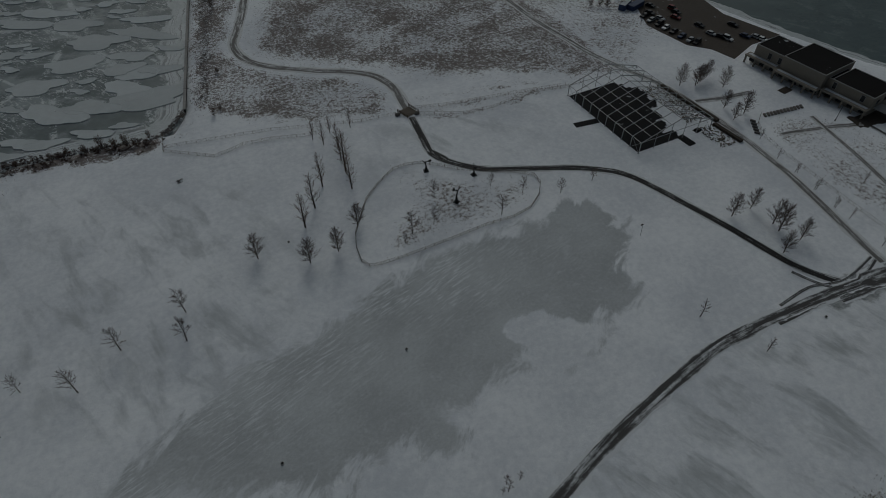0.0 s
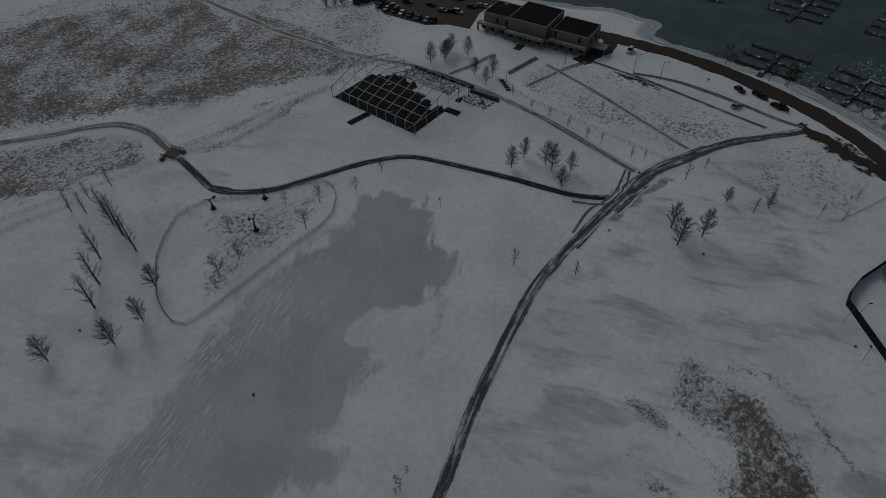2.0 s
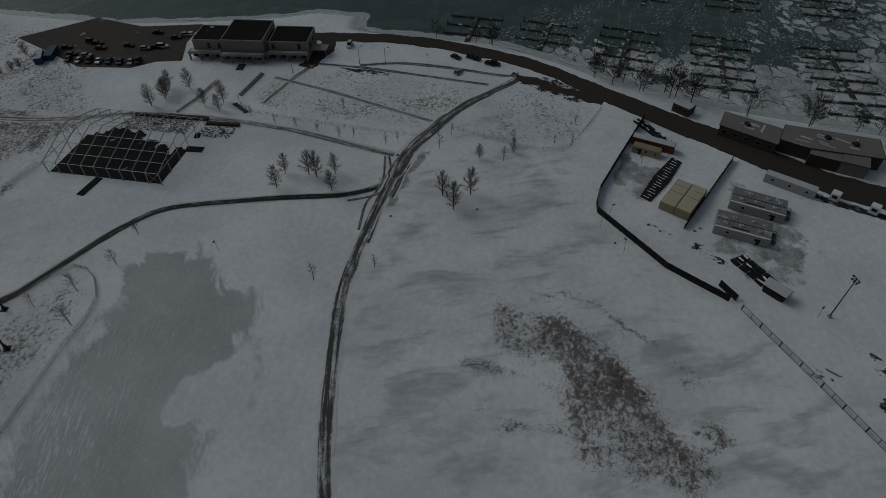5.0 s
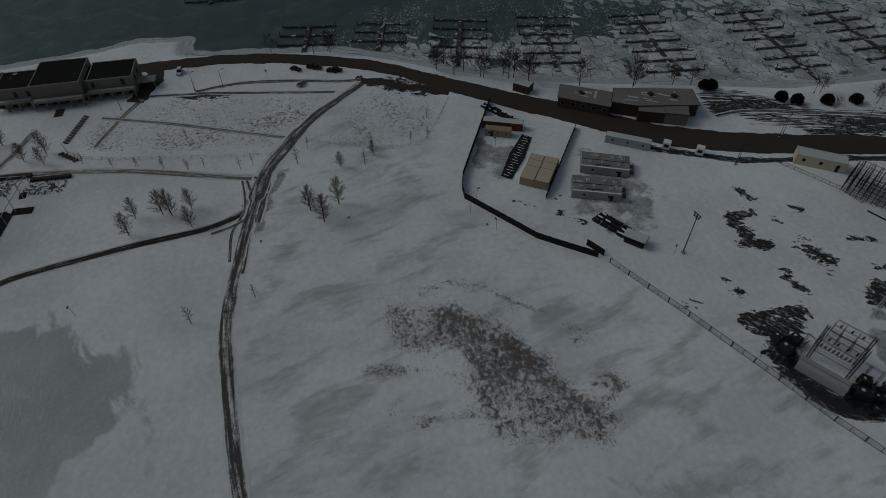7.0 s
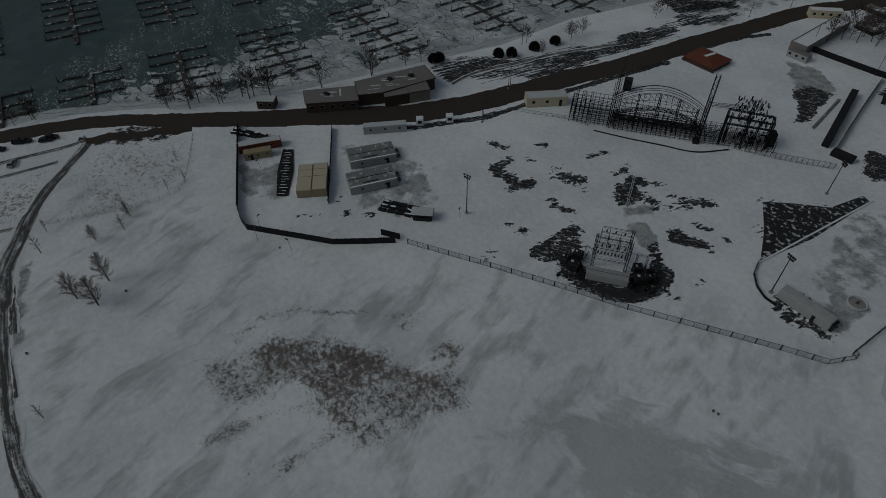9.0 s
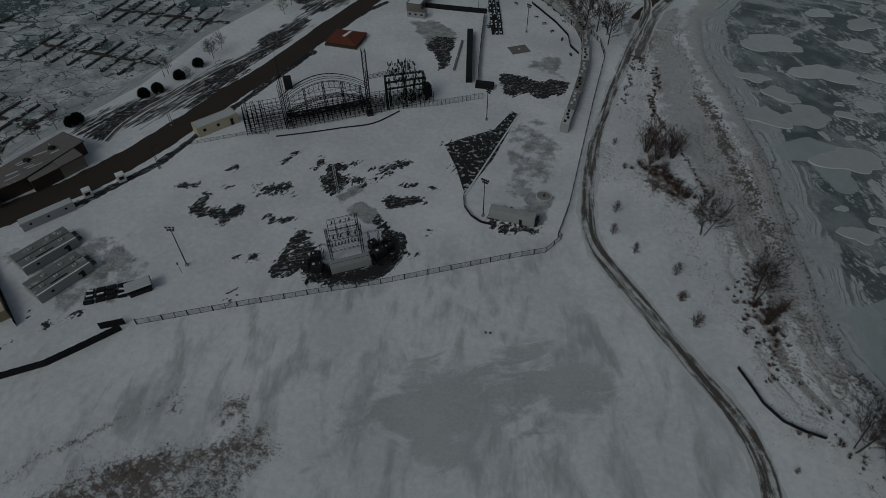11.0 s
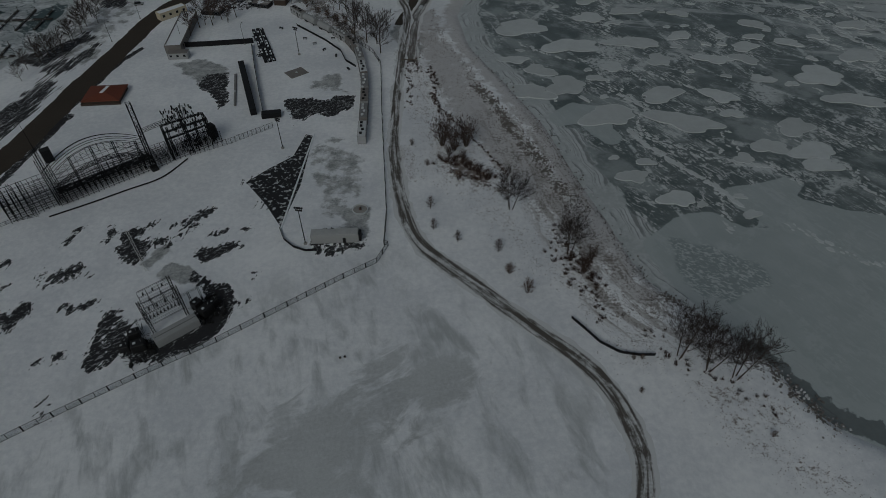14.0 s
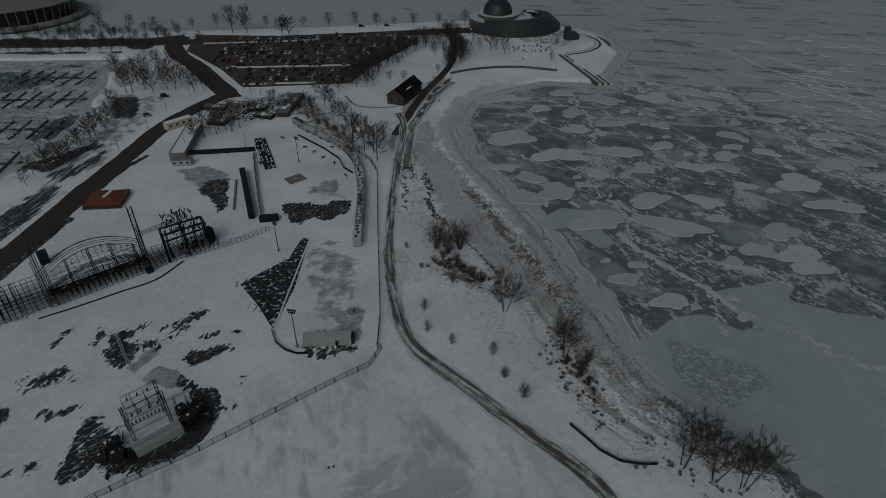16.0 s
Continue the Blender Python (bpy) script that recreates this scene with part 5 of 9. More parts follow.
# ---- lamps and lattice ----
def street_lamp(x, y, h=8.0, turn=0.0, heads=1):
    ob = thing("street_lamp", "dark metal lamp post with a short arm", "street lamp", x, y, 0, turn, "lamp posts")
    part("base", Geo().box(0, 0, 0, 0.5, 0.5, 0.5, cut=0.08), "concrete", ob)
    part("pole", Geo().tube((0, 0, 0.3), (0, 0, h), 0.11, 0.06, 8), "iron", ob)
    for s in range(heads):
        d = 1 - 2 * s
        part("arm", Geo().tube((0, 0, h - 0.1), (1.4 * d, 0, h + 0.2), 0.05, 0.04, 5), "iron", ob)
        head = part("lamp_head", Geo().box(1.6 * d, 0, h + 0.12, 0.8, 0.32, 0.16, cut=0.04), "iron", ob)
        part("lens", Geo().box(1.6 * d, 0, h + 0.08, 0.6, 0.24, 0.04), "light", head)
    return ob


def flood_mast(x, y, h=13.5, turn=0.0, n=4):
    ob = thing("floodlight_mast", "tall dark mast with a bank of floodlights", "floodlight", x, y, 0, turn, "floodlight masts")
    part("base", Geo().box(0, 0, 0, 0.9, 0.9, 0.6, cut=0.1), "concrete", ob)
    part("pole", Geo().tube((0, 0, 0.3), (0, 0, h), 0.16, 0.10, 8), "iron", ob)
    part("crossbar", Geo().box(0, 0, h - 0.1, 2.4, 0.12, 0.14).box(0, 0, h - 0.9, 1.8, 0.12, 0.14), "iron", ob)
    for k in range(n):
        px = -1.0 + 2.0 * k / (n - 1)
        f = part("floodlight", Geo().box(px, -0.25, h - 0.35, 0.5, 0.4, 0.5, cut=0.06).box(px * 0.75, -0.25, h - 1.15, 0.42, 0.36, 0.42, cut=0.06), "iron", ob)
        part("lens", Geo().box(px, -0.47, h - 0.3, 0.4, 0.04, 0.38), "light", f)
    return ob


def lattice(g, a, b, w=0.4, bay=0.9, r=0.035):
    """A square lattice truss from a to b, added to g."""
    a, b = Vector(a), Vector(b)
    d = (b - a)
    n = max(1, round(d.length / bay))
    q = d.to_track_quat("Z", "Y")
    c = [q @ Vector((x * w / 2, y * w / 2, 0)) for x, y in ((-1, -1), (1, -1), (1, 1), (-1, 1))]
    for k in c:
        g.tube(a + k, b + k, r, r, 4)
    for i in range(n):
        p, s = a + d * (i / n), a + d * ((i + 1) / n)
        for j in range(4):
            e, f = (c[j], c[(j + 1) % 4]) if (i + j) % 2 else (c[(j + 1) % 4], c[j])
            g.tube(p + e, s + f, r * 0.6, r * 0.6, 3)
    return g


def windows(ob, places, w, h, depth=0.12, frame_material="steel", label="dark window"):
    """Windows in a wall: (x, y, z, turn) of each middle; a frame and a pane set into it."""
    for x, y, z, t in places:
        win = part("window", Geo().box(0, 0, -h / 2, w + 0.16, depth, h + 0.16), frame_material, ob, label)
        win.matrix_basis = pose(x, y, z, 0, 0, t)
        part("pane", Geo().box(0, 0, -h / 2 + 0.08, w, depth + 0.05, h), "glass", win)


def door(ob, x, y, turn, w=1.0, h=2.1, material="iron"):
    d = part("door", Geo().box(0, 0, 0, w, 0.12, h, cut=0.02), material, ob)
    d.matrix_basis = pose(x, y, 0.05, 0, 0, turn)
    part("handle", Geo().box(w * 0.35, 0.08, 1.0, 0.12, 0.06, 0.05), "steel", d)
    part("handle", Geo().box(w * 0.35, -0.08, 1.0, 0.12, 0.06, 0.05), "steel", d)


def box_house(name, label, category, x, y, turn, length, depth, h, wall, roof, parapet=0.35, wins=0, win=(1.2, 1.2), group="", door_at=None, gear=0, snow=0.0, base="concrete", roof_label=""):
    """A flat-roofed building, cabin or container; its front runs along x."""
    ob = thing(name, label, category, x, y, 0, turn, group)
    part("wall", Geo().box(0, 0, 0.15, length, depth, h - 0.15, cut=0.06), wall, ob)
    part("plinth", Geo().box(0, 0, -0.2, length - 0.2, depth - 0.2, 0.4), base, ob)
    top = part("roof", Geo().box(0, 0, h, length - 0.3, depth - 0.3, 0.08), roof, ob, roof_label)
    if parapet:
        g = Geo()
        for sx, sy, lx, ly in ((0, 1, length, 0.25), (0, -1, length, 0.25), (1, 0, 0.25, depth - 0.5), (-1, 0, 0.25, depth - 0.5)):
            g.box(sx * (length / 2 - 0.125), sy * (depth / 2 - 0.125), h, lx, ly, parapet)
        part("parapet", g, wall, ob)
    if snow:
        g = Geo()
        rnd = random.Random(int(length * 10))
        for k in range(3):
            g.box(rnd.uniform(-0.25, 0.25) * length, rnd.uniform(-0.25, 0.25) * depth, h + 0.07, length * rnd.uniform(0.2, 0.45) * snow, depth * rnd.uniform(0.2, 0.45), 0.09, rnd.uniform(-6, 6), 0.05)
        part("snow_patch", g, "snow", top, "thin snow")
    for k in range(gear):
        u = part("roof_unit", Geo().box((k + 0.5) / gear * length * 0.8 - length * 0.4, depth * 0.15 * (-1) ** k, h + 0.06, 1.1, 0.9, 0.7, cut=0.08), "white", ob, "white roof vent")
        part("grille", Geo().box((k + 0.5) / gear * length * 0.8 - length * 0.4, depth * 0.15 * (-1) ** k, h + 0.74, 0.7, 0.6, 0.06), "iron", u)
    if wins:
        pl = [(-length / 2 + length * (k + 0.5) / wins, s * depth / 2, h * 0.58, 0 if s < 0 else 180) for k in range(wins) for s in (-1, 1)]
        windows(ob, pl, *win)
    if door_at is not None:
        door(ob, door_at, -depth / 2 - 0.02, 0)
    return ob


# ---- the terminal by the harbour ----
def terminal():
    ob = thing("terminal_building", "low buff stone terminal building with black flat roofs", "building", -201.5, -145.0, 0, 97.5)
    # x runs along the front, y away from the park
    for x0, x1, y0, y1, h in ((1.5, 13.5, 2.0, 15.0, 7.4), (13.5, 30.5, 1.2, 19.5, 8.0), (32.3, 48.0, 3.2, 17.0, 6.9), (30.5, 32.3, 4.5, 16.0, 6.2)):
        w = part("wall", Geo().box((x0 + x1) / 2, (y0 + y1) / 2, 0, x1 - x0, y1 - y0, h), "limestone", ob)
        part("roof", Geo().box((x0 + x1) / 2, (y0 + y1) / 2, h, x1 - x0 - 0.5, y1 - y0 - 0.5, 0.1), "roof", w, "black tar roof with snow patches")
        g = Geo()
        for sx, sy, lx, ly in ((0, 1, x1 - x0, 0.25), (0, -1, x1 - x0, 0.25), (1, 0, 0.25, y1 - y0 - 0.5), (-1, 0, 0.25, y1 - y0 - 0.5)):
            g.box((x0 + x1) / 2 + sx * ((x1 - x0) / 2 - 0.125), (y0 + y1) / 2 + sy * ((y1 - y0) / 2 - 0.125), h, lx, ly, 0.3)
        part("parapet", g, "concrete", w)
    pillar = Geo().box(0, 0, 0, 0.6, 0.6, 2.9, cut=0.05).mesh("pillar", M["limestone"])
    for x0, x1, y0, n in ((-0.5, 13.2, -0.6, 4), (13.2, 31.0, -2.2, 5), (31.2, 48.5, 0.2, 5)):
        c = part("canopy", Geo().box((x0 + x1) / 2, y0 + 1.7, 2.9, x1 - x0, 3.4, 0.5, cut=0.05), "limestone", ob, "stone canopy over the arcade")
        part("canopy_snow", Geo().box((x0 + x1) / 2, y0 + 1.9, 3.4, x1 - x0 - 1.5, 1.4, 0.06, cut=0.02), "old_snow", c, "thin snow")
        for k in range(n):
            p = part("pillar", pillar, None, ob)
            p.location = (x0 + 0.5 + (x1 - x0 - 1.0) * k / (n - 1), y0 + 0.4, 0)
        windows(ob, [(x0 + (x1 - x0) * (k + 0.5) / (n - 1), y0 + (2.55 if x0 < 0 else 3.35 if x0 < 20 else 2.95), 1.4, 0) for k in range(n - 1)], 2.4, 2.0)
    windows(ob, [(x, y, 5.2, 0) for x, y in ((8.0, 1.95), (12.3, 1.95), (34.0, 3.15), (44.5, 3.15))], 1.3, 2.2)
    windows(ob, [(13.45, 17.5, 5.6, 90), (48.02, 7, 4.4, 90), (48.02, 12, 4.4, 90)], 1.6, 1.8)
    door(ob, 21.0, 1.15, 0, 1.8, 2.4, "glass")
    part("side_canopy", Geo().box(51.5, 8, 2.6, 6.5, 5, 0.35, cut=0.04), "concrete", ob)
    for k in (0, 1):
        part("side_post", Geo().tube((54.3, 6.0 + 4.0 * k, 0), (54.3, 6.0 + 4.0 * k, 2.6), 0.15, 0.15, 8), "concrete", ob)
    part("steps", Geo().box(22, -5.0, 0, 3.0, 5.0, 0.16), "asphalt", ob, "dark wet steps")


terminal()


# ---- the bare tent frame ----
def tent():
    ax, ay, bx, by = -125.0, -155.0, -126.0, -115.5
    _, _, n, t = edge(ax, ay, bx, by)
    ob = thing("tent_frame", "bare aluminium tent frame without its cover", "tent frame", ax, ay, 0, t)
    wide, eave, ridge, bays = 31.0, 4.2, 8.7, 9
    for k in range(bays + 1):
        x = n * k / bays
        g = Geo().tube((x, 0, -0.1), (x, 0, eave), 0.16, 0.16, 5).tube((x, wide, -0.1), (x, wide, eave), 0.16, 0.16, 5)
        g.tube((x, 0, eave), (x, wide / 2, ridge), 0.15, 0.15, 5).tube((x, wide, eave), (x, wide / 2, ridge), 0.15, 0.15, 5)
        part("arch_frame", g, "frame", ob)
        for y in (0, wide):
            part("foot_plate", Geo().box(x, y, -0.05, 0.6, 0.6, 0.12), "steel", ob)
    for f in (0, 0.125, 0.25, 0.375, 0.5, 0.625, 0.75, 0.875, 1.0):
        z = eave + (ridge - eave) * (1 - abs(2 * f - 1))
        part("purlin", Geo().tube((0, wide * f, z), (n, wide * f, z), 0.09, 0.09, 5), "frame", ob)
    for x in (0, n):
        for f in (0.2, 0.4, 0.6, 0.8):
            z = eave + (ridge - eave) * (1 - abs(2 * f - 1))
            part("gable_post", Geo().tube((x, wide * f, -0.1), (x, wide * f, z), 0.11, 0.11, 5), "frame", ob)
        part("gable_beam", Geo().tube((x, 0, eave), (x, wide, eave), 0.10, 0.10, 5), "frame", ob)
    for x0 in (0, n - n / bays):
        for y in (0, wide):
            part("brace", Geo().tube((x0, y, 0), (x0 + n / bays, y, eave), 0.06, 0.06, 4).tube((x0, y, eave), (x0 + n / bays, y, 0), 0.06, 0.06, 4), "frame", ob)
    # the floor, snow blown over its far side in fingers
    rnd = random.Random(4)
    floor = thing("tent_floor", "black timber tent floor half under drifted snow", "floor", ax, ay, 0, t)
    rows = 36
    for k in range(rows):
        x = 0.6 + (n - 1.2) * (k + 0.5) / rows
        deep = 21.0 + 4.5 * math.sin(k * 0.16 + 0.4) + rnd.uniform(-2.2, 2.2) + (2.5 if 8 < k < 30 else -1)
        part("board", Geo().box(x, deep / 2 + 0.2, 0, (n - 1.2) / rows - 0.04, deep, 0.16), "deck", floor)
    part("ramp", Geo().box(17.5, -4.6, 0, 2.6, 9.0, 0.14, -8), "deck", floor, "black ramp")
    part("ramp", Geo().box(n + 1.6, 19.0, 0, 6.0, 3.0, 0.14, 4), "deck", floor, "black ramp")
    part("ramp", Geo().box(n - 1.0, 26.5, 0, 2.0, 3.0, 0.13, 12), "deck", floor, "black ramp")
    # low slab and debris along the far side
    wall = thing("loading_dock", "long dark concrete slab behind the tent frame", "slab", ax, ay, 0, t)
    part("slab", Geo().box(24.5, wide + 4.5, 0, 27, 1.6, 1.0, 3, 0.08), "asphalt", wall)
    part("slab", Geo().box(44.5, wide + 3.2, 0, 12, 1.4, 0.9, 3, 0.08), "asphalt", wall)
    heap = thing("rubble_heap", "heaps of brown rubble and cut brush", "rubble", ax, ay, 0, t, kind="stuff")
    g = Geo()
    for k in range(900):
        x, y = rnd.uniform(9, 50), wide + rnd.uniform(-4.5, 3.2)
        if 34 < x < 38:
            continue
        s = rnd.uniform(0.08, 0.35)
        g.box(x, y, rnd.uniform(-0.1, 0.25), s * rnd.uniform(1, 3.0), s, s * 0.7, rnd.uniform(0, 180), 0.05, rnd.uniform(-25, 25))
    part("rubble", g, "wood", heap)


tent()


# ---- the fenced oval with metal sculptures ----
OVAL = pairs(-59.8, -142.0, -54.4, -143.3, -50.3, -142.7, -43.3, -138.1, -37.6, -132.9, -34.2, -127.6, -29.8, -120.5, -28.1, -115.2, -27.6, -109.9, -29.0, -107.1, -32.0, -106.4, -39.5, -106.2, -53.6, -106.7, -64.8, -107.4, -74.0, -106.9,
             -80.6, -108.3, -85.9, -112.3, -89.0, -116.7, -89.3, -120.8, -84.5, -124.8, -76.6, -129.0, -69.0, -133.9, -64.2, -138.5, -59.8, -142.0)
wire_fence("low post and wire fence round an oval garden", OVAL, 2.6, 1.1, 0.05, 0.07, 4, "wood", "wood", False, 1)


def sculpture(x, y, turn, h):
    g = Geo().tube((0, 0, 0), (0.1, 0, h * 0.45), 0.55, 0.22, 8).tube((0.1, 0, h * 0.4), (-0.2, 0.1, h * 0.8), 0.22, 0.16, 6).tube((-0.2, 0.1, h * 0.8), (1.3, 0, h), 0.2, 0.1, 6)
    g.tube((-0.2, 0.1, h * 0.75), (-1.2, 0.3, h * 0.95), 0.18, 0.1, 6).box(1.3, 0, h - 0.2, 0.9, 0.6, 0.5, 30, 0.1).box(0, 0, 0, 1.6, 1.6, 0.25, 15, 0.05)
    ob = new("sculpture", g.mesh("sculpture", M["iron"]))
    ob.matrix_basis = pose(x, y, 0, 0, 0, turn)
    tagged(ob, "dark welded metal sculpture on a plate", "sculpture", "sculptures")


sculpture(-59.7, -137.8, 150, 4.2)
sculpture(-72.4, -129.4, 80, 4.0)
sculpture(-61.8, -120.3, 20, 5.6)


# ---- meadow fences and the bridge ----
wire_fence("long post and wire fence along the meadow", pairs(13.1, -194.9, 14.1, -184.8, -0.5, -174.6, -5.2, -175.3, -10.3, -177.0, -19.6, -176.0, -30.5, -172.8, -34.3, -172.4), 3.0, 1.2, 0.04, 0.06, 4, "wood", "wood", False, 1)
wire_fence("long post and wire fence along the meadow", pairs(12.7, -186.8, -6.0, -183.7, -20.9, -181.1, -35.6, -176.6, -50.8, -172.6, -63.1, -171.2), 3.2, 1.2, 0.03, 0.06, 4, "wood", "wood", False, 1)
wire_fence("long post and wire fence up the slope", pairs(-70.4, -172.0, -82.0, -168.8, -90.5, -167.5, -105.7, -165.2, -128.0, -161.3), 3.4, 1.2, 0.03, 0.06, 4, "wood", "wood", False, 1)
wire_fence("long post and wire fence up the slope", pairs(-69.5, -168.5, -84.9, -161.0, -95.8, -160.0, -103.5, -161.2, -116.1, -162.2, -128.3, -159.8), 3.4, 1.2, 0.03, 0.06, 4, "wood", "wood", False, 1)
wire_fence("thin post and wire fence of a prairie plot", pairs(-178.6, -114.4, -173.8, -110.9, -170.1, -105.2, -168.6, -94.7, -167.1, -68.9, -166.3, -43.0, -170.4, -39.7), 4.0, 1.1, 0.03, 0.06, 3, "wood", "wood", False, 1)
wire_fence("thin post and wire fence of a prairie plot", pairs(-173.3, -31.2, -170.4, -20.3, -167.7, -10.3, -166.3, -2.7, -167.9, 6.7, -171.0, 9.2, -183.1, 14.4, -195.5, 18.8), 3.6, 1.1, 0.03, 0.06, 3, "wood", "wood", False, 1)


def bridge():
    x, y, n, t = edge(-64.8, -170.0, -70.8, -171.9)
    ob = thing("footbridge", "short timber footbridge with side rails", "bridge", x, y, 0, t)
    plank = Geo().box(0, 0, 0.1, 5.0, 0.22, 0.09, cut=0.02).mesh("plank", M["wood"])
    for k in range(20):
        p = part("plank", plank, None, ob)
        p.matrix_basis = pose(0, 2.4 - 0.25 * k, 0.02)
    for s in (-1, 1):
        part("rail", Geo().box(s * 2.6, 0, 1.0, 0.14, 5.6, 0.12).box(s * 2.6, 0, 0.55, 0.1, 5.6, 0.1), "brown", ob)
        for k in range(4):
            part("post", Geo().box(s * 2.6, -2.7 + 1.8 * k, 0, 0.2, 0.2, 1.2, cut=0.03), "brown", ob)


bridge()
for x, y in pairs(-63.7, -170.6, -70.2, -168.5):
    tagged(new("boulder", Geo().box(0, 0, -0.2, 1.8, 1.3, 1.2, 20, 0.3).mesh("boulder", M["granite"])), "dark boulder beside the footbridge", "boulder").location = (x, y, 0)

# stone blocks in rows by the terminal
block = None
for (ax, ay), (bx, by), n in (((-179.9, -113.6), (-195.7, -111.9), 12), ((-173.4, -112.8), (-169.4, -106.9), 5)):
    for k in range(n):
        ob = new("stone_block", block or Geo().box(0, 0, -0.1, 1.9, 0.8, 0.65, 0, 0.08).mesh("stone_block", M["granite"]))
        block = ob.data
        ob.matrix_basis = pose(ax + (bx - ax) * k / (n - 1), ay + (by - ay) * k / (n - 1), 0, 0, 0, edge(ax, ay, bx, by)[3] + 70)
        tagged(ob, "dark stone seating block in a row on the snow", "stone block", "stone blocks")

# ---- trees of the southern park ----
plant("round", "bare young tree with a dense rounded crown", "park trees", -2.4, -123.3, 9.2, -14.9, -115.4, 9.2, -23.2, -116.3, 9.2, -31.5, -123.6, 8.5,
      -131.4, -79.5, 8.5, -138.6, -79.5, 8.0, -139.7, -71.9, 9.0, -138.9, -69.0, 10.0, -133.4, -62.1, 8.0, -141.7, -63.8, 8.0)
plant("column", "tall narrow bare tree in a row", "tree row", -17.7, -129.5, 13, -22.7, -136.3, 13, -27.7, -144.8, 13, -36.6, -148.5, 16, -35.6, -140.0, 13.5, -34.7, -165.4, 9, -38.5, -161.8, 10, -32.3, -169.7, 8.0, -38.7, -171.0, 7, -46.1, -171.1, 8,
      -37.2, -154.7, 10)
plant("open", "bare tree with few crooked limbs", "park trees", 18.5, -112.9, 7.5, 19.7, -103.6, 8.0, 34.5, -107.9, 8.0, 44.4, -99.9, 8.5, 56.2, -105.6, 6, 60.0, -95.4, 7)
plant("open", "small bare tree inside the oval garden", "garden trees", -56.6, -125.1, 6.5, -44.4, -113.7, 8, -51.5, -114.4, 6.5, -71.3, -109.6, 7, -74.5, -122.3, 5, -81.9, -115.4, 6, -41.1, -110.8, 3.5)
plant("open", "small bare tree on open snow", "park trees", -92.2, -110.1, 5.5, -104.2, -110.8, 4.5, -138.0, -140.1, 0.8)
plant("round", "slender bare tree in a group of three", "three trees", -137.5, -28.0, 9.5, -132.0, -23.7, 10.5, -139.7, -19.7, 10)
plant("sapling", "thin bare sapling beside the path", "saplings", -97.3, -55.1, 7, -104.4, -40.2, 5.5, -161.1, -33.9, 7.5, -158.3, -11.8, 6.5, -169.8, -31.3, 5, -160.0, -52.0, 5.5, -162.4, -48.4, 4.5,
      -163.0, -77.1, 5, -161.5, -63.8, 4.5, -161.4, -69.2, 4.5, -164.5, -93.6, 4.5, -167.6, -104.0, 4.5, -164.4, -85.5, 4, -32.2, -38.0, 5.5)
plant("round", "bare tree with a light crown by the plot", "park trees", -158.0, -19.8, 6, -163.4, -9.1, 5.5)
plant("round", "bare tree beside the terminal lawn", "lawn trees", -166.6, -142.5, 9, -173.6, -140.6, 8, -179.3, -142.3, 7.5, -180.3, -134.4, 8.5, -170.4, -123.6, 7.5, -168.2, -116.5, 7, -174.3, -117.9, 9, -171.8, -139.8, 8, -175.9, -141.3, 7)
plant("sapling", "thin sapling on the prairie plot", "saplings", -178.9, -73.0, 4.5, -164.1, -86.1, 4, -162.5, -77.4, 4, -161.4, -68.8, 4, -168.1, -9.5, 4.5, -170.1, 3.7, 5, -183.9, 10.1, 5, -171.4, 9.6, 5)
plant("sapling", "dark small shrub near the path", "saplings", -35.4, -39.0, 4, -30.9, -38.0, 3.5, -32.5, -39.4, 4.5)


# ---- cars by the terminal ----
COLOURS = ["black", "silver", "black", "white", "black", "blue", "silver", "black", "red"]
for k, (x, y) in enumerate(pairs(-191.5, -194.1, -191.4, -189.3, -192.0, -184.8, -192.5, -181.0, -193.1, -176.7, -193.4, -172.0, -194.2, -167.8, -195.3, -165.0, -202.7, -186.7, -206.8, -176.3, -205.8, -168.1, -207.7, -164.4, -208.8, -161.7, -220.0, -170.4,
                                 -217.1, -160.3, -220.6, -157.5, -200.4, -201.1, -207.2, -193.9, -195.5, -195.2, -195.9, -188.8, -206.3, -190.5, -221.3, -154.9)):
    car(x, y, 12 + (k * 37) % 9 + (90 if k > 7 else 0), COLOURS[k % 9], tall=k % 5 == 2)
for k, (x, y) in enumerate(pairs(-222.7, -39.5, -223.6, -33.1, -220.0, -25.1)):
    car(x, y, 60 + 6 * k, "black", tall=k == 1)
car(-224.4, -85.1, 5, "white", tall=True)
car(-211.3, -36.5, 160, "silver")
car(-223.2, -31.4, 65, "black")
car(-220.8, -23.3, 65, "black")
box_house("storage_shed", "blue tarpaulin-covered stack in the snow", "stack", -193.8, -203.3, 20, 9, 3.5, 2.2, "tarp", "tarp", 0.0)
box_house("storage_shed", "dark blue shipping container beside scrub", "container", -189.4, -205.3, 30, 8, 3.0, 2.6, "tarp", "old_snow", 0.0)
plant("shrub", "dark tangle of bare scrub", "scrub", -192.1, -214.0, 6, -183.0, -209.9, 5, -188.3, -206.0, 4, -180.2, -211.1, 5, -177.0, -214.0, 4)


# ---- the harbour ----
def finger_meshes():
    g = Geo().box(0, 5.6, 0.30, 1.1, 11.2, 0.34, cut=0.05)
    s = Geo().box(0.25, 5.6, 0.57, 0.26, 8.6, 0.06, cut=0.02)
    p = Geo().tube((0, 10.9, -2.5), (0, 10.9, 2.3), 0.14, 0.14, 6)
    return g.mesh("finger", M["dock"]), s.mesh("snow_cover", M["old_snow"]), p.mesh("mooring_post", M["brown"])


FINGER = finger_meshes()


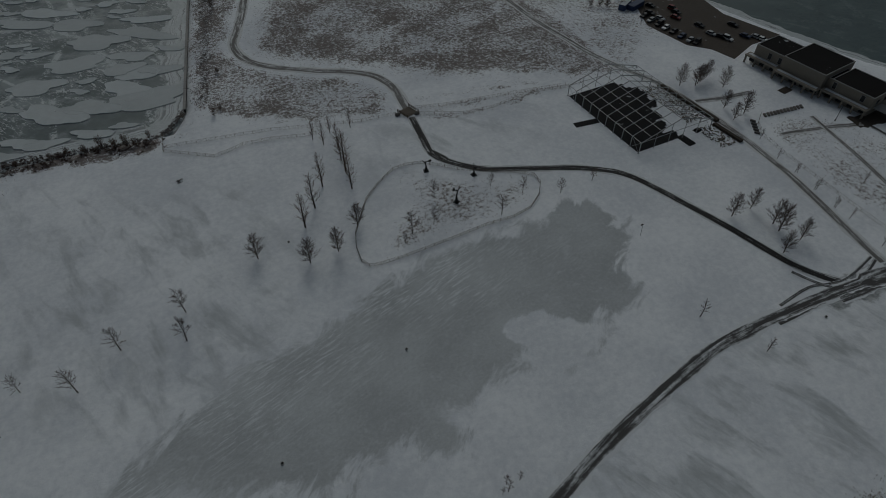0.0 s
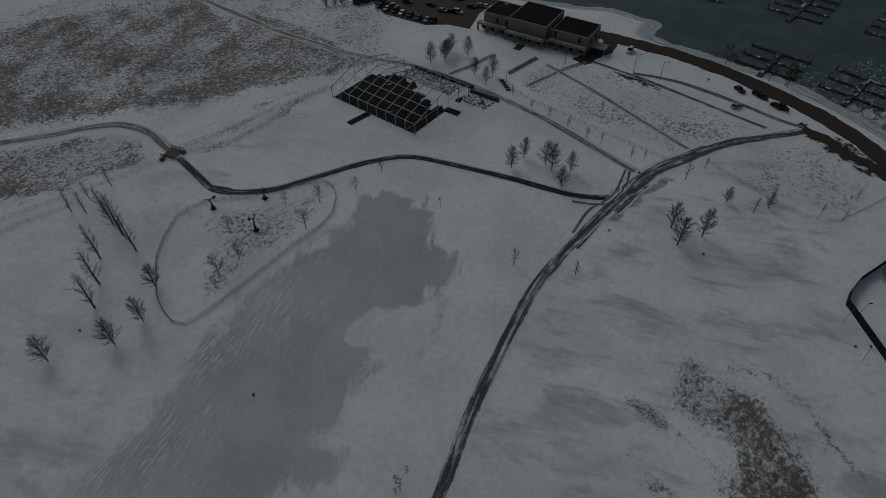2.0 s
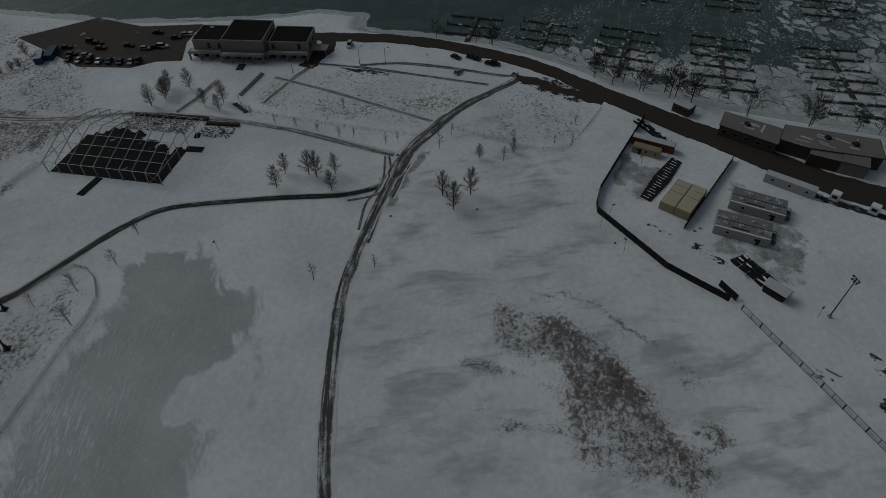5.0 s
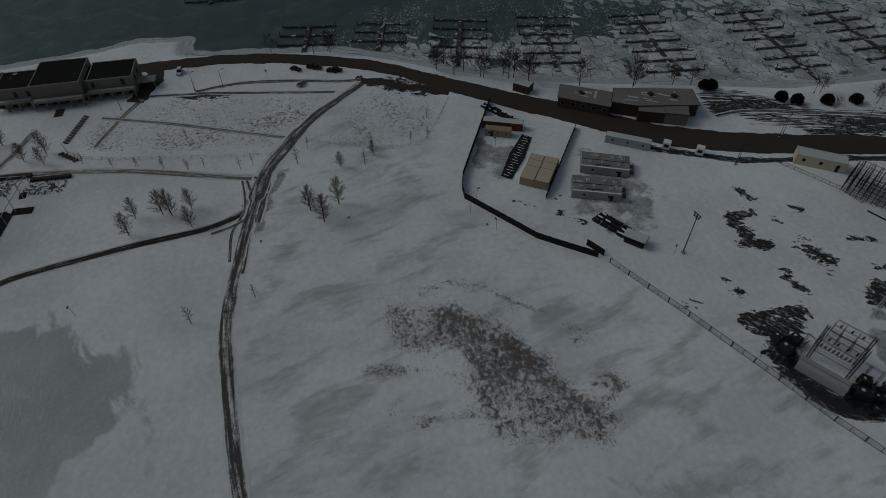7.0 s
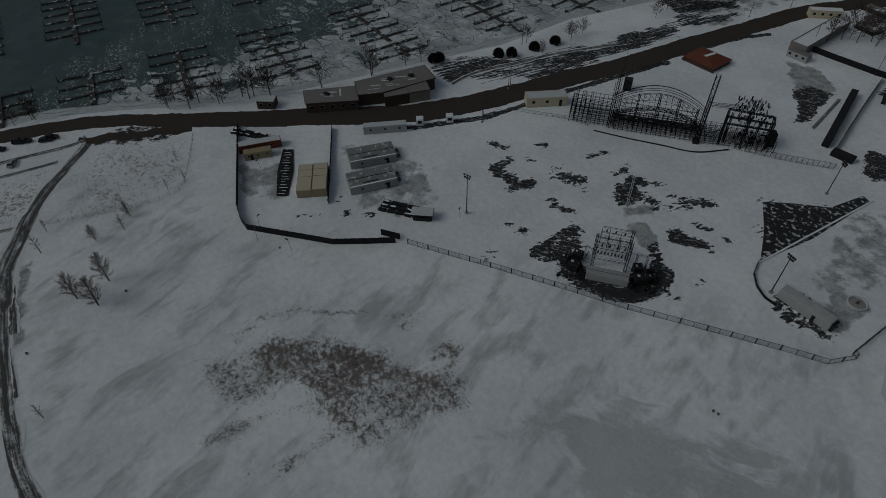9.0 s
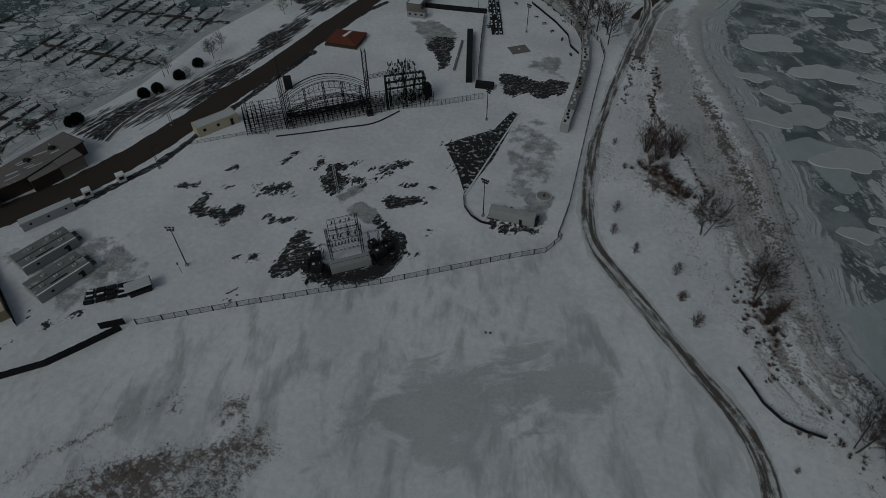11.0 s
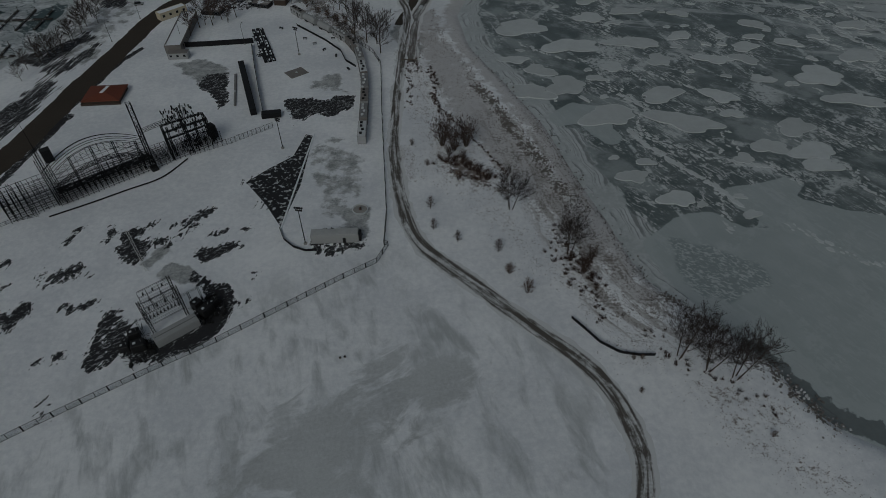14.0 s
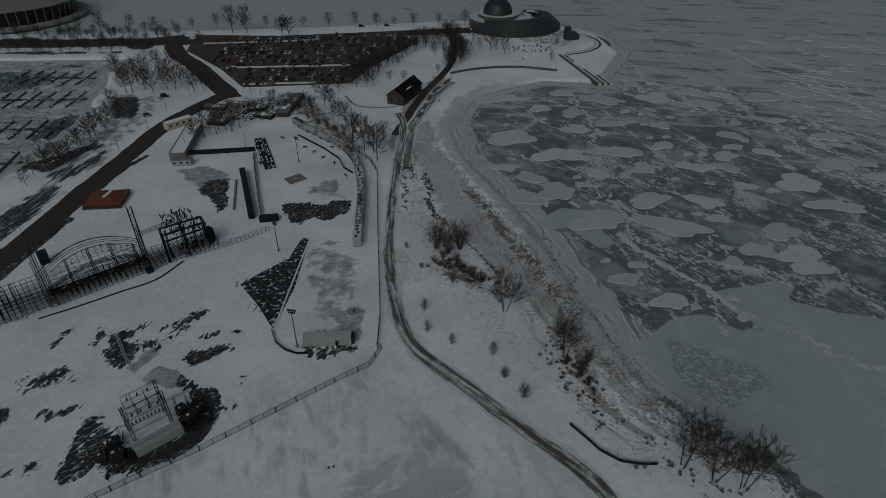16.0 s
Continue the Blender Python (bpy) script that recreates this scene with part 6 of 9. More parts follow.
def dock(ax, ay, bx, by, gap=8.5, sides=(1, -1)):
    """A floating walkway from the shore at a, with finger piers to both sides."""
    _, _, n, t = edge(ax, ay, bx, by)
    ob = thing("boat_dock", "floating timber boat dock under patchy snow", "dock", ax, ay, WATER_Z, t, "boat docks")
    part("walkway", Geo().box(n / 2, 0, 0.35, n, 1.9, 0.3, cut=0.05), "dock", ob)
    for k in range(int((n - 4) / gap) + 1):
        for s in sides:
            f = part("finger", FINGER[0], None, ob)
            f.matrix_basis = pose(n - 1 - gap * k, 0.9 * s, 0, 0, 0, 0 if s > 0 else 180)
            if (k * 3 + s) % 4:
                part("snow_cover", FINGER[1], None, f)
            part("mooring_post", FINGER[2], None, f)
    return ob


for a in ((-236, -38, -264, -37), (-238, -7, -264, -4), (-222, 25, -264, 31), (-214, 64.5, -264, 68), (-206, 111.5, -262, 110.6), (-198, 164.5, -260, 159.6),
          (-194, 207, -256, 199), (-190, 246, -256, 236), (-192, 285, -256, 279), (-200, 326, -258, 324), (-212, 362, -262, 364), (-292, -86, -330, -88), (-294, -44, -346, -42), (-294, -4, -348, 0), (-291, 37, -349, 40), (-291, 77.4, -347, 81),
          (-289, 120, -346, 122), (-288, 165, -346, 163), (-287, 206, -346, 202), (-287, 246, -346, 241), (-288, 285, -346, 284), (-290, 326, -346, 327)):
    dock(*a)

# low brick harbour office across the road
def office():
    x0, y0 = -180.0, 82.0
    ob = thing("harbour_office", "low brown brick harbour office with stained gravel roofs", "building", x0, y0)
    wings = (((-186.9, 58.1, -178.8, 74.9, -188.0, 79.2, -195.6, 61.0), 3.8, "brown"), ((-181.0, 76.3, -177.6, 84.5, -176.0, 105.9, -186.6, 107.2, -189.9, 79.6), 4.5, "brown"),
             ((-175.0, 84.0, -172.6, 92.8, -178.9, 94.6, -180.4, 86.0), 4.0, "brown"), ((-172.5, 92.9, -170.4, 100.4, -176.4, 102.2, -178.7, 94.7), 4.2, "limestone"))
    for flat, h, skin in wings:
        pts = [(p - x0, q - y0) for p, q in pairs(*flat)]
        cx, cy = sum(p for p, q in pts) / len(pts), sum(q for p, q in pts) / len(pts)
        wall = part("wall", Geo().prism(pts, -0.2, h), skin, ob)
        grow = lambda k: [(cx + (p - cx) * k, cy + (q - cy) * k) for p, q in pts]
        part("roof_edge", Geo().prism(grow(1.04), h, h + 0.25), "brown", wall, "dark roof edge")
        part("roof", Geo().prism(grow(1.02), h + 0.25, h + 0.32), "roof_grey", wall, "stained grey gravel roof")
    rnd = random.Random(4)
    for k in range(15):
        a, u = rnd.choice(((-187.5, 68.0), (-182.5, 95.0), (-183.0, 86.0))), rnd.uniform(1.0, 3.0)
        part("snow_line", Geo().box(a[0] - x0 + rnd.uniform(-3, 3), a[1] - y0 + rnd.uniform(-5, 5), 4.12 if a[0] < -185 else 4.83, u * 1.8, rnd.uniform(0.25, 0.7), 0.08, rnd.choice((62, 66, 72, 150, 156)), 0.03), "old_snow", ob, "streak of snow")
    for p, q in ((-182.0, 99.0), (-184.0, 91.0)):
        part("roof_unit", Geo().box(p - x0, q - y0, 4.8, 1.8, 1.5, 0.9, 25, 0.1), "iron", ob)
    part("roof_unit", Geo().box(-188.5 - x0, 67.0 - y0, 4.1, 2.2, 1.4, 0.7, 25, 0.1), "iron", ob)
    for k in range(5):
        f = (k + 0.5) / 5
        windows(ob, [(-186.9 + 8.1 * f - x0, 58.1 + 16.8 * f - y0, 2.1, 64.3)], 1.5, 1.1, label="dark office window")
    windows(ob, [(-174.0 - x0, 88.0 - y0, 2.2, 74.5)], 1.3, 1.1, label="dark office window")


office()
box_house("kiosk", "small dark timber kiosk with a snowy roof", "kiosk", -199.4, 47.7, 55, 6.5, 4.5, 3.2, "brown", "old_snow", 0.0, 2, (1.0, 1.0))
box_house("ticket_booth", "long low white booth beside the road", "booth", -161.6, 76.6, edge(-163.2, 73.2, -157.6, 85.1)[3], 15.0, 3.0, 2.9, "trailer", "old_snow", 0.0, 3, (0.7, 0.6))
box_house("gatehouse", "small white gatehouse on a snowy kerb", "gatehouse", -158.5, 88.9, 60, 2.6, 2.4, 2.7, "white", "snow", 0.0, 1, (1.4, 1.0))
box_house("gatehouse", "small white gatehouse on a snowy kerb", "gatehouse", -154.4, 98.8, 60, 2.6, 2.4, 2.7, "white", "snow", 0.0, 1, (1.4, 1.0))
box_house("shed", "cream shed with a snow-dusted flat roof", "shed", -145.2, 135.0, edge(-147.9, 127.9, -140.6, 142.0)[3], 15.0, 5.0, 3.6, "cream", "old_snow", 0.2, 3, (1.0, 1.0), door_at=5.0)
for x, y, h in zip(*[iter((-212.1, -66.2, 7.0, -161.0, 129.7, 9.0, -147.4, 108.0, 8.0, -162.6, 160.5, 9.0, -187.2, 156.4, 8.0, -162.3, 131.6, 9.0, -147.5, 108.6, 8.0, -90.8, 255.3, 9.0, -148.1, 307.9, 9.0, -147.9, 282.7, 8.5,
                      -151.6, 258.1, 9.0, -119.9, 258.3, 9.0, -108.9, 331.6, 8.0, -103.4, 331.6, 8.0, -237.5, -27.7, 7.0, -210.8, -76.6, 7.0, -199.4, -100.6, 6.0, 4.5, 406.2, 9.0, -187.6, -191.1, 9.0, -142.9, 329.5, 8.0))] * 3):
    street_lamp(x, y, h, (x * 13) % 180)
plant("spread", "spreading bare tree between road and harbour", "harbour trees", -218.7, 15.8, 8.0, -213.6, 22.8, 8.6, -210.9, 33.0, 8.0, -208.2, 43.7, 10.3, -206.2, 51.2, 11.5, -200.6, 69.9, 10.3, -198.3, 90.2, 11.5, -198.1, 105.7, 6.9, -197.5, 112.6, 6.9,
      -239.1, -51.0, 6.9, -236.0, -33.4, 6.3, -236.3, -26.4, 6.9, -238.0, -27.1, 8.0, -217.5, 16.2, 9.2, -210.5, 34.2, 9.2, -209.2, 45.8, 10.3, -204.9, 50.9, 9.8, -198.9, 91.1, 8.0, -179.6, 183.3, 6.9, -178.2, 175.7, 7.5, -175.8, 158.3, 4.6, -187.0, 158.6, 6.9, -181.3, 177.3, 5.8,
      -223.3, 19.5, 9.2, -216.2, 26.9, 8.0, -211.3, 42.0, 10.3, -174.2, 240.7, 6.9, -174.1, 222.3, 6.9, -169.2, 248.4, 6.9)
plant("shrub", "low dark bush along the verge", "verge bushes", -218.6, -21.2, 2.0, -213.5, -13.4, 2.0, -222.3, -51.4, 1.5, -202.9, 1.3, 2.0, -204.6, -4.0, 1.8, -207.0, -9.5, 1.8, -180.2, 39.5, 1.6, -185.1, 35.1, 1.6)


def juniper(x, y, s):
    rnd = random.Random(int(x * 10))
    ob = thing("juniper", "dense dark evergreen bush capped with a little snow", "bush", x, y, 0, 0, "evergreens")
    part("stem", Geo().tube((0, 0, -0.1), (0, 0, s * 0.7), 0.14, 0.06, 6), "bark", ob)
    g = Geo()
    for k in range(560):
        a, h = rnd.uniform(0, 6.2832), rnd.random()
        r = s * 0.72 * math.sqrt(max(0.02, math.sin(math.pi * min(1, 0.25 + 0.72 * h)))) * rnd.random() ** 0.5 * 1.05
        p = Vector((r * math.cos(a), r * math.sin(a), s * 1.15 * h + 0.1))
        d = Vector((math.cos(a), math.sin(a), rnd.uniform(0.1, 1.2))).normalized() * s * 0.24
        q = Vector((-math.sin(a), math.cos(a), rnd.uniform(-0.4, 0.4))) * s * 0.10
        g.add([tuple(p - q), tuple(p + q), tuple(p + d)], [(0, 1, 2)]).add([tuple(p - q.cross(d).normalized() * s * 0.1), tuple(p + q.cross(d).normalized() * s * 0.1), tuple(p + d)], [(0, 1, 2)])
    part("foliage", g, "needle", ob)


for x, y in pairs(-181.1, 146.2, -180.0, 157.3, -179.4, 167.9, -194.2, 116.5, -183.5, 141.3, -193.9, 119.0):
    juniper(x, y, 2.8)


# ---- the fenced yard ----
screen_fence("tall black cloth-covered fence round the yard", pairs(-192.4, 34.0, -168.3, 25.7, -149.3, 19.2, -143.3, 18.3, -138.8, 18.6, -128.3, 28.8, -119.6, 37.2, -115.4, 44.1, -110.6, 52.4), 2.3)
screen_fence("black cloth-covered fence between the parked units", pairs(-173.0, 61.5, -151.9, 51.1, -136.4, 43.3), 1.9)
gate = thing("gate_leaf", "black cloth-covered gate leaf standing open", "gate", -110.6, 52.4)
part("leaf", Geo().box(-2.8, 0.0, 0.05, 6.0, 0.1, 2.3, 38), "cloth", gate)
part("gate_frame", Geo().tube((0, 0, 0), (0, 0, 2.5), 0.08, 0.08, 6), "iron", gate)
wire_fence("long chain-link fence with thick end posts", pairs(-108.3, 55.2, -90.7, 68.0, -71.1, 81.6, -57.4, 90.6, -42.0, 102.3, -28.6, 112.4, -20.0, 118.4, -17.3, 125.3, -18.5, 125.9, -18.8, 139.5, -22.3, 172.7,
           -25.1, 199.6, -27.2, 222.6, -28.4, 235.6, -32.7, 246.7, -41.9, 258.7), 3.0, 1.9, 0.09, 0.15, 18, "fence", "iron")
box_house("container", "rust-red shipping container with snow on top", "container", -175.6, 36.2, edge(-177.1, 30.4, -173.8, 42.6)[3], 14.0, 3.2, 2.9, "red", "old_snow", 0.0, 2, (0.8, 0.8))
box_house("site_office", "small tan site office in front of the container", "cabin", -171.4, 33.9, edge(-171.6, 29.6, -169.3, 37.8)[3], 9.0, 3.0, 2.6, "tan", "tan", 0.0, 3, (0.6, 0.6), door_at=-2.0)
for k, s in enumerate((-1, 1)):
    x, y, n, t = edge(-144.7, 36.7, -138.9, 44.2)
    a = radians(edge(-138.9, 44.2, -152.1, 50.8)[3])
    cx, cy = x + math.cos(a) * 7.0, y + math.sin(a) * 7.0
    ob = box_house("storage_unit", "tan ribbed storage unit with a flat lid", "container", cx + math.cos(a - 1.5708) * 2.35 * s, cy + math.sin(a - 1.5708) * 2.35 * s, math.degrees(a), 13.5, 4.5, 2.8 + 0.2 * k, "tan", "cream", 0.0,
                   group="storage units", base="wood")
    for r in range(14):
        part("rib", Geo().box(-6.4 + r * 0.98, -2.29, 0.2, 0.12, 0.1, 2.5).box(-6.4 + r * 0.98, 2.29, 0.2, 0.12, 0.1, 2.5), "tan", ob)
    part("lid_seam", Geo().box(0, 0, 2.9 + 0.2 * k, 0.12, 4.0, 0.05).box(3.5, 0, 2.9 + 0.2 * k, 0.08, 4.0, 0.05), "wood", ob)
def trailer_unit(ax, ay, bx, by):
    """A double-wide grey office trailer with vents on its roof and landings at its end."""
    x, y, n, t = edge(ax, ay, bx, by)
    c, s = math.cos(radians(t)), math.sin(radians(t))
    ob = box_house("office_trailer", "grey double-wide office trailer with white roof vents", "trailer", x - s * 4.0, y + c * 4.0, t, n, 7.8, 2.9, "trailer", "membrane", 0.0, 2, (0.7, 0.6), "office trailers", door_at=n * 0.3,
                   base="iron", roof_label="grey membrane roof")
    for u, v in ((-0.32, -1.6), (-0.05, -1.2), (0.28, -1.7), (-0.18, 1.7), (0.15, 1.9), (0.36, 1.4)):
        w = part("roof_unit", Geo().box(u * n, v, 2.96, 1.0, 0.8, 0.55, cut=0.07), "white", ob, "white roof vent")
        part("grille", Geo().box(u * n, v, 3.5, 0.6, 0.5, 0.05), "steel", w)
    part("seam", Geo().box(0, 0, 2.97, n - 0.4, 0.25, 0.07), "iron", ob, "dark roof seam")
    part("duct", Geo().box(-0.05 * n, -2.6, 2.97, n * 0.32, 0.35, 0.14), "iron", ob)
    part("snow_ledge", Geo().box(0, -3.6, 2.97, n - 0.3, 0.45, 0.06), "snow", ob, "line of snow")
    land_ = part("landing", Geo().box(n / 2 + 0.8, -1.5, 0.5, 1.5, 1.8, 0.12).box(n / 2 + 0.8, 1.5, 0.5, 1.5, 1.8, 0.12), "wood", ob)
    for v in (-2.3, -0.7, 0.7, 2.3):
        part("rail", Geo().tube((n / 2 + 0.1, v, 1.5), (n / 2 + 1.5, v, 1.5), 0.05, 0.05, 4).tube((n / 2 + 1.5, v, 0), (n / 2 + 1.5, v, 1.5), 0.05, 0.05, 4), "iron", land_)


trailer_unit(-147.9, 56.7, -143.8, 71.5)
trailer_unit(-136.1, 51.0, -132.6, 65.6)
for r in range(17):
    ax, ay, bx, by = -168.8, 43.3, -148.2, 33.2
    k = r / 16
    ob = tagged(new("staging_deck", Geo().box(0, 0, 0.02, 5.2 - abs(r - 8) * 0.2, 1.30, 0.35, 0, 0.05).mesh("staging_deck", M["iron"])), "low stack of dark boards dusted with snow", "stack", "board stacks")
    ob.matrix_basis = pose(ax + (bx - ax) * k, ay + (by - ay) * k, 0, 0, 0, edge(ax, ay, bx, by)[3] + 78 + r % 3 * 4)
    part("snow_line", Geo().box(0.2 * (r % 4) - 0.3, 0.2, 0.36, 1.2 + 0.7 * (r % 3), 0.22, 0.05), "snow", ob, "line of snow")


def pallets(x, y, turn, n, m, seed):
    rnd = random.Random(seed)
    for i in range(n):
        for j in range(m):
            ob = tagged(new("pallet_stack"), "dark stacked staging boards with snow between", "stack", "staging stacks")
            ob.matrix_basis = pose(x, y, 0, 0, 0, turn) @ pose((i - n / 2) * 2.7, (j - m / 2) * 1.8, 0, 0, 0, rnd.uniform(-6, 6))
            for k in range(3):
                part("board", Geo().box(rnd.uniform(-0.2, 0.2), rnd.uniform(-0.1, 0.1), 0.02 + 0.2 * k, 2.3, 1.3, 0.17), "iron", ob)
            if rnd.random() < 0.55:
                part("snow_cap", Geo().box(0, 0.2, 0.6, 1.7, 0.6, 0.06, rnd.uniform(-15, 15), 0.02), "snow", ob, "cap of snow")


pallets(-121.6, 62.4, 40, 5, 3, 3)
pallets(-184.1, 37.9, 40, 6, 2, 5)
pallets(-83.6, 255.5, 112, 13, 3, 8)
kiosk_x, kiosk_y = -115.5, 64.4
kiosk = thing("bar_kiosk", "round-cornered black bar kiosk with a white roof", "kiosk", kiosk_x, kiosk_y, 0, 52)
part("counter", Geo().box(0, 0, 0, 5.6, 3.0, 1.15, cut=0.3), "iron", kiosk)
part("roof", Geo().box(0, 0, 2.5, 6.6, 3.8, 0.3, cut=0.2), "old_snow", kiosk, "white snow-covered roof")
for u, v in ((-2.6, -1.3), (2.6, -1.3), (-2.6, 1.3), (2.6, 1.3)):
    part("post", Geo().tube((u, v, 1.0), (u, v, 2.5), 0.08, 0.08, 6), "iron", kiosk)
part("fascia", Geo().box(0, -1.92, 2.2, 6.4, 0.1, 0.4).box(3.28, 0, 2.2, 0.1, 3.7, 0.4), "cloth", kiosk)
flood_mast(-110.2, 76.5, 14.5, 20, 3)
flood_mast(-41.4, 126.1, 13.5, 170, 4)
flood_mast(-57.7, 174.5, 12.0, 150, 4)
flood_mast(-64.7, 245.4, 12.0, 150, 4)
for x, y in pairs(-137.5, 21.9, -132.3, 19.5, -123.4, 26.2, -163.5, 32.0, -109.4, 73.6, -102.3, -84.7):
    ob = thing("signal_post", "thin leaning post with a small lamp", "post", x, y, 0, (x * 7) % 360, "thin posts")
    part("pole", Geo().tube((0, 0, -0.2), (0.5, 0, 4.6), 0.07, 0.05, 6), "steel", ob)
    part("lamp_head", Geo().box(0.8, 0, 4.5, 0.9, 0.35, 0.18, cut=0.05), "iron", ob)


# ---- power yard: container, steel gantry, generators ----
def gantry():
    ax, ay, bx, by = -72.1, 89.6, -63.8, 96.9
    x, y, n, t = edge(ax, ay, bx, by)
    ob = box_house("switchgear_container", "pale grey switchgear container in front of the gantry", "container", x, y, t, n, 3.0, 2.5, "trailer", "trailer", 0.0, 0, base="iron")
    part("roof_seam", Geo().box(0, 0, 2.57, n - 0.5, 0.1, 0.05), "iron", ob)
    c, s = math.cos(radians(t)), math.sin(radians(t))
    ob = thing("steel_gantry", "tall galvanised steel gantry with insulators", "gantry", x - s * 4.0, y + c * 4.0, 0, t)
    for u, h in ((-4.4, 7.8), (4.4, 11.2)):
        for v in (0, 4.5):
            part("tower", lattice(Geo(), (u, v, 0), (u, v, h), 0.6, 0.9, 0.07), "iron", ob)
    for k, z in enumerate((3.2, 4.1, 5.1, 6.0, 7.0, 7.8, 9.0, 10.0, 10.9)):
        for v in (0, 4.5):
            u0 = -4.4 if z < 8 else (-3.6, 0.2)[k % 2]
            part("beam", Geo().tube((u0, v, z), (4.4, v, z), 0.08, 0.08, 4).tube((u0, v, z - 0.35), (4.4, v, z - 0.35), 0.05, 0.05, 4), ("iron", "frame")[k % 2], ob)
    for u in (-3.6, -1.5, 1.5):
        part("riser", Geo().tube((u, 4.5, 3.0), (u, 4.5, 10.2), 0.08, 0.08, 4), "iron", ob)
    for u in (-4.4, -1.5, 1.5, 4.4):
        part("cross_beam", lattice(Geo(), (u, 0, 7.6), (u, 4.5, 7.6), 0.35, 0.8, 0.05), "iron", ob)
    for z, v, n_, step in ((5.2, 0.2, 9, 0.9), (7.9, 0.0, 4, 2.0), (9.1, 4.5, 3, 2.4)):
        for k in range(n_):
            u = (k - (n_ - 1) / 2) * step
            part("insulator", Geo().tube((u, v, z), (u + 0.1, v, z + 0.9), 0.26, 0.14, 6), "rubber", ob)
    part("side_frame", lattice(lattice(lattice(Geo(), (-6.8, 1, 0), (-6.8, 1, 6), 0.4, 0.8, 0.04), (-6.8, 1, 6), (-4.4, 0, 6), 0.3, 0.7), (6.8, 2, 0), (6.8, 2, 5.5), 0.4, 0.8, 0.04), "truss", ob)
    part("side_deck", lattice(lattice(Geo(), (4.6, 2, 5.4), (9.5, 2, 5.4), 0.4, 0.8, 0.04), (9.5, 2, 0), (9.5, 2, 5.4), 0.4, 0.8, 0.04), "steel", ob)
    for u, v, w, d, h in ((-9.0, 0.5, 3.2, 2.4, 2.4), (-11.8, 2.5, 2.4, 2.0, 1.9), (-8.5, 4.5, 2.6, 2.2, 2.6), (8.5, 0.2, 3.4, 2.4, 2.5), (11.2, 1.8, 2.2, 1.8, 1.7), (7.6, 4.0, 2.4, 2.4, 2.2)):
        m = pose(x, y, 0, 0, 0, t) @ pose(u, v + 1.0, 0)
        gen = thing("generator", "dark skid-mounted generator with snow on top", "generator", m.translation.x, m.translation.y, 0, t + u * 2, "generators")
        part("housing", Geo().box(0, 0, 0.25, w, d, h, cut=0.12), "iron", gen)
        part("skid", Geo().box(0, d * 0.35, 0, w + 0.3, 0.2, 0.25).box(0, -d * 0.35, 0, w + 0.3, 0.2, 0.25), "rubber", gen)
        part("exhaust", Geo().tube((w * 0.3, 0, h), (w * 0.3, 0, h + 0.9), 0.09, 0.09, 6), "steel", gen)
        part("snow_cap", Geo().box(-w * 0.2, 0, h + 0.25, w * 0.22, d * 0.3, 0.05, 5, 0.02), "old_snow", gen, "cap of snow")
    rnd = random.Random(9)
    junk = thing("cable_tangle", "tangle of black cables and small boxes", "cables", x, y, 0, t, kind="stuff")
    g = Geo()
    for k in range(170):
        u, v = rnd.choice((-1, 1)) * rnd.uniform(6.2, 13.0), rnd.uniform(-2.5, 7.0)
        a = rnd.uniform(0, 6.28)
        if k % 3:
            g.tube((u, v, 0.1), (u + 1.6 * math.cos(a), v + 1.6 * math.sin(a), rnd.uniform(0.1, 1.3)), 0.06, 0.06, 4)
        else:
            g.box(u, v, 0, rnd.uniform(0.3, 1.1), rnd.uniform(0.3, 0.8), rnd.uniform(0.2, 1.2), rnd.uniform(0, 90), 0.04)
    part("cables", g, "rubber", junk)


gantry()
lying = thing("truss_section", "pale lattice truss section lying on the ground", "truss", -95.9, 131.5)
ax, ay, bx, by = -95.9, 131.5, -83.6, 114.9
part("chord", lattice(Geo(), (0, 0, 0.35), (bx - ax, by - ay, 0.35), 0.6, 0.8, 0.06), "white", lying)


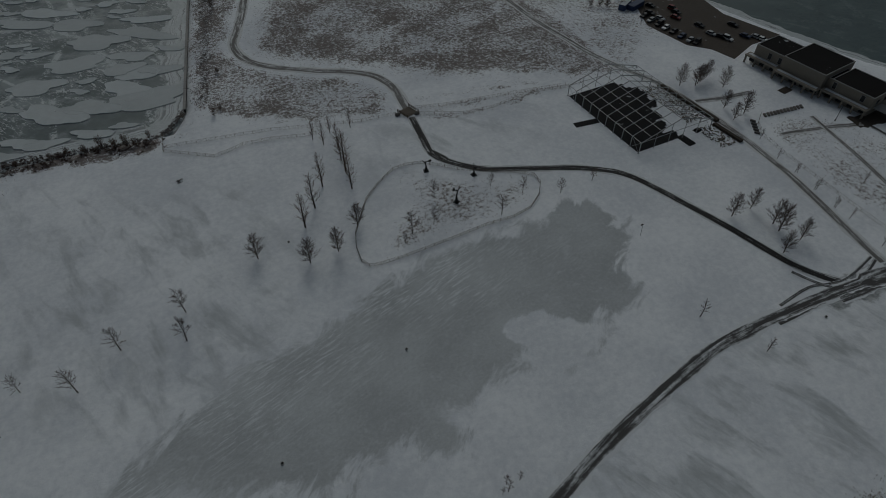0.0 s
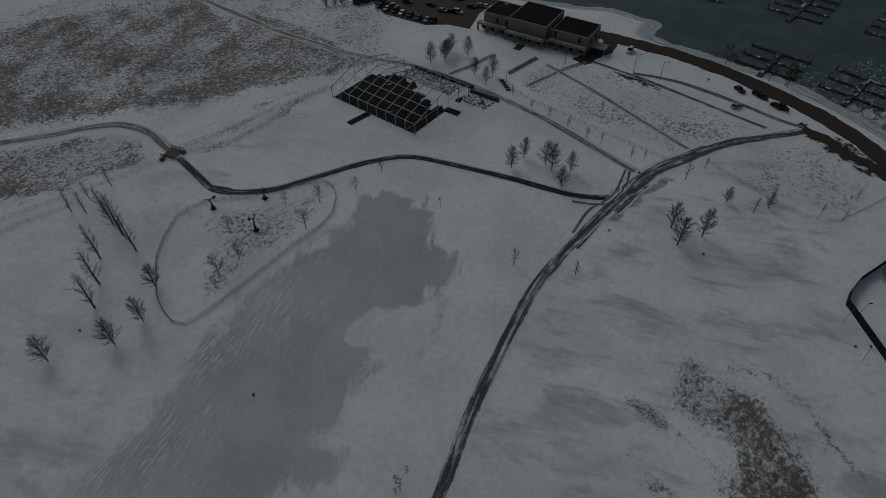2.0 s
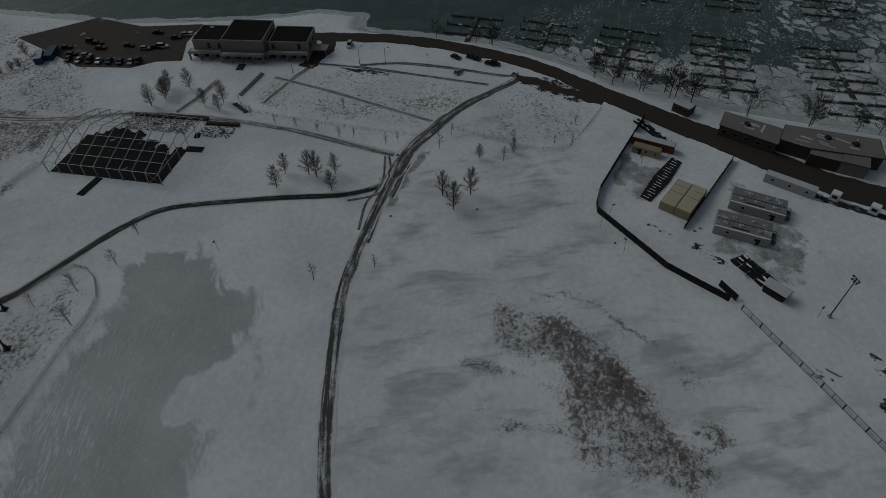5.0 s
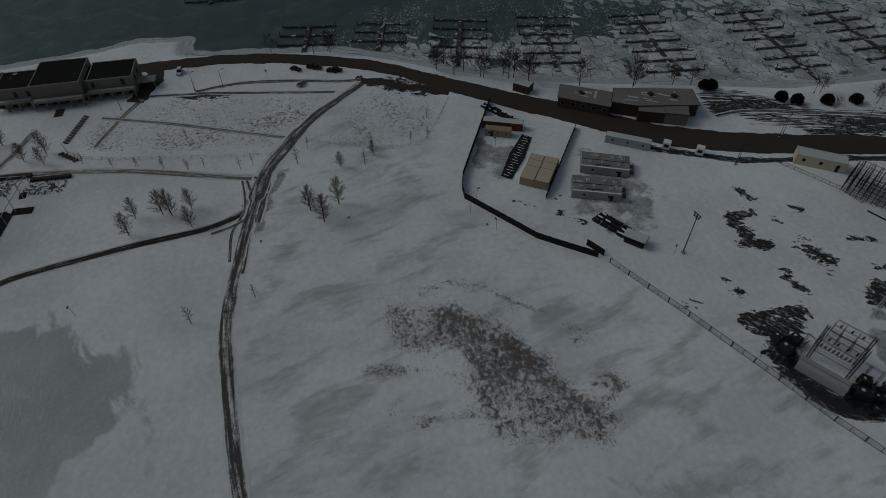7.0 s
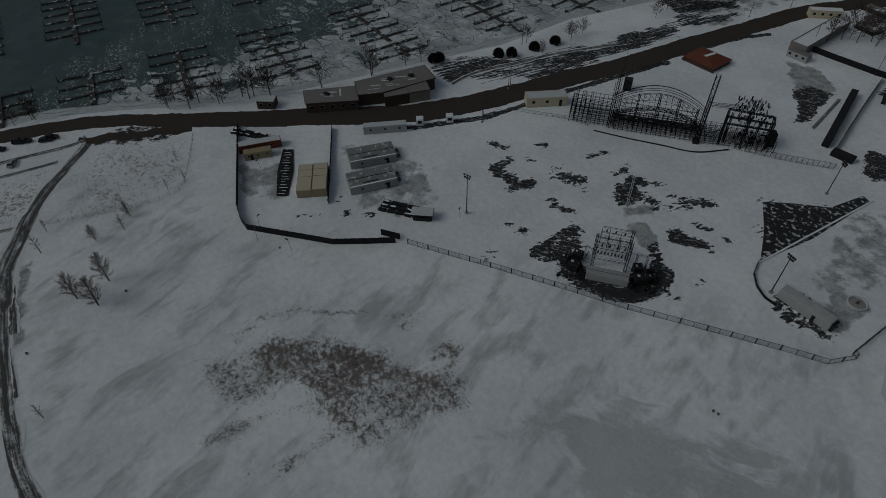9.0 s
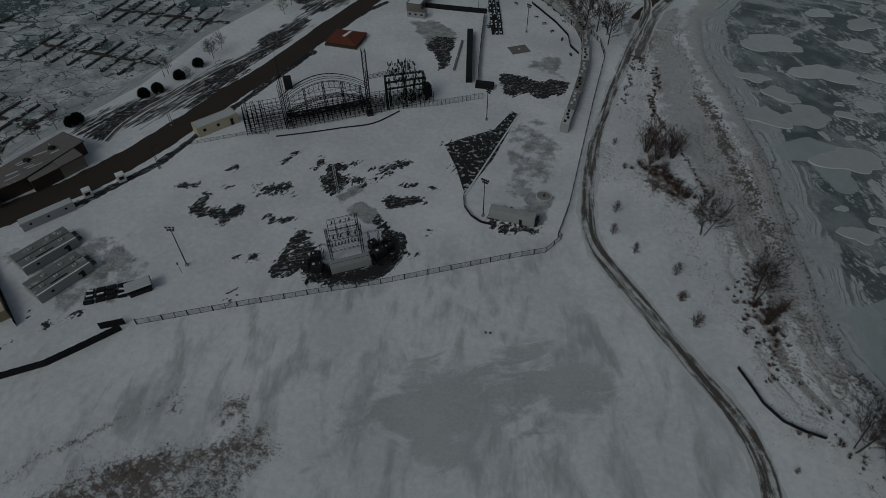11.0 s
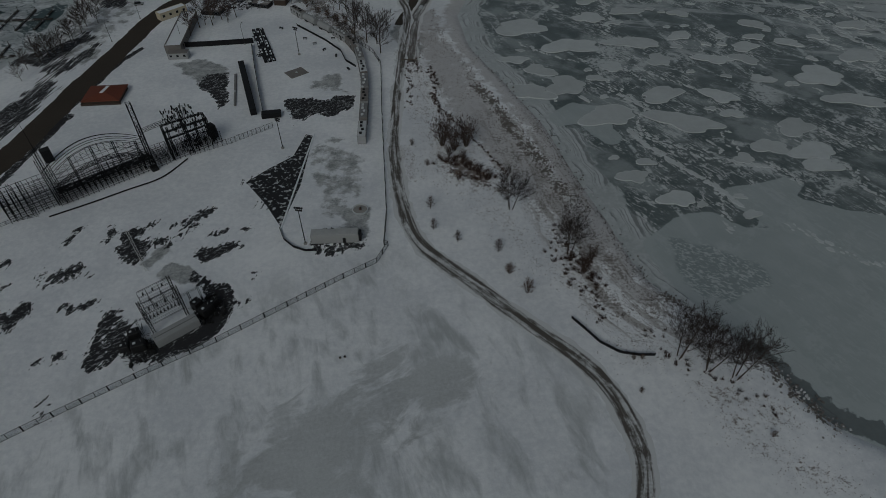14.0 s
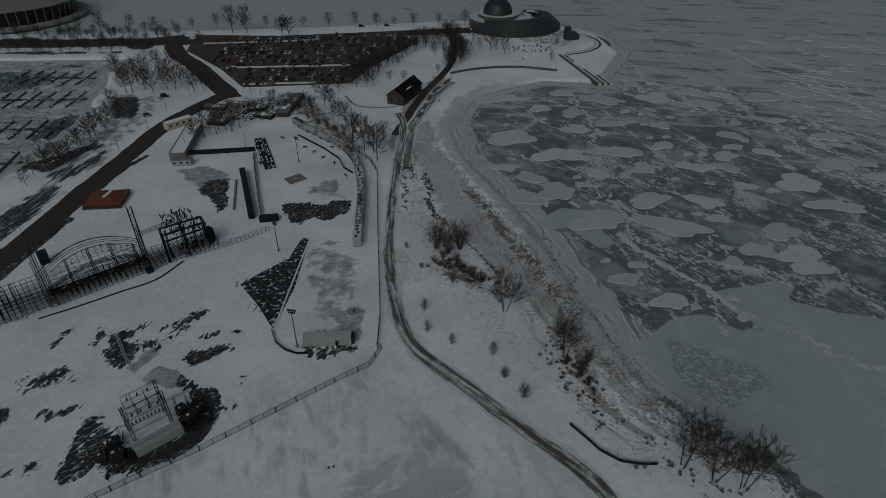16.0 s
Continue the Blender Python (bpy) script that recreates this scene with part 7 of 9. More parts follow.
# ---- the open-air stage under winter scaffolding ----
def stage():
    ax, ay, bx, by = -126.8, 136.7, -88.4, 170.1
    _, _, n, t = edge(ax, ay, bx, by)
    ob = thing("stage_scaffold", "black stage scaffolding with arched roof trusses", "stage", ax, ay, 0, t)

    # x along the front, y away from the audience
    def grid(x0, x1, ys, heights, bay, r):
        """Thin scaffold: standards on a grid, ledgers at the heights."""
        for y in ys:
            for k in range(int((x1 - x0) / bay) + 1):
                part("standard", Geo().tube((x0 + k * bay, y, 0), (x0 + k * bay, y, heights[-1] + 0.3 * math.sin(k * 1.7 + y)), r, r, 4), "truss", ob)
            for z in heights:
                part("ledger", Geo().tube((x0, y, z), (x1, y, z), r * 0.9, r * 0.9, 4), "truss", ob)
        for k in range(0, int((x1 - x0) / bay) + 1, 2):
            for z in heights[1::2]:
                part("ledger", Geo().tube((x0 + k * bay, ys[0], z), (x0 + k * bay, ys[-1], z), r * 0.8, r * 0.8, 4), "truss", ob)

    def arch(y, x0, x1, z0, rise, lean=0.0):
        """Points of a flat arch between two feet."""
        return [(x0 + (x1 - x0) * i / 16, y + lean * math.sin(math.pi * i / 16), z0 + rise * math.sin(math.pi * (0.04 + 0.92 * i / 16)) ** 0.85) for i in range(17)]

    def tubes(pts, r):
        g = Geo()
        for p, q in zip(pts, pts[1:]):
            g.tube(p, q, r, r, 5)
        return g

    grid(9.0, 44.0, (0.4, 2.2, 4.4, 6.6, 9.0), (0.5, 1.2, 2.0, 2.8, 3.6), 1.6, 0.08)
    grid(-5.0, 8.6, (1.5, 4.0, 6.5, 9.0, 12.0), (0.8, 1.7, 2.6, 3.8, 5.0, 6.4), 1.5, 0.085)
    grid(44.0, 63.0, (0.6, 2.8, 5.0, 7.4), (0.6, 1.4, 2.4, 3.4, 4.4), 1.7, 0.09)
    part("stage_deck", Geo().box(25, 7.6, 0.9, 30, 3.4, 0.25, cut=0.05), "pad", ob, "dark wet stage deck flecked with snow")
    # the roof: three thin rims over a latticed arch, and a heavier arch before it
    for y, dz in ((5.0, -0.4), (5.6, 0.3), (6.6, 0.5), (7.6, 0.9), (8.6, 0.5)):
        part("roof_rim", tubes(arch(y, 8.5, 39.5, 6.6 + dz, 7.4), 0.09), "truss", ob)
    upper, lower = arch(5.2, 9.5, 38.5, 5.9, 7.3), arch(5.2, 9.5, 38.5, 4.2, 6.6)
    g = tubes(upper, 0.08)
    for p, q in zip(lower, lower[1:]):
        g.tube(p, q, 0.08, 0.08, 4)
    for k in range(16):
        for u, v in ((lower[k], upper[k]), (upper[k], lower[k + 1])):
            g.tube(u, v, 0.05, 0.05, 3)
            m = [(p + q) / 2 for p, q in zip(u, v)]
            g.tube(m, [(p + q) / 2 for p, q in zip(lower[k + 1], upper[k])], 0.035, 0.035, 3)
    part("arch_truss", g, "truss", ob)
    g = Geo()
    pts = arch(3.0, 9.5, 39.0, 3.8, 5.0)
    for p, q in zip(pts, pts[1:]):
        lattice(g, p, q, 0.85, 0.8, 0.10)
    part("arch_truss", g, "truss", ob)
    for y, z0, rise in ((1.8, 3.2, 4.4), (0.6, 2.2, 3.6)):
        part("roof_rim", tubes(arch(y, 9.0, 39.5, z0, rise), 0.08), "truss", ob)
    for i in range(1, 16):
        part("roof_purlin", Geo().tube(pts[i], upper[i], 0.06, 0.06, 4).tube(pts[i], (pts[i][0], 0.6, 3.4 + 0.6 * math.sin(i)), 0.05, 0.05, 4), "truss", ob)
        part("hanger", Geo().tube((pts[i][0], 3.0, 0), pts[i], 0.06, 0.06, 4), "truss", ob)
    for z in (5.2, 6.8, 8.4):
        part("ledger", Geo().tube((10.5, 5.2, z), (38, 5.2, z), 0.06, 0.06, 4).tube((12, 8.6, z - 0.6), (37, 8.6, z - 0.6), 0.06, 0.06, 4), "truss", ob)
    for x, y, h in ((17.0, 4.6, 12.6), (23.7, 4.8, 13.3), (30.2, 4.2, 12.8), (36.3, 3.0, 11.0)):
        part("column", lattice(Geo(), (x, y, 0), (x, y, h), 0.55, 0.8, 0.09), "truss", ob)
    # mast clusters at both ends of the arches
    for x, y, h in ((8.6, 1.6, 17.0), (9.9, 2.4, 20.0), (11.0, 1.2, 15.0), (9.2, 4.2, 18.5)):
        part("mast", lattice(Geo(), (x, y, 0), (x, y, h), 0.6, 0.9, 0.07), "truss", ob)
    part("antenna", Geo().tube((9.9, 2.4, 19.5), (9.9, 2.4, 29.0), 0.10, 0.05, 5), "truss", ob)
    part("mast", lattice(lattice(Geo(), (38.3, -0.1, 0), (38.3, -0.1, 25.5), 1.25, 0.9, 0.10), (38.9, 1.4, 0), (38.9, 1.4, 17.0), 0.8, 0.9, 0.08), "truss", ob)
    part("mast_base", Geo().box(38.3, 0.5, 0, 2.2, 2.6, 1.2, 0, 0.1), "iron", ob)
    part("bridge_truss", lattice(Geo(), (38.8, 0.4, 14.8), (51.5, 5.5, 12.6), 1.0, 1.1, 0.06), "truss", ob)
    # heavy black frames of the side wing
    for x, y, h in ((45.4, 1.2, 11.5), (47.0, 3.0, 11.5), (52.4, 1.0, 11.8), (52.8, 5.5, 15.5), (56.4, 4.2, 8.2), (60.2, 2.6, 9.8), (60.8, 7.4, 9.6), (46.5, 7.4, 10.5)):
        part("frame_post", lattice(Geo(), (x, y, 0), (x, y, h), 0.5, 0.8, 0.10), "truss", ob)
    for a, b in (((45.4, 1.2, 11.0), (60.2, 2.6, 9.6)), ((46.5, 7.4, 10.2), (60.8, 7.4, 9.4)), ((45.4, 1.2, 8.4), (60.2, 2.6, 7.4)), ((45.4, 1.2, 11.0), (46.5, 7.4, 10.3)), ((52.4, 1.0, 10.6), (52.8, 7.4, 10.0)), ((60.2, 2.6, 9.6), (60.8, 7.4, 9.5)), ((46.5, 7.4, 7.4), (60.8, 7.4, 6.8))):
        part("frame_beam", lattice(Geo(), a, b, 0.45, 0.9, 0.09), "truss", ob)
    rnd = random.Random(2)
    for k in range(26):
        x, y, h = rnd.uniform(50, 62), rnd.uniform(1.5, 9.0), rnd.uniform(1.0, 4.0)
        part("rack", Geo().tube((x, y, 0), (x + rnd.uniform(-0.4, 0.4), y, h), 0.12, 0.1, 5).box(x, y, h * 0.6, rnd.uniform(0.5, 1.3), 0.5, 0.4, rnd.uniform(-20, 20)), "truss", ob)
    part("covered_rack", Geo().box(62.0, 6.0, 0, 2.2, 3.0, 5.0, 8, 0.2), "cloth", ob, "black covered speaker rack")
    # left wing towers
    for x, y, h in ((1.6, 3.5, 11.5), (-3.5, 3.6, 11.5), (5.2, 2.6, 9.0), (-1.0, 7.5, 9.5)):
        part("mast", lattice(Geo(), (x, y, 0), (x, y, h), 0.6, 1.0, 0.06), "truss", ob)
    # stacked barriers, half snowed in, behind the wing
    for k in range(100):
        x, y = rnd.uniform(52, 64), rnd.uniform(16.0, 34.0)
        part("stacked_barrier", Geo().box(x, y, -0.1, rnd.uniform(0.25, 0.6), 0.14, rnd.uniform(0.7, 1.9), rnd.uniform(-25, 25), 0.03, rnd.uniform(-18, 18)), ("truss", "iron", "fence", "fence")[k % 4], ob)
    box = thing("equipment_case", "tall black equipment case drifted in snow", "case", -136.0, 167.2, 0, t)
    part("body", Geo().box(0, 0, 0, 3.0, 2.6, 4.4, 0, 0.1), "cloth", box)
    part("lid", Geo().box(0, 0, 4.42, 3.1, 2.7, 0.12, 0, 0.03), "iron", box)
    # low fence and kerb in front
    wire_fence("crowd barrier half buried in snow before the stage", pairs(-146.6, 123.0, -131.7, 135.7, -125.5, 138.1), 2.2, 1.2, 0.05, 0.07, 8, "iron", "iron", True, 1)
    wire_fence("crowd barrier half buried in snow before the stage", pairs(-88.4, 170.1, -76.5, 177.6, -63.9, 187.6), 1.6, 2.2, 0.05, 0.08, 8, "truss", "truss", True, 1)
    kerb = thing("snowy_kerb", "low dark cable ramp under a drift before the stage", "kerb", -122.0, 137.7)
    x0, y0 = -122.0, 137.7
    line = smooth_line(pairs(-122.0, 137.7, -112.2, 144.2, -103.1, 150.9, -94.2, 157.5, -89.0, 168.0), 1.5)
    for p, q in zip(line, line[1:]):
        part("segment", Geo().tube((p.x - x0, p.y - y0, 0.25), (q.x - x0, q.y - y0, 0.25), 0.22, 0.22, 6), "iron", kerb)


stage()


# ---- north end of the yard ----
x, y, n, t = edge(-39.6, 125.8, -25.9, 126.6)
c, s = math.cos(radians(t)), math.sin(radians(t))
ob = box_house("semi_trailer", "long grey semi-trailer with a snowy roof", "trailer", x - s * 1.6, y + c * 1.6, t, n, 3.0, 3.2, "trailer", "dirty_roof", 0.0, 0, base="iron")
for k in (-0.38, -0.30, 0.36):
    for v in (-1.3, 1.3):
        part("wheel", Geo().tube((k * n, v - 0.15, 0.5), (k * n, v + 0.15, 0.5), 0.5, n=12), "rubber", ob, "black tyre")
door(ob, n * 0.2, -1.52, 0, 0.9, 2.0, "iron")
part("tail_frame", Geo().box(n / 2 + 0.4, 0, 0.4, 0.7, 2.6, 2.2), "iron", ob)
screen_fence("low black kerb wall at the corner of the lot", pairs(-50.3, 132.6, -48.1, 127.8, -44.7, 124.6, -41.1, 123.0, -37.8, 123.2), 0.9, 2.0)
planter = thing("round_planter", "round planter ring filled with grey slush", "planter", -27.1, 141.3)
part("ring", Geo().ring([(2.4, 0), (2.5, 0.5), (2.2, 0.55), (2.15, 0.1)], 24), "old_snow", planter)
part("soil", Geo().ring([(0.0, 0.3), (1.2, 0.34), (2.2, 0.2)], 20), "concrete", planter, "grey frozen slush")
part("plant", Geo().tube((0, 0, 0.2), (0.1, 0, 1.3), 0.5, 0.15, 7), "twig", planter)
screen_fence("black cloth-covered fence across the lot", pairs(-119.9, 252.2, -107.8, 253.4, -90.2, 256.0, -87.2, 256.6), 2.4)
screen_fence("black cloth-covered fence beside the bleachers", pairs(-87.4, 254.1, -81.0, 232.6, -74.7, 212.7, -69.2, 196.1), 2.0)
screen_fence("black cloth-covered fence by the road", pairs(-121.4, 280.1, -120.7, 266.5, -118.7, 250.4), 2.2)
screen_fence("low dark barrier curving round the lawn", pairs(-71.1, 274.8, -63.3, 266.9, -55.1, 258.6, -47.0, 248.4, -43.7, 239.3, -38.8, 233.9), 1.0, 2.5)
screen_fence("low dark barrier curving round the lawn", pairs(-46.1, 256.8, -41.3, 247.8, -38.9, 240.4), 1.2, 2.5)
x, y, n, t = edge(-72.8, 196.1, -87.0, 234.7)
box_house("bleacher_trailer", "long black trailer parked along the fence", "trailer", x, y, t, n, 2.4, 2.5, "cloth", "iron", 0.0, 0, base="rubber")
box_house("equipment_shed", "black shed with a covered end", "shed", -66.0, 195.3, 10, 7, 3.0, 1.9, "cloth", "iron", 0.0)
x, y, n, t = edge(-81.7, 202.8, -87.8, 227.4)
box_house("ramp_trailer", "narrow pale ramp beside the black trailer", "ramp", x, y, t, n, 0.9, 0.5, "roof_grey", "membrane", 0.0)
x, y, n, t = edge(-140.1, 202.6, -127.0, 203.9)
c, s = math.cos(radians(t)), math.sin(radians(t))
ob = thing("red_pavilion", "low rust-red hipped pavilion with a streak of snow", "pavilion", x - s * 6.5, y + c * 6.5, 0, t)
hw, hd = n / 2 + 0.6, 6.2
part("wall", Geo().box(0, 0, 0, 2 * hw - 0.8, 2 * hd - 0.8, 1.5, cut=0.05), "brown", ob)
part("roof", Geo().add([(-hw, -hd, 1.4), (hw, -hd, 1.4), (hw, hd, 1.4), (-hw, hd, 1.4), (-hw, -hd, 1.7), (hw, -hd, 1.7), (hw, hd, 1.7), (-hw, hd, 1.7), (-1.6, -hd * 0.35, 2.9), (1.6, -hd * 0.35, 2.9), (1.6, hd * 0.45, 2.9), (-1.6, hd * 0.45, 2.9)],
                       [(3, 2, 1, 0), (0, 1, 5, 4), (1, 2, 6, 5), (2, 3, 7, 6), (3, 0, 4, 7), (4, 5, 9, 8), (5, 6, 10, 9), (6, 7, 11, 10), (7, 4, 8, 11), (8, 9, 10, 11)]), "red", ob, "rust-red metal roof")
part("snow_streak", Geo().box(0.2, 0.6, 2.86, 1.3, 5.6, 0.1, -12, 0.03), "snow", ob, "streak of snow")
part("skirt_wall", Geo().box(0, -hd - 0.1, 0, 2 * hw + 0.4, 0.5, 0.7).box(-hw - 0.1, 0, 0, 0.5, 2 * hd, 0.7), "brown", ob)
x, y, n, t = edge(-119.3, 246.3, -123.5, 282.9)
box_house("gate_lodge", "long white-roofed lodge beside the road", "lodge", x, y, t, n, 7.0, 3.4, "roof_grey", "snow", 0.4, 5, (1.2, 1.1))
box_house("gate_lodge", "cream lodge with a snowy roof beside the road", "lodge", -133.4, 286.2, 49, 14.0, 4.2, 3.4, "cream", "snow", 0.2, 4, (1.1, 1.0))
box_house("lodge_porch", "small grey slatted porch at the lodge end", "porch", -116.0, 242.9, 5, 8.5, 4.0, 2.6, "trailer", "roof_grey", 0.0, 3, (1.0, 0.8))
for a, b, w, h, wall, roof, lab in (((-128.6, 310.5), (-116.0, 309.0), 6, 1.7, "iron", "roof_grey", "dark hut with a tar roof in the plaza"), ((-115.1, 312.3), (-105.3, 312.4), 5, 2.4, "limestone", "roof_grey", "cream entrance pavilion with a flat roof"),
                                     ((-104.0, 307.4), (-94.7, 309.1), 5, 1.7, "iron", "roof_grey", "dark hut with a tar roof in the plaza"), ((-119.1, 290.2), (-110.0, 288.8), 6, 1.6, "iron", "roof_grey", "dark hut with a tar roof in the plaza"),
                                     ((-83.7, 298.0), (-80.8, 328.2), 6, 2.2, "brown", "roof_grey", "brown timber hall under bare trees"), ((-97.4, 299.5), (-88.1, 296.5), 5, 1.7, "iron", "roof_grey", "dark hut with a tar roof in the plaza")):
    x, y, n, t = edge(*a, *b)
    box_house("plaza_hut", lab, "hut", x, y, t, n, w, h, wall, roof, 0.2, 3, (1.2, 1.2), "plaza huts", snow=0.5)
# trailers and tanks parked nose to tail along the curved fence
line = smooth_line(pairs(-79.5, 295.0, -67.1, 280.4, -55.3, 268.2, -46.5, 259.3, -39.6, 246.7, -36.0, 232.8, -33.3, 217.7, -31.5, 197.5, -30.4, 179.1), 1.0)
run, k = 0.0, 0
for p, q in zip(line, line[1:]):
    run += (q - p).length
    if run > 11.3:
        run = 0.0
        t = math.degrees(math.atan2(q.y - p.y, q.x - p.x))
        if k in (1, 2):
            ob = thing("tank_trailer", "grey cylindrical tank trailer", "tank", p.x, p.y, 0, t, "tank trailers")
            part("tank", Geo().tube((-4.6, 0, 1.9), (4.6, 0, 1.9), 1.5, 1.5, 14), "trailer", ob)
            part("chassis", Geo().box(0, 0, 0.4, 9.4, 1.6, 0.3), "iron", ob)
            for u in (-3.4, -2.2, 3.2):
                part("wheel", Geo().tube((u, -1.1, 0.5), (u, 1.1, 0.5), 0.5, n=10), "rubber", ob, "black tyre")
        else:
            ob = box_house("dressing_trailer", "grey dressing-room trailer with roof boxes", "trailer", p.x, p.y, t, 10.2, 3.0, 3.2, ("trailer", "roof_grey", "membrane", "trailer", "roof_grey")[k % 5], ("roof_grey", "membrane", "old_snow", "membrane")[k % 4], 0.0, 4, (0.8, 0.7), "parked trailers", door_at=2.0, base="iron")
            for u in (-3.6, -1.4, 0.8, 3.2):
                part("roof_unit", Geo().box(u, 0.3 * (-1) ** int(u), 3.26, 0.9, 0.9, 0.5, cut=0.08), "old_snow" if k % 2 else "iron", ob)
        k += 1
for k, (x, y) in enumerate(pairs(-64.7, 260.4, -59.6, 255.5, -54.4, 249.5, -48.4, 243.8, -41.7, 231.8, -77.8, 271.4, -52.0, 260.5)):
    ob = thing("picnic_table", "small dark folding table in the snow", "table", x, y, 0, 30 * k, "folding tables")
    part("top", Geo().box(0, 0, 0.72, 1.8, 0.8, 0.06, cut=0.02), "iron", ob)
    for u in (-0.7, 0.7):
        part("leg", Geo().box(u, 0, 0, 0.08, 0.6, 0.72), "iron", ob)
mat_ = thing("lawn_tarp", "square grey tarpaulin pegged on the snow", "tarpaulin", -62.9, 229.0, 0, 40)
part("sheet", Geo().box(0, 0, 0.02, 8.0, 6.5, 0.12, 0, 0.05), "roof_grey", mat_)
part("weight", Geo().box(0, 0, 0.14, 0.8, 0.8, 0.3, 0, 0.05), "old_snow", mat_)

# ---- shore walk and lakeside ----
plant("thick", "dense clump of tall bare brush", "lakeside brush", -1.9, 176.3, 14, 2.1, 173.3, 14, 6.3, 176.0, 13, 0.3, 169.8, 6, 5.1, 167.9, 5, 13.6, 156.9, 5, 37.6, 115.1, 7, 40.5, 119.9, 6)
plant("clump", "bare lakeside tree with several stems", "lakeside trees", 19.4, 142.0, 15.5, 34.6, 122.6, 16, 56.0, 86.5, 18, 62.0, 83.0, 17, 67.6, 80.6, 18.5)
plant("round", "small bare tree on the lakeside slope", "lakeside saplings", -5.4, 141.9, 5, -4.2, 132.3, 4.6, 2.9, 126.9, 4.6, 14.4, 122.8, 5)
plant("shrub", "round rust-coloured bush in the snow", "round bushes", 16.9, 114.4, 4.6, 21.3, 107.4, 5.6)
plant("shrub", "low bare bush on the shore bank", "shore bushes", 46.9, 85.9, 2.0, 32.6, 110.0, 2.5, 3.3, 156.5, 4, 11.7, 158.1, 3, -12.6, 176.3, 3, 39.7, 108.1, 2.5, 70.5, 65.6, 2.5, 44.8, 85.8, 2, 44.6, 76.6, 2,
      -7.0, 164.3, 3, 58.8, 90.3, 3)
plant("shrub", "brown scrub along the lake bank", "bank scrub", 32.4, -196.5, 5, 28.2, -194.4, 4.5, 24.7, -194.1, 5, 22.1, -192.8, 4, 17.3, -195.1, 3.5, 37.7, -196.3, 3.5, 42.8, -197.1, 3.5, 47.9, -197.2, 3, 52.9, -197.7, 3, 57.9, -197.5, 3, 61.1, -197.8, 3,
      5.0, -202.2, 4, -5.2, -199.2, 4, -7.8, -201.9, 3, -21.0, -287.8, 6, -11.9, -228.4, 3)
brush("brown brush along the old beach ridge", strewn(pairs(-8.2, 232.9, -5.5, 224.4, -4.7, 204.9, -1.0, 196.1), 1.0, 0.7, 21) + strewn(pairs(-17.6, 237.4, -15.8, 222.3, -15.6, 201.3), 1.6, 0.8, 22) + strewn(pairs(-14.5, 243.3, -12.2, 230.2, -6.2, 229.3, -5.5, 213.8, -3.7, 202.8), 1.5, 1.0, 23), 0.9, 5)
brush("low brown brush on the shore bank", strewn(pairs(28.1, 124.5, 32.7, 117.9, 33.5, 111.8, 38.0, 107.2, 40.3, 101.7, 39.5, 96.5), 0.8, 0.9, 24) + strewn(pairs(48.2, 96.5, 51.1, 92.6, 52.4, 88.8, 54.7, 86.1, 62.0, 81.5, 68.6, 76.9, 72.0, 70.0), 1.0, 1.8, 25) + strewn(pairs(31.2, 132.9, 34.5, 123.1, 40.1, 118.0), 0.7, 1.5, 26), 0.8, 6)
brush("dark brown brush along the lake bank", strewn(pairs(63.0, -196.5, 46.0, -195.8, 29.0, -193.6, 16.0, -190.5), 0.28, 1.7, 41), 0.9, 13, 16)
brush("tangled undergrowth at the foot of the lakeside trees", strewn(pairs(-3.4, 167.2, 5.2, 166.0, 9.9, 161.1, 14.5, 155.5), 0.5, 1.6, 27) + strewn(pairs(34.4, 120.4, 37.6, 114.7, 40.0, 110.4), 0.5, 1.3, 28), 1.4, 7, 40)
brush("dark brush along the edge of the old beach walk", strewn(pairs(-6.5, 212.5, -3.7, 202.1, 6.3, 185.3, 13.4, 171.8, 19.8, 159.5), 0.6, 0.35, 31) + strewn(pairs(1.0, 160.9, 6.8, 158.3, 11.4, 155.7, 14.2, 152.9), 0.7, 0.9, 32), 0.6, 9, 18)
screen_fence("low black silt fence beside the path", pairs(31.8, 98.5, 34.7, 94.8, 37.6, 90.8, 41.9, 87.7, 46.3, 86.9, 50.3, 86.9), 1.0, 2.0)
bar = thing("path_barrier", "low timber barrier across the old path", "barrier", -20.0, 239.7, 0, edge(-20.0, 239.7, -10.4, 238.5)[3])
part("beam", Geo().box(3.4, 0, 0.5, 7.0, 0.3, 0.4, 0, 0.04), "wood", bar)
for u in (0.4, 3.4, 6.4):
    part("post", Geo().box(u, 0, -0.2, 0.3, 0.4, 0.9), "wood", bar)
for x, y, w in zip(*[iter((-27.3, -78.1, 0.6, 7.0, -63.3, 0.7, -11.7, -125.8, 0.6, -126.5, 23.8, 0.6, -26.1, 85.9, 0.6, -25.0, 86.2, 0.6, -125.4, -41.3, 0.6, -133.2, -16.6, 0.7))] * 3):
    ob = thing("manhole", "dark round manhole ring poking through snow", "manhole", x, y, 0, 0, "manholes")
    part("collar", Geo().ring([(w * 0.55, 0), (w * 0.52, 0.35), (w * 0.40, 0.38), (w * 0.38, 0.05)], 16), "concrete", ob)
    part("cover", Geo().ring([(0.0, 0.27), (w * 0.39, 0.27)], 16), "iron", ob, "black iron cover")
ob = thing("debris_pile", "small pile of dark sticks on the snow", "debris", 11.5, -166.6)
rnd = random.Random(5)
for k in range(9):
    part("stick", Geo().tube((rnd.uniform(-1, 1), rnd.uniform(-0.8, 0.8), 0.05), (rnd.uniform(-1.4, 1.4), rnd.uniform(-1, 1), rnd.uniform(0.2, 0.9)), 0.09, 0.05, 5), "bark", ob)
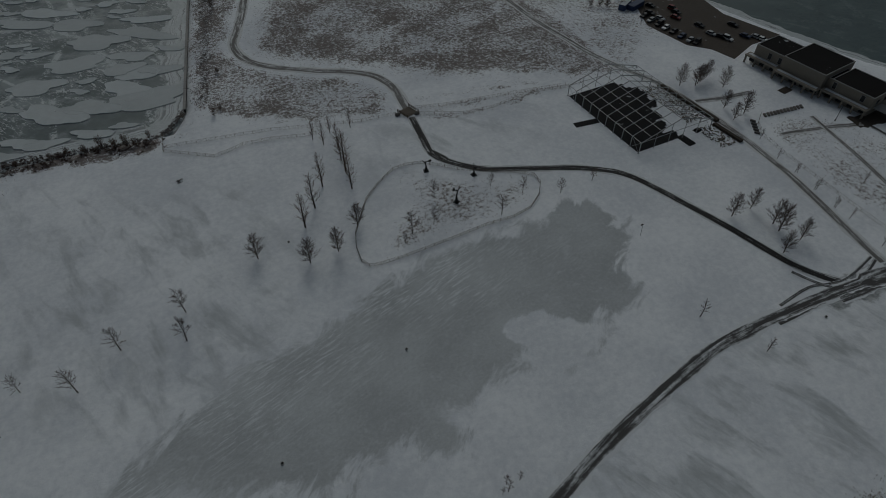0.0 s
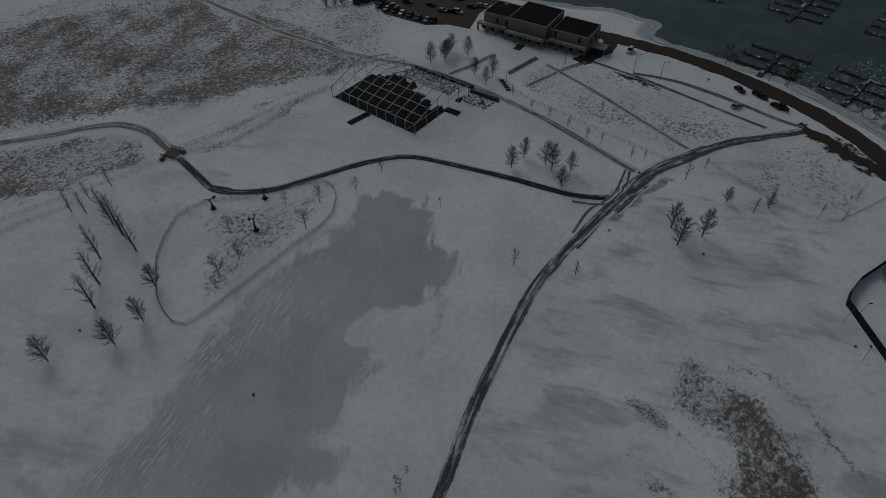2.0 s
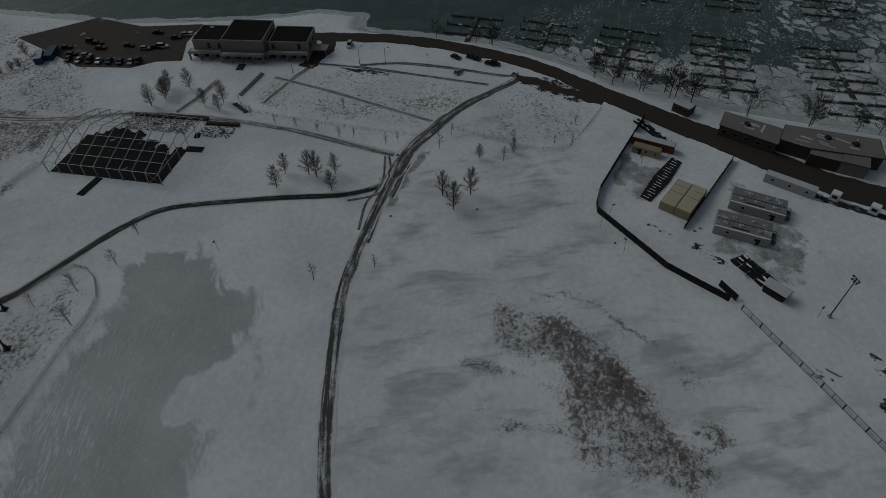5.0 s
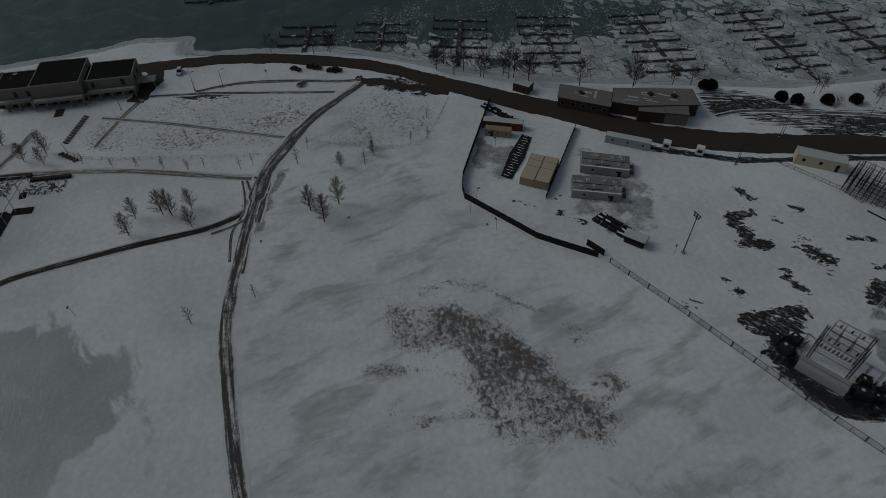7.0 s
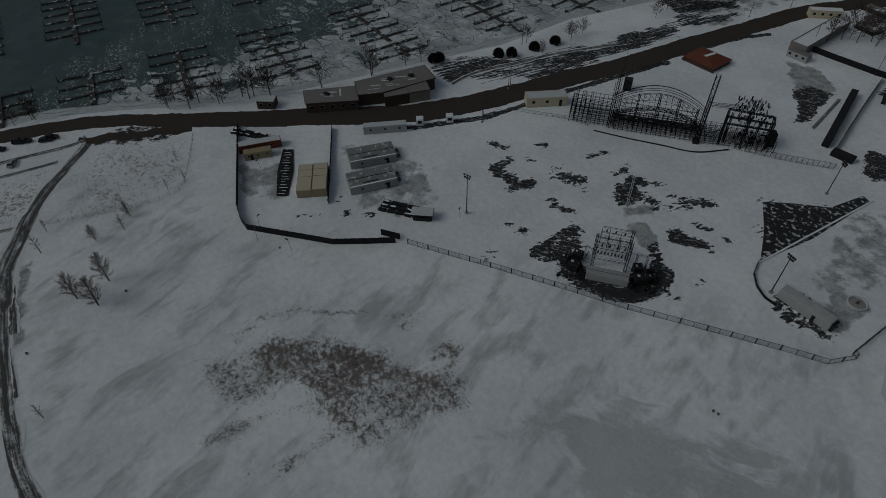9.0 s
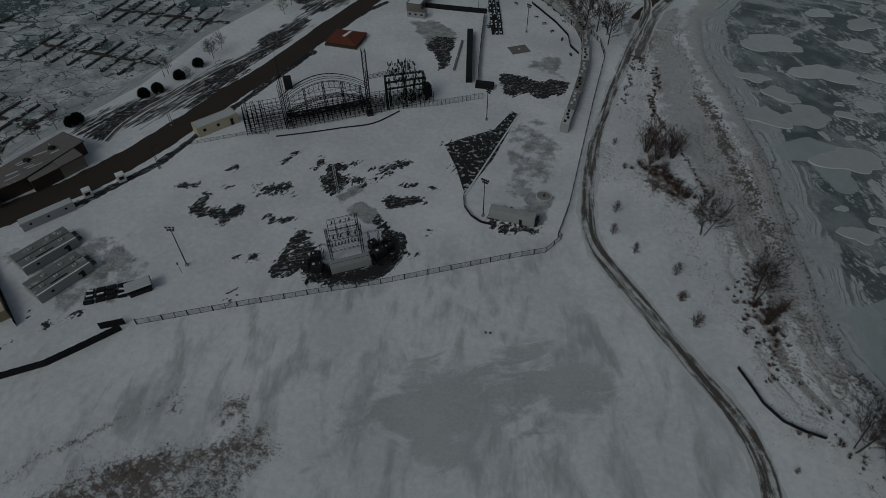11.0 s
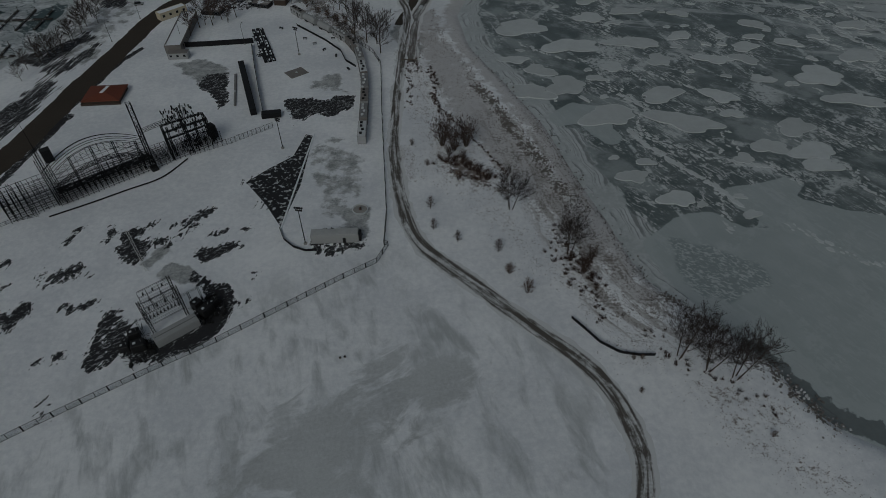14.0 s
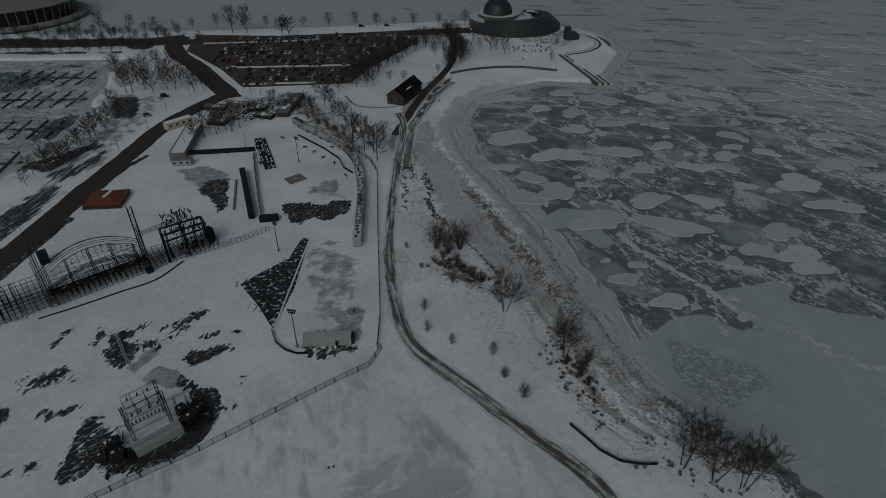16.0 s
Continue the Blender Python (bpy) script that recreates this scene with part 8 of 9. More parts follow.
wall = thing("seawall", "straight steel sheet-pile seawall with a concrete cap", "seawall", kind="structure")
for k in range(24):
    ax, ay, bx, by = -16.2, -321.5, 3.9, -207.7
    x, y, n, t = edge(ax + (bx - ax) * k / 24, ay + (by - ay) * k / 24, ax + (bx - ax) * (k + 1) / 24, ay + (by - ay) * (k + 1) / 24)
    part("pile_panel", Geo().box(x, y, -3, n - 0.1, 0.6, 3.1, t), "iron", wall)
    part("cap", Geo().box(x, y, 0.1, n - 0.15, 1.0, 0.3, t, 0.05), "concrete", wall)


# ---- brown beach house ----
def beach_house():
    ax, ay, bx, by = -21.0, 314.6, -12.1, 337.9
    x, y, n, t = edge(ax, ay, bx, by)
    c, s = math.cos(radians(t)), math.sin(radians(t))
    ob = thing("beach_house", "brown beach house with a dark gabled roof", "house", x - s * 5.0, y + c * 5.0, 0, t)
    w, eave, ridge = 10.0, 5.0, 8.6
    part("wall", Geo().add([(-n / 2, -w / 2, 0), (n / 2, -w / 2, 0), (n / 2, w / 2, 0), (-n / 2, w / 2, 0), (-n / 2, -w / 2, eave), (n / 2, -w / 2, eave), (n / 2, w / 2, eave), (-n / 2, w / 2, eave), (-n / 2, 0, ridge), (n / 2, 0, ridge)],
                           [(0, 1, 5, 4), (2, 3, 7, 6), (3, 0, 4, 8, 7), (1, 2, 6, 9, 5), (4, 5, 9, 8), (6, 7, 8, 9), (3, 2, 1, 0)]), "brown", ob)
    for v in (-1, 1):
        g = Geo()
        y0, y1 = v * (w / 2 + 0.7), 0
        z0, z1 = eave - 0.45, ridge + 0.1
        p = [(-n / 2 - 0.6, y0, z0), (n / 2 + 0.6, y0, z0), (n / 2 + 0.6, y1, z1), (-n / 2 - 0.6, y1, z1)]
        g.add(p + [(a, b, d + 0.25) for a, b, d in p], [(0, 1, 2, 3), (7, 6, 5, 4), (0, 4, 5, 1), (1, 5, 6, 2), (2, 6, 7, 3), (3, 7, 4, 0)])
        r = part("roof", g, "roof", ob, "black shingle roof")
        part("roof_snow", Geo().box(-2, v * 3.2, 0, 6, 1.5, 0.1), "snow", r, "patch of snow").matrix_basis = pose(0, 0, 6.55)
    windows(ob, [(-n / 2 + n * (k + 0.5) / 6, v * w / 2, 2.8, 0) for k in range(6) for v in (-1, 1)], 1.4, 1.8)
    windows(ob, [(-n / 2, -2, 2.6, 90), (-n / 2, 2, 2.6, 90)], 1.3, 1.7)
    door(ob, 1.5, -w / 2, 0, 1.8, 2.4, "brown")


beach_house()

# ---- far car park ----
rnd = random.Random(12)
LOT = pairs(-117.1, 343.8, -55.0, 351.2, -44.7, 383.8, -17.6, 440.1, -35.5, 466.0, -118.6, 455.7, -182.2, 458.2, -176.3, 417.6, -140.9, 378.4)
px_, py_ = np.meshgrid(np.arange(-150, 30, 3.1), np.arange(340, 470, 9.0))
inside = dist_to(px_, py_, LOT) < -3
for x, y in zip(px_[inside], py_[inside]):
    if rnd.random() < 0.52:
        car(x + rnd.uniform(-0.3, 0.3), y + rnd.uniform(-0.4, 0.4), 90 + rnd.uniform(-3, 3) + rnd.choice((0, 180)), rnd.choice(COLOURS), "cars in the far car park", 0.08, rnd.random() < 0.25, True)
for k, (ax, ay, bx, by) in enumerate(((-137.7, 379.6, -59.5, 386.0), (-118.4, 348.7, -75.4, 352.1), (-170.1, 434.3, -91.4, 443.8))):
    x, y, n, t = edge(ax, ay, bx, by)
    isle = thing("snow_bank", "long ploughed bank of snow in the car park", "snow bank", x, y, 0.05, t, "snow banks")
    part("bank", Geo().box(0, 0, 0, n, 2.2, 0.6, 0, 0.25), "old_snow", isle)
car(-156.6, 327.6, 0, "black", tall=True)
car(-154.5, 299.1, 20, "silver", tall=True)
car(-124.7, 483.4, 0, "black", tall=True)
car(-63.0, 482.4, 5, "black", tall=True)
car(-43.4, 484.3, 5, "blue", tall=True)
plant("far", "bare street tree along the causeway", "causeway trees", *[v for k, q in enumerate((178, 235, 262, 285, 308, 325, 343, 378, 428, 440, 500, 515, 530, 548, 568, 588, 606, 660, 680, 703, 718, 742)) for v in (-290 + 16.9 * k + 3 * math.sin(k * 5), 470 + 0.9 * k, 8 + 2.5 * math.sin(q))])
plant("far", "large bare tree beside the causeway", "causeway trees", -158.1, 464.8, 17, -147.0, 464.9, 17, -117.9, 452.6, 13, -112.9, 452.7, 13, -256.3, 463.8, 14)
plant("far", "bare tree on the causeway's near side", "causeway trees", *[v for k in range(16) for v in (-300 + 11.0 * k, 422 + 5 * math.sin(k * 2.1), 7 + 2 * math.sin(k * 3.3))])
plant("far", "dark bare tree by the harbour end", "harbour end trees", -197.1, 358.3, 12, -177.4, 333.9, 14, -180.2, 348.3, 13, -171.9, 338.6, 11, -165.5, 334.0, 12, -158.9, 338.7, 12, -154.3, 338.7, 12, -141.9, 334.1, 10, -138.6, 338.9, 9, -180.6, 333.9, 12,
      -169.9, 274.2, 10, -172.1, 284.7, 9, -174.7, 299.8, 8, -190.3, 394.5, 6, -196.3, 398.1, 6, -172.7, 243.1, 9, -173.5, 237.5, 8, -171.2, 246.0, 7)
plant("far", "bare tree on the slope below the car park", "slope trees", -73.0, 334.6, 9, -63.9, 312.6, 11, -59.6, 308.5, 11, -53.4, 292.9, 10, -49.6, 290.6, 10, -41.9, 258.7, 15, -36.4, 256.9, 15, -29.4, 246.7, 14, -31.8, 255.7, 12, -28.1, 268.4, 9,
      -42.5, 275.0, 10, -56.3, 292.8, 8, -67.9, 300.5, 9, -73.9, 308.4, 9, -41.2, 347.3, 9, -44.2, 344.4, 8, -31.6, 354.4, 6, -23.1, 354.5, 6, -59.4, 334.7, 8, -65.9, 334.7, 8, -39.4, 364.8, 7, -50.4, 370.2, 7)
plant("far", "bare tree beside the car park drive", "drive trees", -52.7, 390.8, 9, -47.7, 395.7, 9, -43.0, 405.7, 9, -36.2, 416.2, 9, -29.0, 425.8, 9, -21.3, 432.9, 9, -13.3, 433.0, 9, 2.5, 393.7, 9, 11.0, 408.8, 10, 11.8, 393.8, 10, -5.0, 406.1, 9,
      0.7, 412.6, 8, -7.0, 412.5, 5, -2.9, 370.6, 5, -28.6, 387.4, 5, -60.2, 364.7, 9, -56.4, 375.7, 9)
plant("far", "bare tree on the planetarium lawn", "lawn trees", 17.9, 408.8, 9, 25.2, 416.8, 9, 33.1, 419.5, 11, 37.2, 422.3, 11, 42.3, 413.0, 10, 30.2, 436.2, 7, 22.3, 440.5, 6, 71.2, 394.3, 6, 66.1, 426.7, 3, 80.7, 431.0, 4, 52.9, 396.6, 2)
plant("far", "bare tree in a thick row on the causeway", "causeway trees", *[v for k in range(34) for v in (-420 + 7.3 * k, 448 + 5 * math.sin(k * 2.7), 6 + 2 * math.sin(k * 1.3))])
plant("far", "dark bare tree by the harbour end", "harbour end trees", -180.8, 363.7, 10, -176.0, 369.2, 9, -165.7, 358.6, 11, -154.5, 348.5, 11, -188.4, 363.7, 10, -150.2, 348.5, 9, -189.2, 348.2, 10, -190.3, 358.4, 9)
plant("far", "dark bare tree by the harbour end", "harbour end trees", -208.0, 380.1, 8, -191.8, 380.3, 8, -184.8, 389.7, 8, -174.8, 382.7, 9, -164.2, 371.5, 9, -152.7, 360.8, 9, -144.2, 350.6, 9, -165.2, 348.4, 10, -175.2, 348.3, 10,
      -169.4, 267.5, 9, -169.7, 259.8, 9, -166.0, 277.7, 8, -170.9, 251.9, 8, -176.6, 232.1, 8, -178.7, 311.9, 9, -172.0, 303.7, 8)
plant("far", "leafless tree among the plaza huts", "plaza trees", -123.3, 292.4, 8, -112.6, 281.5, 8, -114.5, 275.9, 8, -113.1, 292.5, 7, -104.6, 280.2, 6, -119.7, 269.2, 8, -106.5, 300.2, 6, -100.1, 304.2, 6, -94.1, 316.7, 7, -84.5, 308.4, 8, -78.3, 300.4, 8)
plant("far", "bare tree on the harbour bank", "harbour end trees", -171.2, 272.0, 9, -170.1, 258.4, 9, -171.8, 292.0, 8, -172.9, 246.9, 8, -178.2, 243.7, 8, -174.0, 283.0, 8)
plant("open", "bare orchard tree in the plaza", "plaza trees", -117.7, 264.0, 11, -116.1, 272.5, 12, -110.8, 275.3, 12, -108.1, 281.3, 11, -116.8, 287.5, 11, -102.0, 284.3, 11, -108.4, 293.7, 11, -104.5, 278.5, 10, -112.5, 283.0, 11)
plant("shrub", "dense leafless thicket along the railway bank", "thickets", -48.1, 275.0, 5, -52.7, 278.4, 5, -57.7, 283.3, 5, -62.7, 287.6, 5, -43.5, 265.0, 4, -70.1, 296.6, 6, -77.7, 312.5, 7, -84.1, 321.0, 7, -95.6, 329.9, 5, -72.4, 316.8, 6)
thicket("tangle of bare trees and scrub along the causeway", [(x + 2.5 * math.sin(x * 1.7), y + 2.5 * math.sin(x * 2.9 + y)) for y, d in ((458, 8.5), (447, 7.5), (428, 9.0), (417, 8.0), (408, 9.0)) for x in np.arange(-420, -196 if y > 410 else -215, d)], 4, 8, 3)
thicket("double row of bare trees beside the car park", strewn(pairs(-57.2, 347.2, -49.4, 361.6, -42.9, 383.8, -31.9, 411.0, -17.4, 435.8, 7.0, 457.0), 3.6, 1.6, 5) + strewn(pairs(-51.2, 347.3, -41.6, 370.3, -29.4, 400.8, -13.2, 427.3, 13.2, 450.9), 4.2, 1.5, 6), 7, 10, 4)
thicket("bare trees lining the planetarium drive", strewn(pairs(2.4, 372.8, 8.7, 406.2, 6.7, 433.1, 2.8, 453.8), 4.5, 1.0, 8) + strewn(pairs(12.8, 391.4, 13.5, 416.7, 11.7, 440.4), 4.5, 1.0, 9), 7, 10, 6)
thicket("dark scrub on the bank above the trailers", strewn(pairs(-82.9, 322.8, -71.6, 304.4, -59.8, 287.6, -49.4, 274.9, -42.1, 260.6), 4.0, 2.2, 11), 2.2, 4.5, 7)
hedge = thing("hedge_row", "row of dark clipped shrubs on the terrace", "hedge", kind="stuff")
g = Geo()
for k in range(34):
    a = math.pi * (1.02 + 0.80 * k / 33)
    x, y = 52 + 52 * math.cos(a), 492 + 40 * math.sin(a)
    for m in range(26):
        d = Vector((rnd.gauss(0, 1), rnd.gauss(0, 1), abs(rnd.gauss(0, 1)))).normalized() * rnd.uniform(0.7, 1.5)
        g.tube((x, y, 0.3), (x + d.x, y + d.y, d.z + 0.5), 0.09, 0.04, 3)
part("twigs", g, "twig", hedge)


# ---- the planetarium ----
def planetarium():
    ob = thing("planetarium", "domed planetarium of dark granite with a sloping glass wing", "building", 53.1, 487.0, 0, 0)
    drum = [(25 * math.cos(6.2832 * (k + 0.5) / 12) - 8, 25 * math.sin(6.2832 * (k + 0.5) / 12)) for k in range(12)]
    part("drum", Geo().prism(drum, 0, 7.0), "granite", ob, "twelve-sided granite drum")
    part("terrace", Geo().prism([(x * 1.0 + 0, y * 1.0) for x, y in drum], 7.05, 7.3), "old_snow", ob, "snowy roof terrace")
    inner = [(16 * math.cos(6.2832 * (k + 0.5) / 12) - 10, 16 * math.sin(6.2832 * (k + 0.5) / 12)) for k in range(12)]
    part("upper_drum", Geo().prism(inner, 7.3, 9.6), "granite", ob)
    part("terrace", Geo().prism(inner, 9.65, 9.8), "old_snow", ob, "snowy roof terrace")
    d = Geo().ring([(11.2, 9.7), (11.2, 10.2)] + [(11.0 * math.cos(radians(a)), 10.2 + 10.6 * math.sin(radians(a))) for a in range(0, 91, 9)], 48)
    dome = part("dome", d, "copper", ob, "dark ribbed metal dome", True)
    dome.location = (-10.5, 0, 0)
    for k in range(24):
        g = Geo()
        a = 6.2832 * k / 24
        pts = [(11.1 * math.cos(radians(e)) * math.cos(a), 11.1 * math.cos(radians(e)) * math.sin(a), 10.2 + 10.7 * math.sin(radians(e))) for e in range(0, 89, 11)]
        for p, q in zip(pts, pts[1:]):
            g.tube(p, q, 0.12, 0.12, 3)
        part("rib", g, "iron", dome)
    part("finial", Geo().tube((0, 0, 20.6), (0, 0, 22.0), 0.5, 0.2, 8), "copper", dome)
    # the glass wing wraps the south and east sides
    g, n = Geo(), 40
    rows = []
    for k in range(n + 1):
        a = math.pi * (1.18 + 1.15 * k / n)
        lift = math.sin(math.pi * k / n) ** 0.6
        rows.append([((37 + 2 * lift) * math.cos(a), 35 * math.sin(a), 0.2), ((36.5 + 2 * lift) * math.cos(a), 34.5 * math.sin(a), 3.0), (30 * math.cos(a), 28.5 * math.sin(a), 5.5 + 5.0 * lift), (25 * math.cos(a) - 1, 24 * math.sin(a), 7.2 + 3.2 * lift), (23.5 * math.cos(a) - 2, 22.5 * math.sin(a), 5.0)])
    k5 = len(rows[0])
    g.add([p for r in rows for p in r], [(i * k5 + j, (i + 1) * k5 + j, (i + 1) * k5 + j + 1, i * k5 + j + 1) for i in range(n) for j in range(k5 - 1)])
    wing = part("glass_wing", g, "copper", ob, "dark sloping glass and metal wing")
    for k in range(0, n + 1, 2):
        m = Geo()
        for p, q in zip(rows[k], rows[k][1:]):
            m.tube(p, q, 0.1, 0.1, 3)
        part("mullion", m, "iron", wing)
    part("skylight", Geo().box(19, 12, 8.2, 11, 6, 0.3, -20, 0.05), "old_snow", ob, "pale flat skylight")
    windows(ob, [(25.1 * math.cos(6.2832 * k / 12) * 0.966 - 8, 25.1 * math.sin(6.2832 * k / 12) * 0.966, 4.0, math.degrees(6.2832 * k / 12) + 90) for k in range(5, 9)], 4.5, 3.0)


planetarium()
mon = thing("stone_monument", "stepped dark stone monument at the lake's edge", "monument", 93.0, 449.0, 0, 10)
part("block", Geo().box(0, 0, 0, 8, 6, 5.5, 0, 0.2), "copper", mon)
part("block", Geo().box(-2.2, 0, 5.5, 3.6, 5, 3.6, 0, 0.2), "copper", mon)
part("fin", Geo().box(5.0, 0, 0, 3, 4.5, 3.6, 0, 0.2), "copper", mon)
steps = thing("shore_steps", "broad curved stone steps down to the lake", "steps", 0, 0, 0)
for k in range(5):
    line = [(72 + (38 + 3.2 * k) * math.cos(radians(a)), 442 + (30 + 3.0 * k) * math.sin(radians(a)), 0) for a in range(-72, 40, 8)]
    for p, q in zip(line, line[1:]):
        x, y, n, t = edge(p[0], p[1], q[0], q[1])
        part("step", Geo().box(x, y, -1.6, n + 0.3, 2.0, 2.0 - 0.3 * k, t, 0.06), "granite" if k % 2 else "old_snow", steps)
steps = thing("shore_steps", "straight run of stone revetment steps", "steps", 0, 0, 0)
ax, ay, bx, by = 83.2, 410.7, 96.4, 352.4
_, _, n, t = edge(ax, ay, bx, by)
for k in range(6):
    part("step", Geo().box(n / 2, 1.9 * k - 4, -1.6, n, 1.7, 2.1 - 0.25 * k, 0, 0.06), "granite" if k % 2 == 0 else "old_snow", steps)
steps.matrix_basis = pose(ax, ay, 0, 0, 0, t)
wall = thing("beach_wall", "low curved stone wall behind the beach", "wall", 0, 0, 0)
line = smooth_line(pairs(5.2, 369.5, 16.7, 376.3, 31.3, 380.9, 49.5, 382.2, 72.0, 375.6), 5.0)
for p, q in zip(line, line[1:]):
    x, y, n, t = edge(p.x, p.y, q.x, q.y)
    part("stone", Geo().box(x, y, -0.2, n + 0.1, 1.4, 1.3, t, 0.1), "granite", wall)
wall = thing("beach_wall", "low stone steps along the beach walk", "wall", 0, 0, 0)
line = smooth_line(pairs(-14.0, 293.1, -9.5, 313.0, -5.9, 335.1, 0.6, 349.6, 5.9, 363.1), 4.0)
for k, (p, q) in enumerate(zip(line, line[1:])):
    x, y, n, t = edge(p.x, p.y, q.x, q.y)
    part("stone", Geo().box(x, y, -0.2, n - 0.3, 1.6, 0.9, t, 0.1), "granite" if k % 3 else "old_snow", wall)
rnd = random.Random(31)
for k in range(30):
    a, r = 6.2832 * k / 30, (9.5, 6.0, 7.6)[k % 3]
    ob = tagged(new("standing_stone", Geo().box(0, 0, -0.1, 0.9, 0.7, 0.9, 0, 0.15).mesh("standing_stone", M["granite"]) if not k else bpy.data.objects["standing_stone"].data), "small dark stone in a ring on the snow", "stone", "stone ring")
    ob.matrix_basis = pose(*[v + q for v, q in zip((62.6, 423.9), (1.7 * r * math.cos(a), r * 0.9 * math.sin(a)))], 0, 0, 0, k * 40)


def aquarium():
    ob = thing("aquarium", "round aquarium hall with a curved glass front", "building", -352, 512, 0)
    part("base", Geo().ring([(56, 0), (56, 2.4), (50, 2.6)], 48), "concrete", ob, "pale curved terrace")
    part("glass_front", Geo().ring([(48, 2.0), (49.5, 12.5)], 48), "glass", ob, "dark curved glass wall")
    for k in range(48):
        a = 6.2832 * k / 48
        part("fin", Geo().tube((48.6 * math.cos(a), 48.6 * math.sin(a), 2.2), (50.2 * math.cos(a), 50.2 * math.sin(a), 12.6), 0.3, 0.3, 4), "concrete", ob)
    part("roof", Geo().ring([(51.5, 12.4), (52, 13.2), (40, 15.4), (0, 16.5)], 48), "roof_grey", ob, "broad dark roof")


aquarium()


# ---- floes on the lake ----
def floe_meshes(k):
    rnd = random.Random(70 + k)
    n = 56
    ph = [(rnd.uniform(0, 6.28), a) for a in (0.19, 0.13, 0.09, 0.05, 0.035, 0.022, 0.018, 0.016, 0.014, 0.012, 0.012, 0.010)]
    rad = [1 + sum(a * math.sin((j + 2) * 6.2832 * i / n + p) for j, (p, a) in enumerate(ph)) for i in range(n)]
    def rings(fs):
        g = Geo()
        v = [(rad[i] * f * math.cos(6.2832 * i / n), rad[i] * f * math.sin(6.2832 * i / n), z) for f, z in fs for i in range(n)]
        q = [(r * n + i, r * n + (i + 1) % n, (r + 1) * n + (i + 1) % n, (r + 1) * n + i) for r in range(len(fs) - 1) for i in range(n)]
        return g, v, q
    g, v, q = rings([(1.0, -0.2), (0.995, 0.10), (0.98, 0.20), (0.965, 0.16)])
    rim = g.add(v, q).mesh("rim", M["rim"])
    g, v, q = rings([(0.97, 0.155), (0.6, 0.14)])
    plate = g.add(v + [(0, 0, 0.14)], q + [(n + i, n + (i + 1) % n, 2 * n) for i in range(n)]).mesh("plate", M["floe"])
    return rim, plate


FLOES = [floe_meshes(k) for k in range(7)]


def floe(x, y, a, b, turn, k):
    ob = thing("ice_floe", "pale rounded ice floe with a raised white rim", "ice floe", group="ice floes")
    ob.matrix_basis = pose(x, y, WATER_Z + 0.02 + 0.011 * (k % 11), 0, 0, turn) @ Matrix.Diagonal((a, b, 1, 1))
    part("rim", FLOES[k % 7][0], None, ob)
    part("plate", FLOES[k % 7][1], None, ob)


taken = []
for k, (x, y, a, b) in enumerate(zip(*[iter((127.3, 190.0, 9, 6.5, 113.2, 177.5, 7, 6, 127.3, 175.0, 9, 7, 126.4, 166.5, 7, 5.5, 153.1, 228.5, 13, 9, 128.9, 225.9, 6, 4, 114.0, 243.5, 9, 5, 132.0, 255.3, 8, 5,
                                          158.3, 209.2, 13, 6, 60.5, 197.9, 12, 9, 31.8, 215.6, 11, 8, 47.7, 220.5, 11, 8, 38.6, 233.2, 8, 5.5, 28.4, 243.0, 7, 4.5, 34.0, 275.4, 15, 10, 54.6, 256.1, 14, 9, 83.0, 259.4, 14, 7,
                                          32.6, 329.0, 16, 7, 68.0, 286.2, 10, 6, 87.0, 293.8, 10, 5, 87.6, 193.9, 15, 8, 84.6, 213.5, 12, 6))] * 4)):
    floe(x, y, a * 0.8, b * 0.8, 20 * math.sin(k * 3.1), k)
    taken.append((x, y, a * 0.8))
for k, (x, y, a, b) in enumerate(zip(*[iter((17.6, -245.2, 9, 6, 52.7, -250.8, 12, 5, 20.9, -233.0, 10, 6, 34.2, -225.8, 11, 5, 14.9, -223.4, 14, 7, 47.3, -226.9, 12, 6, 21.3, -250.4, 7, 5, 56.9, -310.5, 12, 5, 36.6, -300.5, 13, 5, 17.1, -260.0, 9, 4,
                                          10.7, -278.8, 14, 5, 38.3, -262.7, 12, 6, 8.2, -244.0, 8, 4, 47.7, -318.4, 12, 5, 6.8, -291.9, 10, 4, 28.8, -279.2, 14, 6))] * 4)):
    floe(x, y, a * 0.95, b * 1.0, -26 + 12 * math.sin(k * 2.3), k + 3)
    taken.append((x, y, a))
rnd = random.Random(55)
near = []
while len(near) < 46:
    x, y, r = rnd.uniform(-8, 75), rnd.uniform(-345, -207), rnd.uniform(1.8, 5.5)
    if dist_to(np.array([x]), np.array([y]), COAST)[0] > r + 2 and all(math.hypot(x - p, y - q) > (r + s) * 1.0 for p, q, s in near + taken[-16:]):
        near.append((x, y, r))
        floe(x, y, r * 1.5, r * 0.75, -26 + rnd.uniform(-15, 15), len(near))
rnd = random.Random(77)
tries = 0
while len(taken) < 290 and tries < 9000:
    tries += 1
    x, y = rnd.uniform(25, 330), rnd.uniform(105, 470)
    r = 1.5 + 5.0 * rnd.random() ** 2.4 * (1.4 if y > 300 else 1.0)
    if dist_to(np.array([x]), np.array([y]), COAST)[0] < r + 12 or any(math.hypot(x - p, y - q) < r + s + 1 for p, q, s in taken):
        continue
    if (x < 150 and y < 140) or math.sin(x * 0.021 + 1) + math.sin(y * 0.027) < -1.0:
        continue
    taken.append((x, y, r))
    floe(x, y, r * 1.15, r * 0.9, rnd.uniform(-35, 25), len(taken))

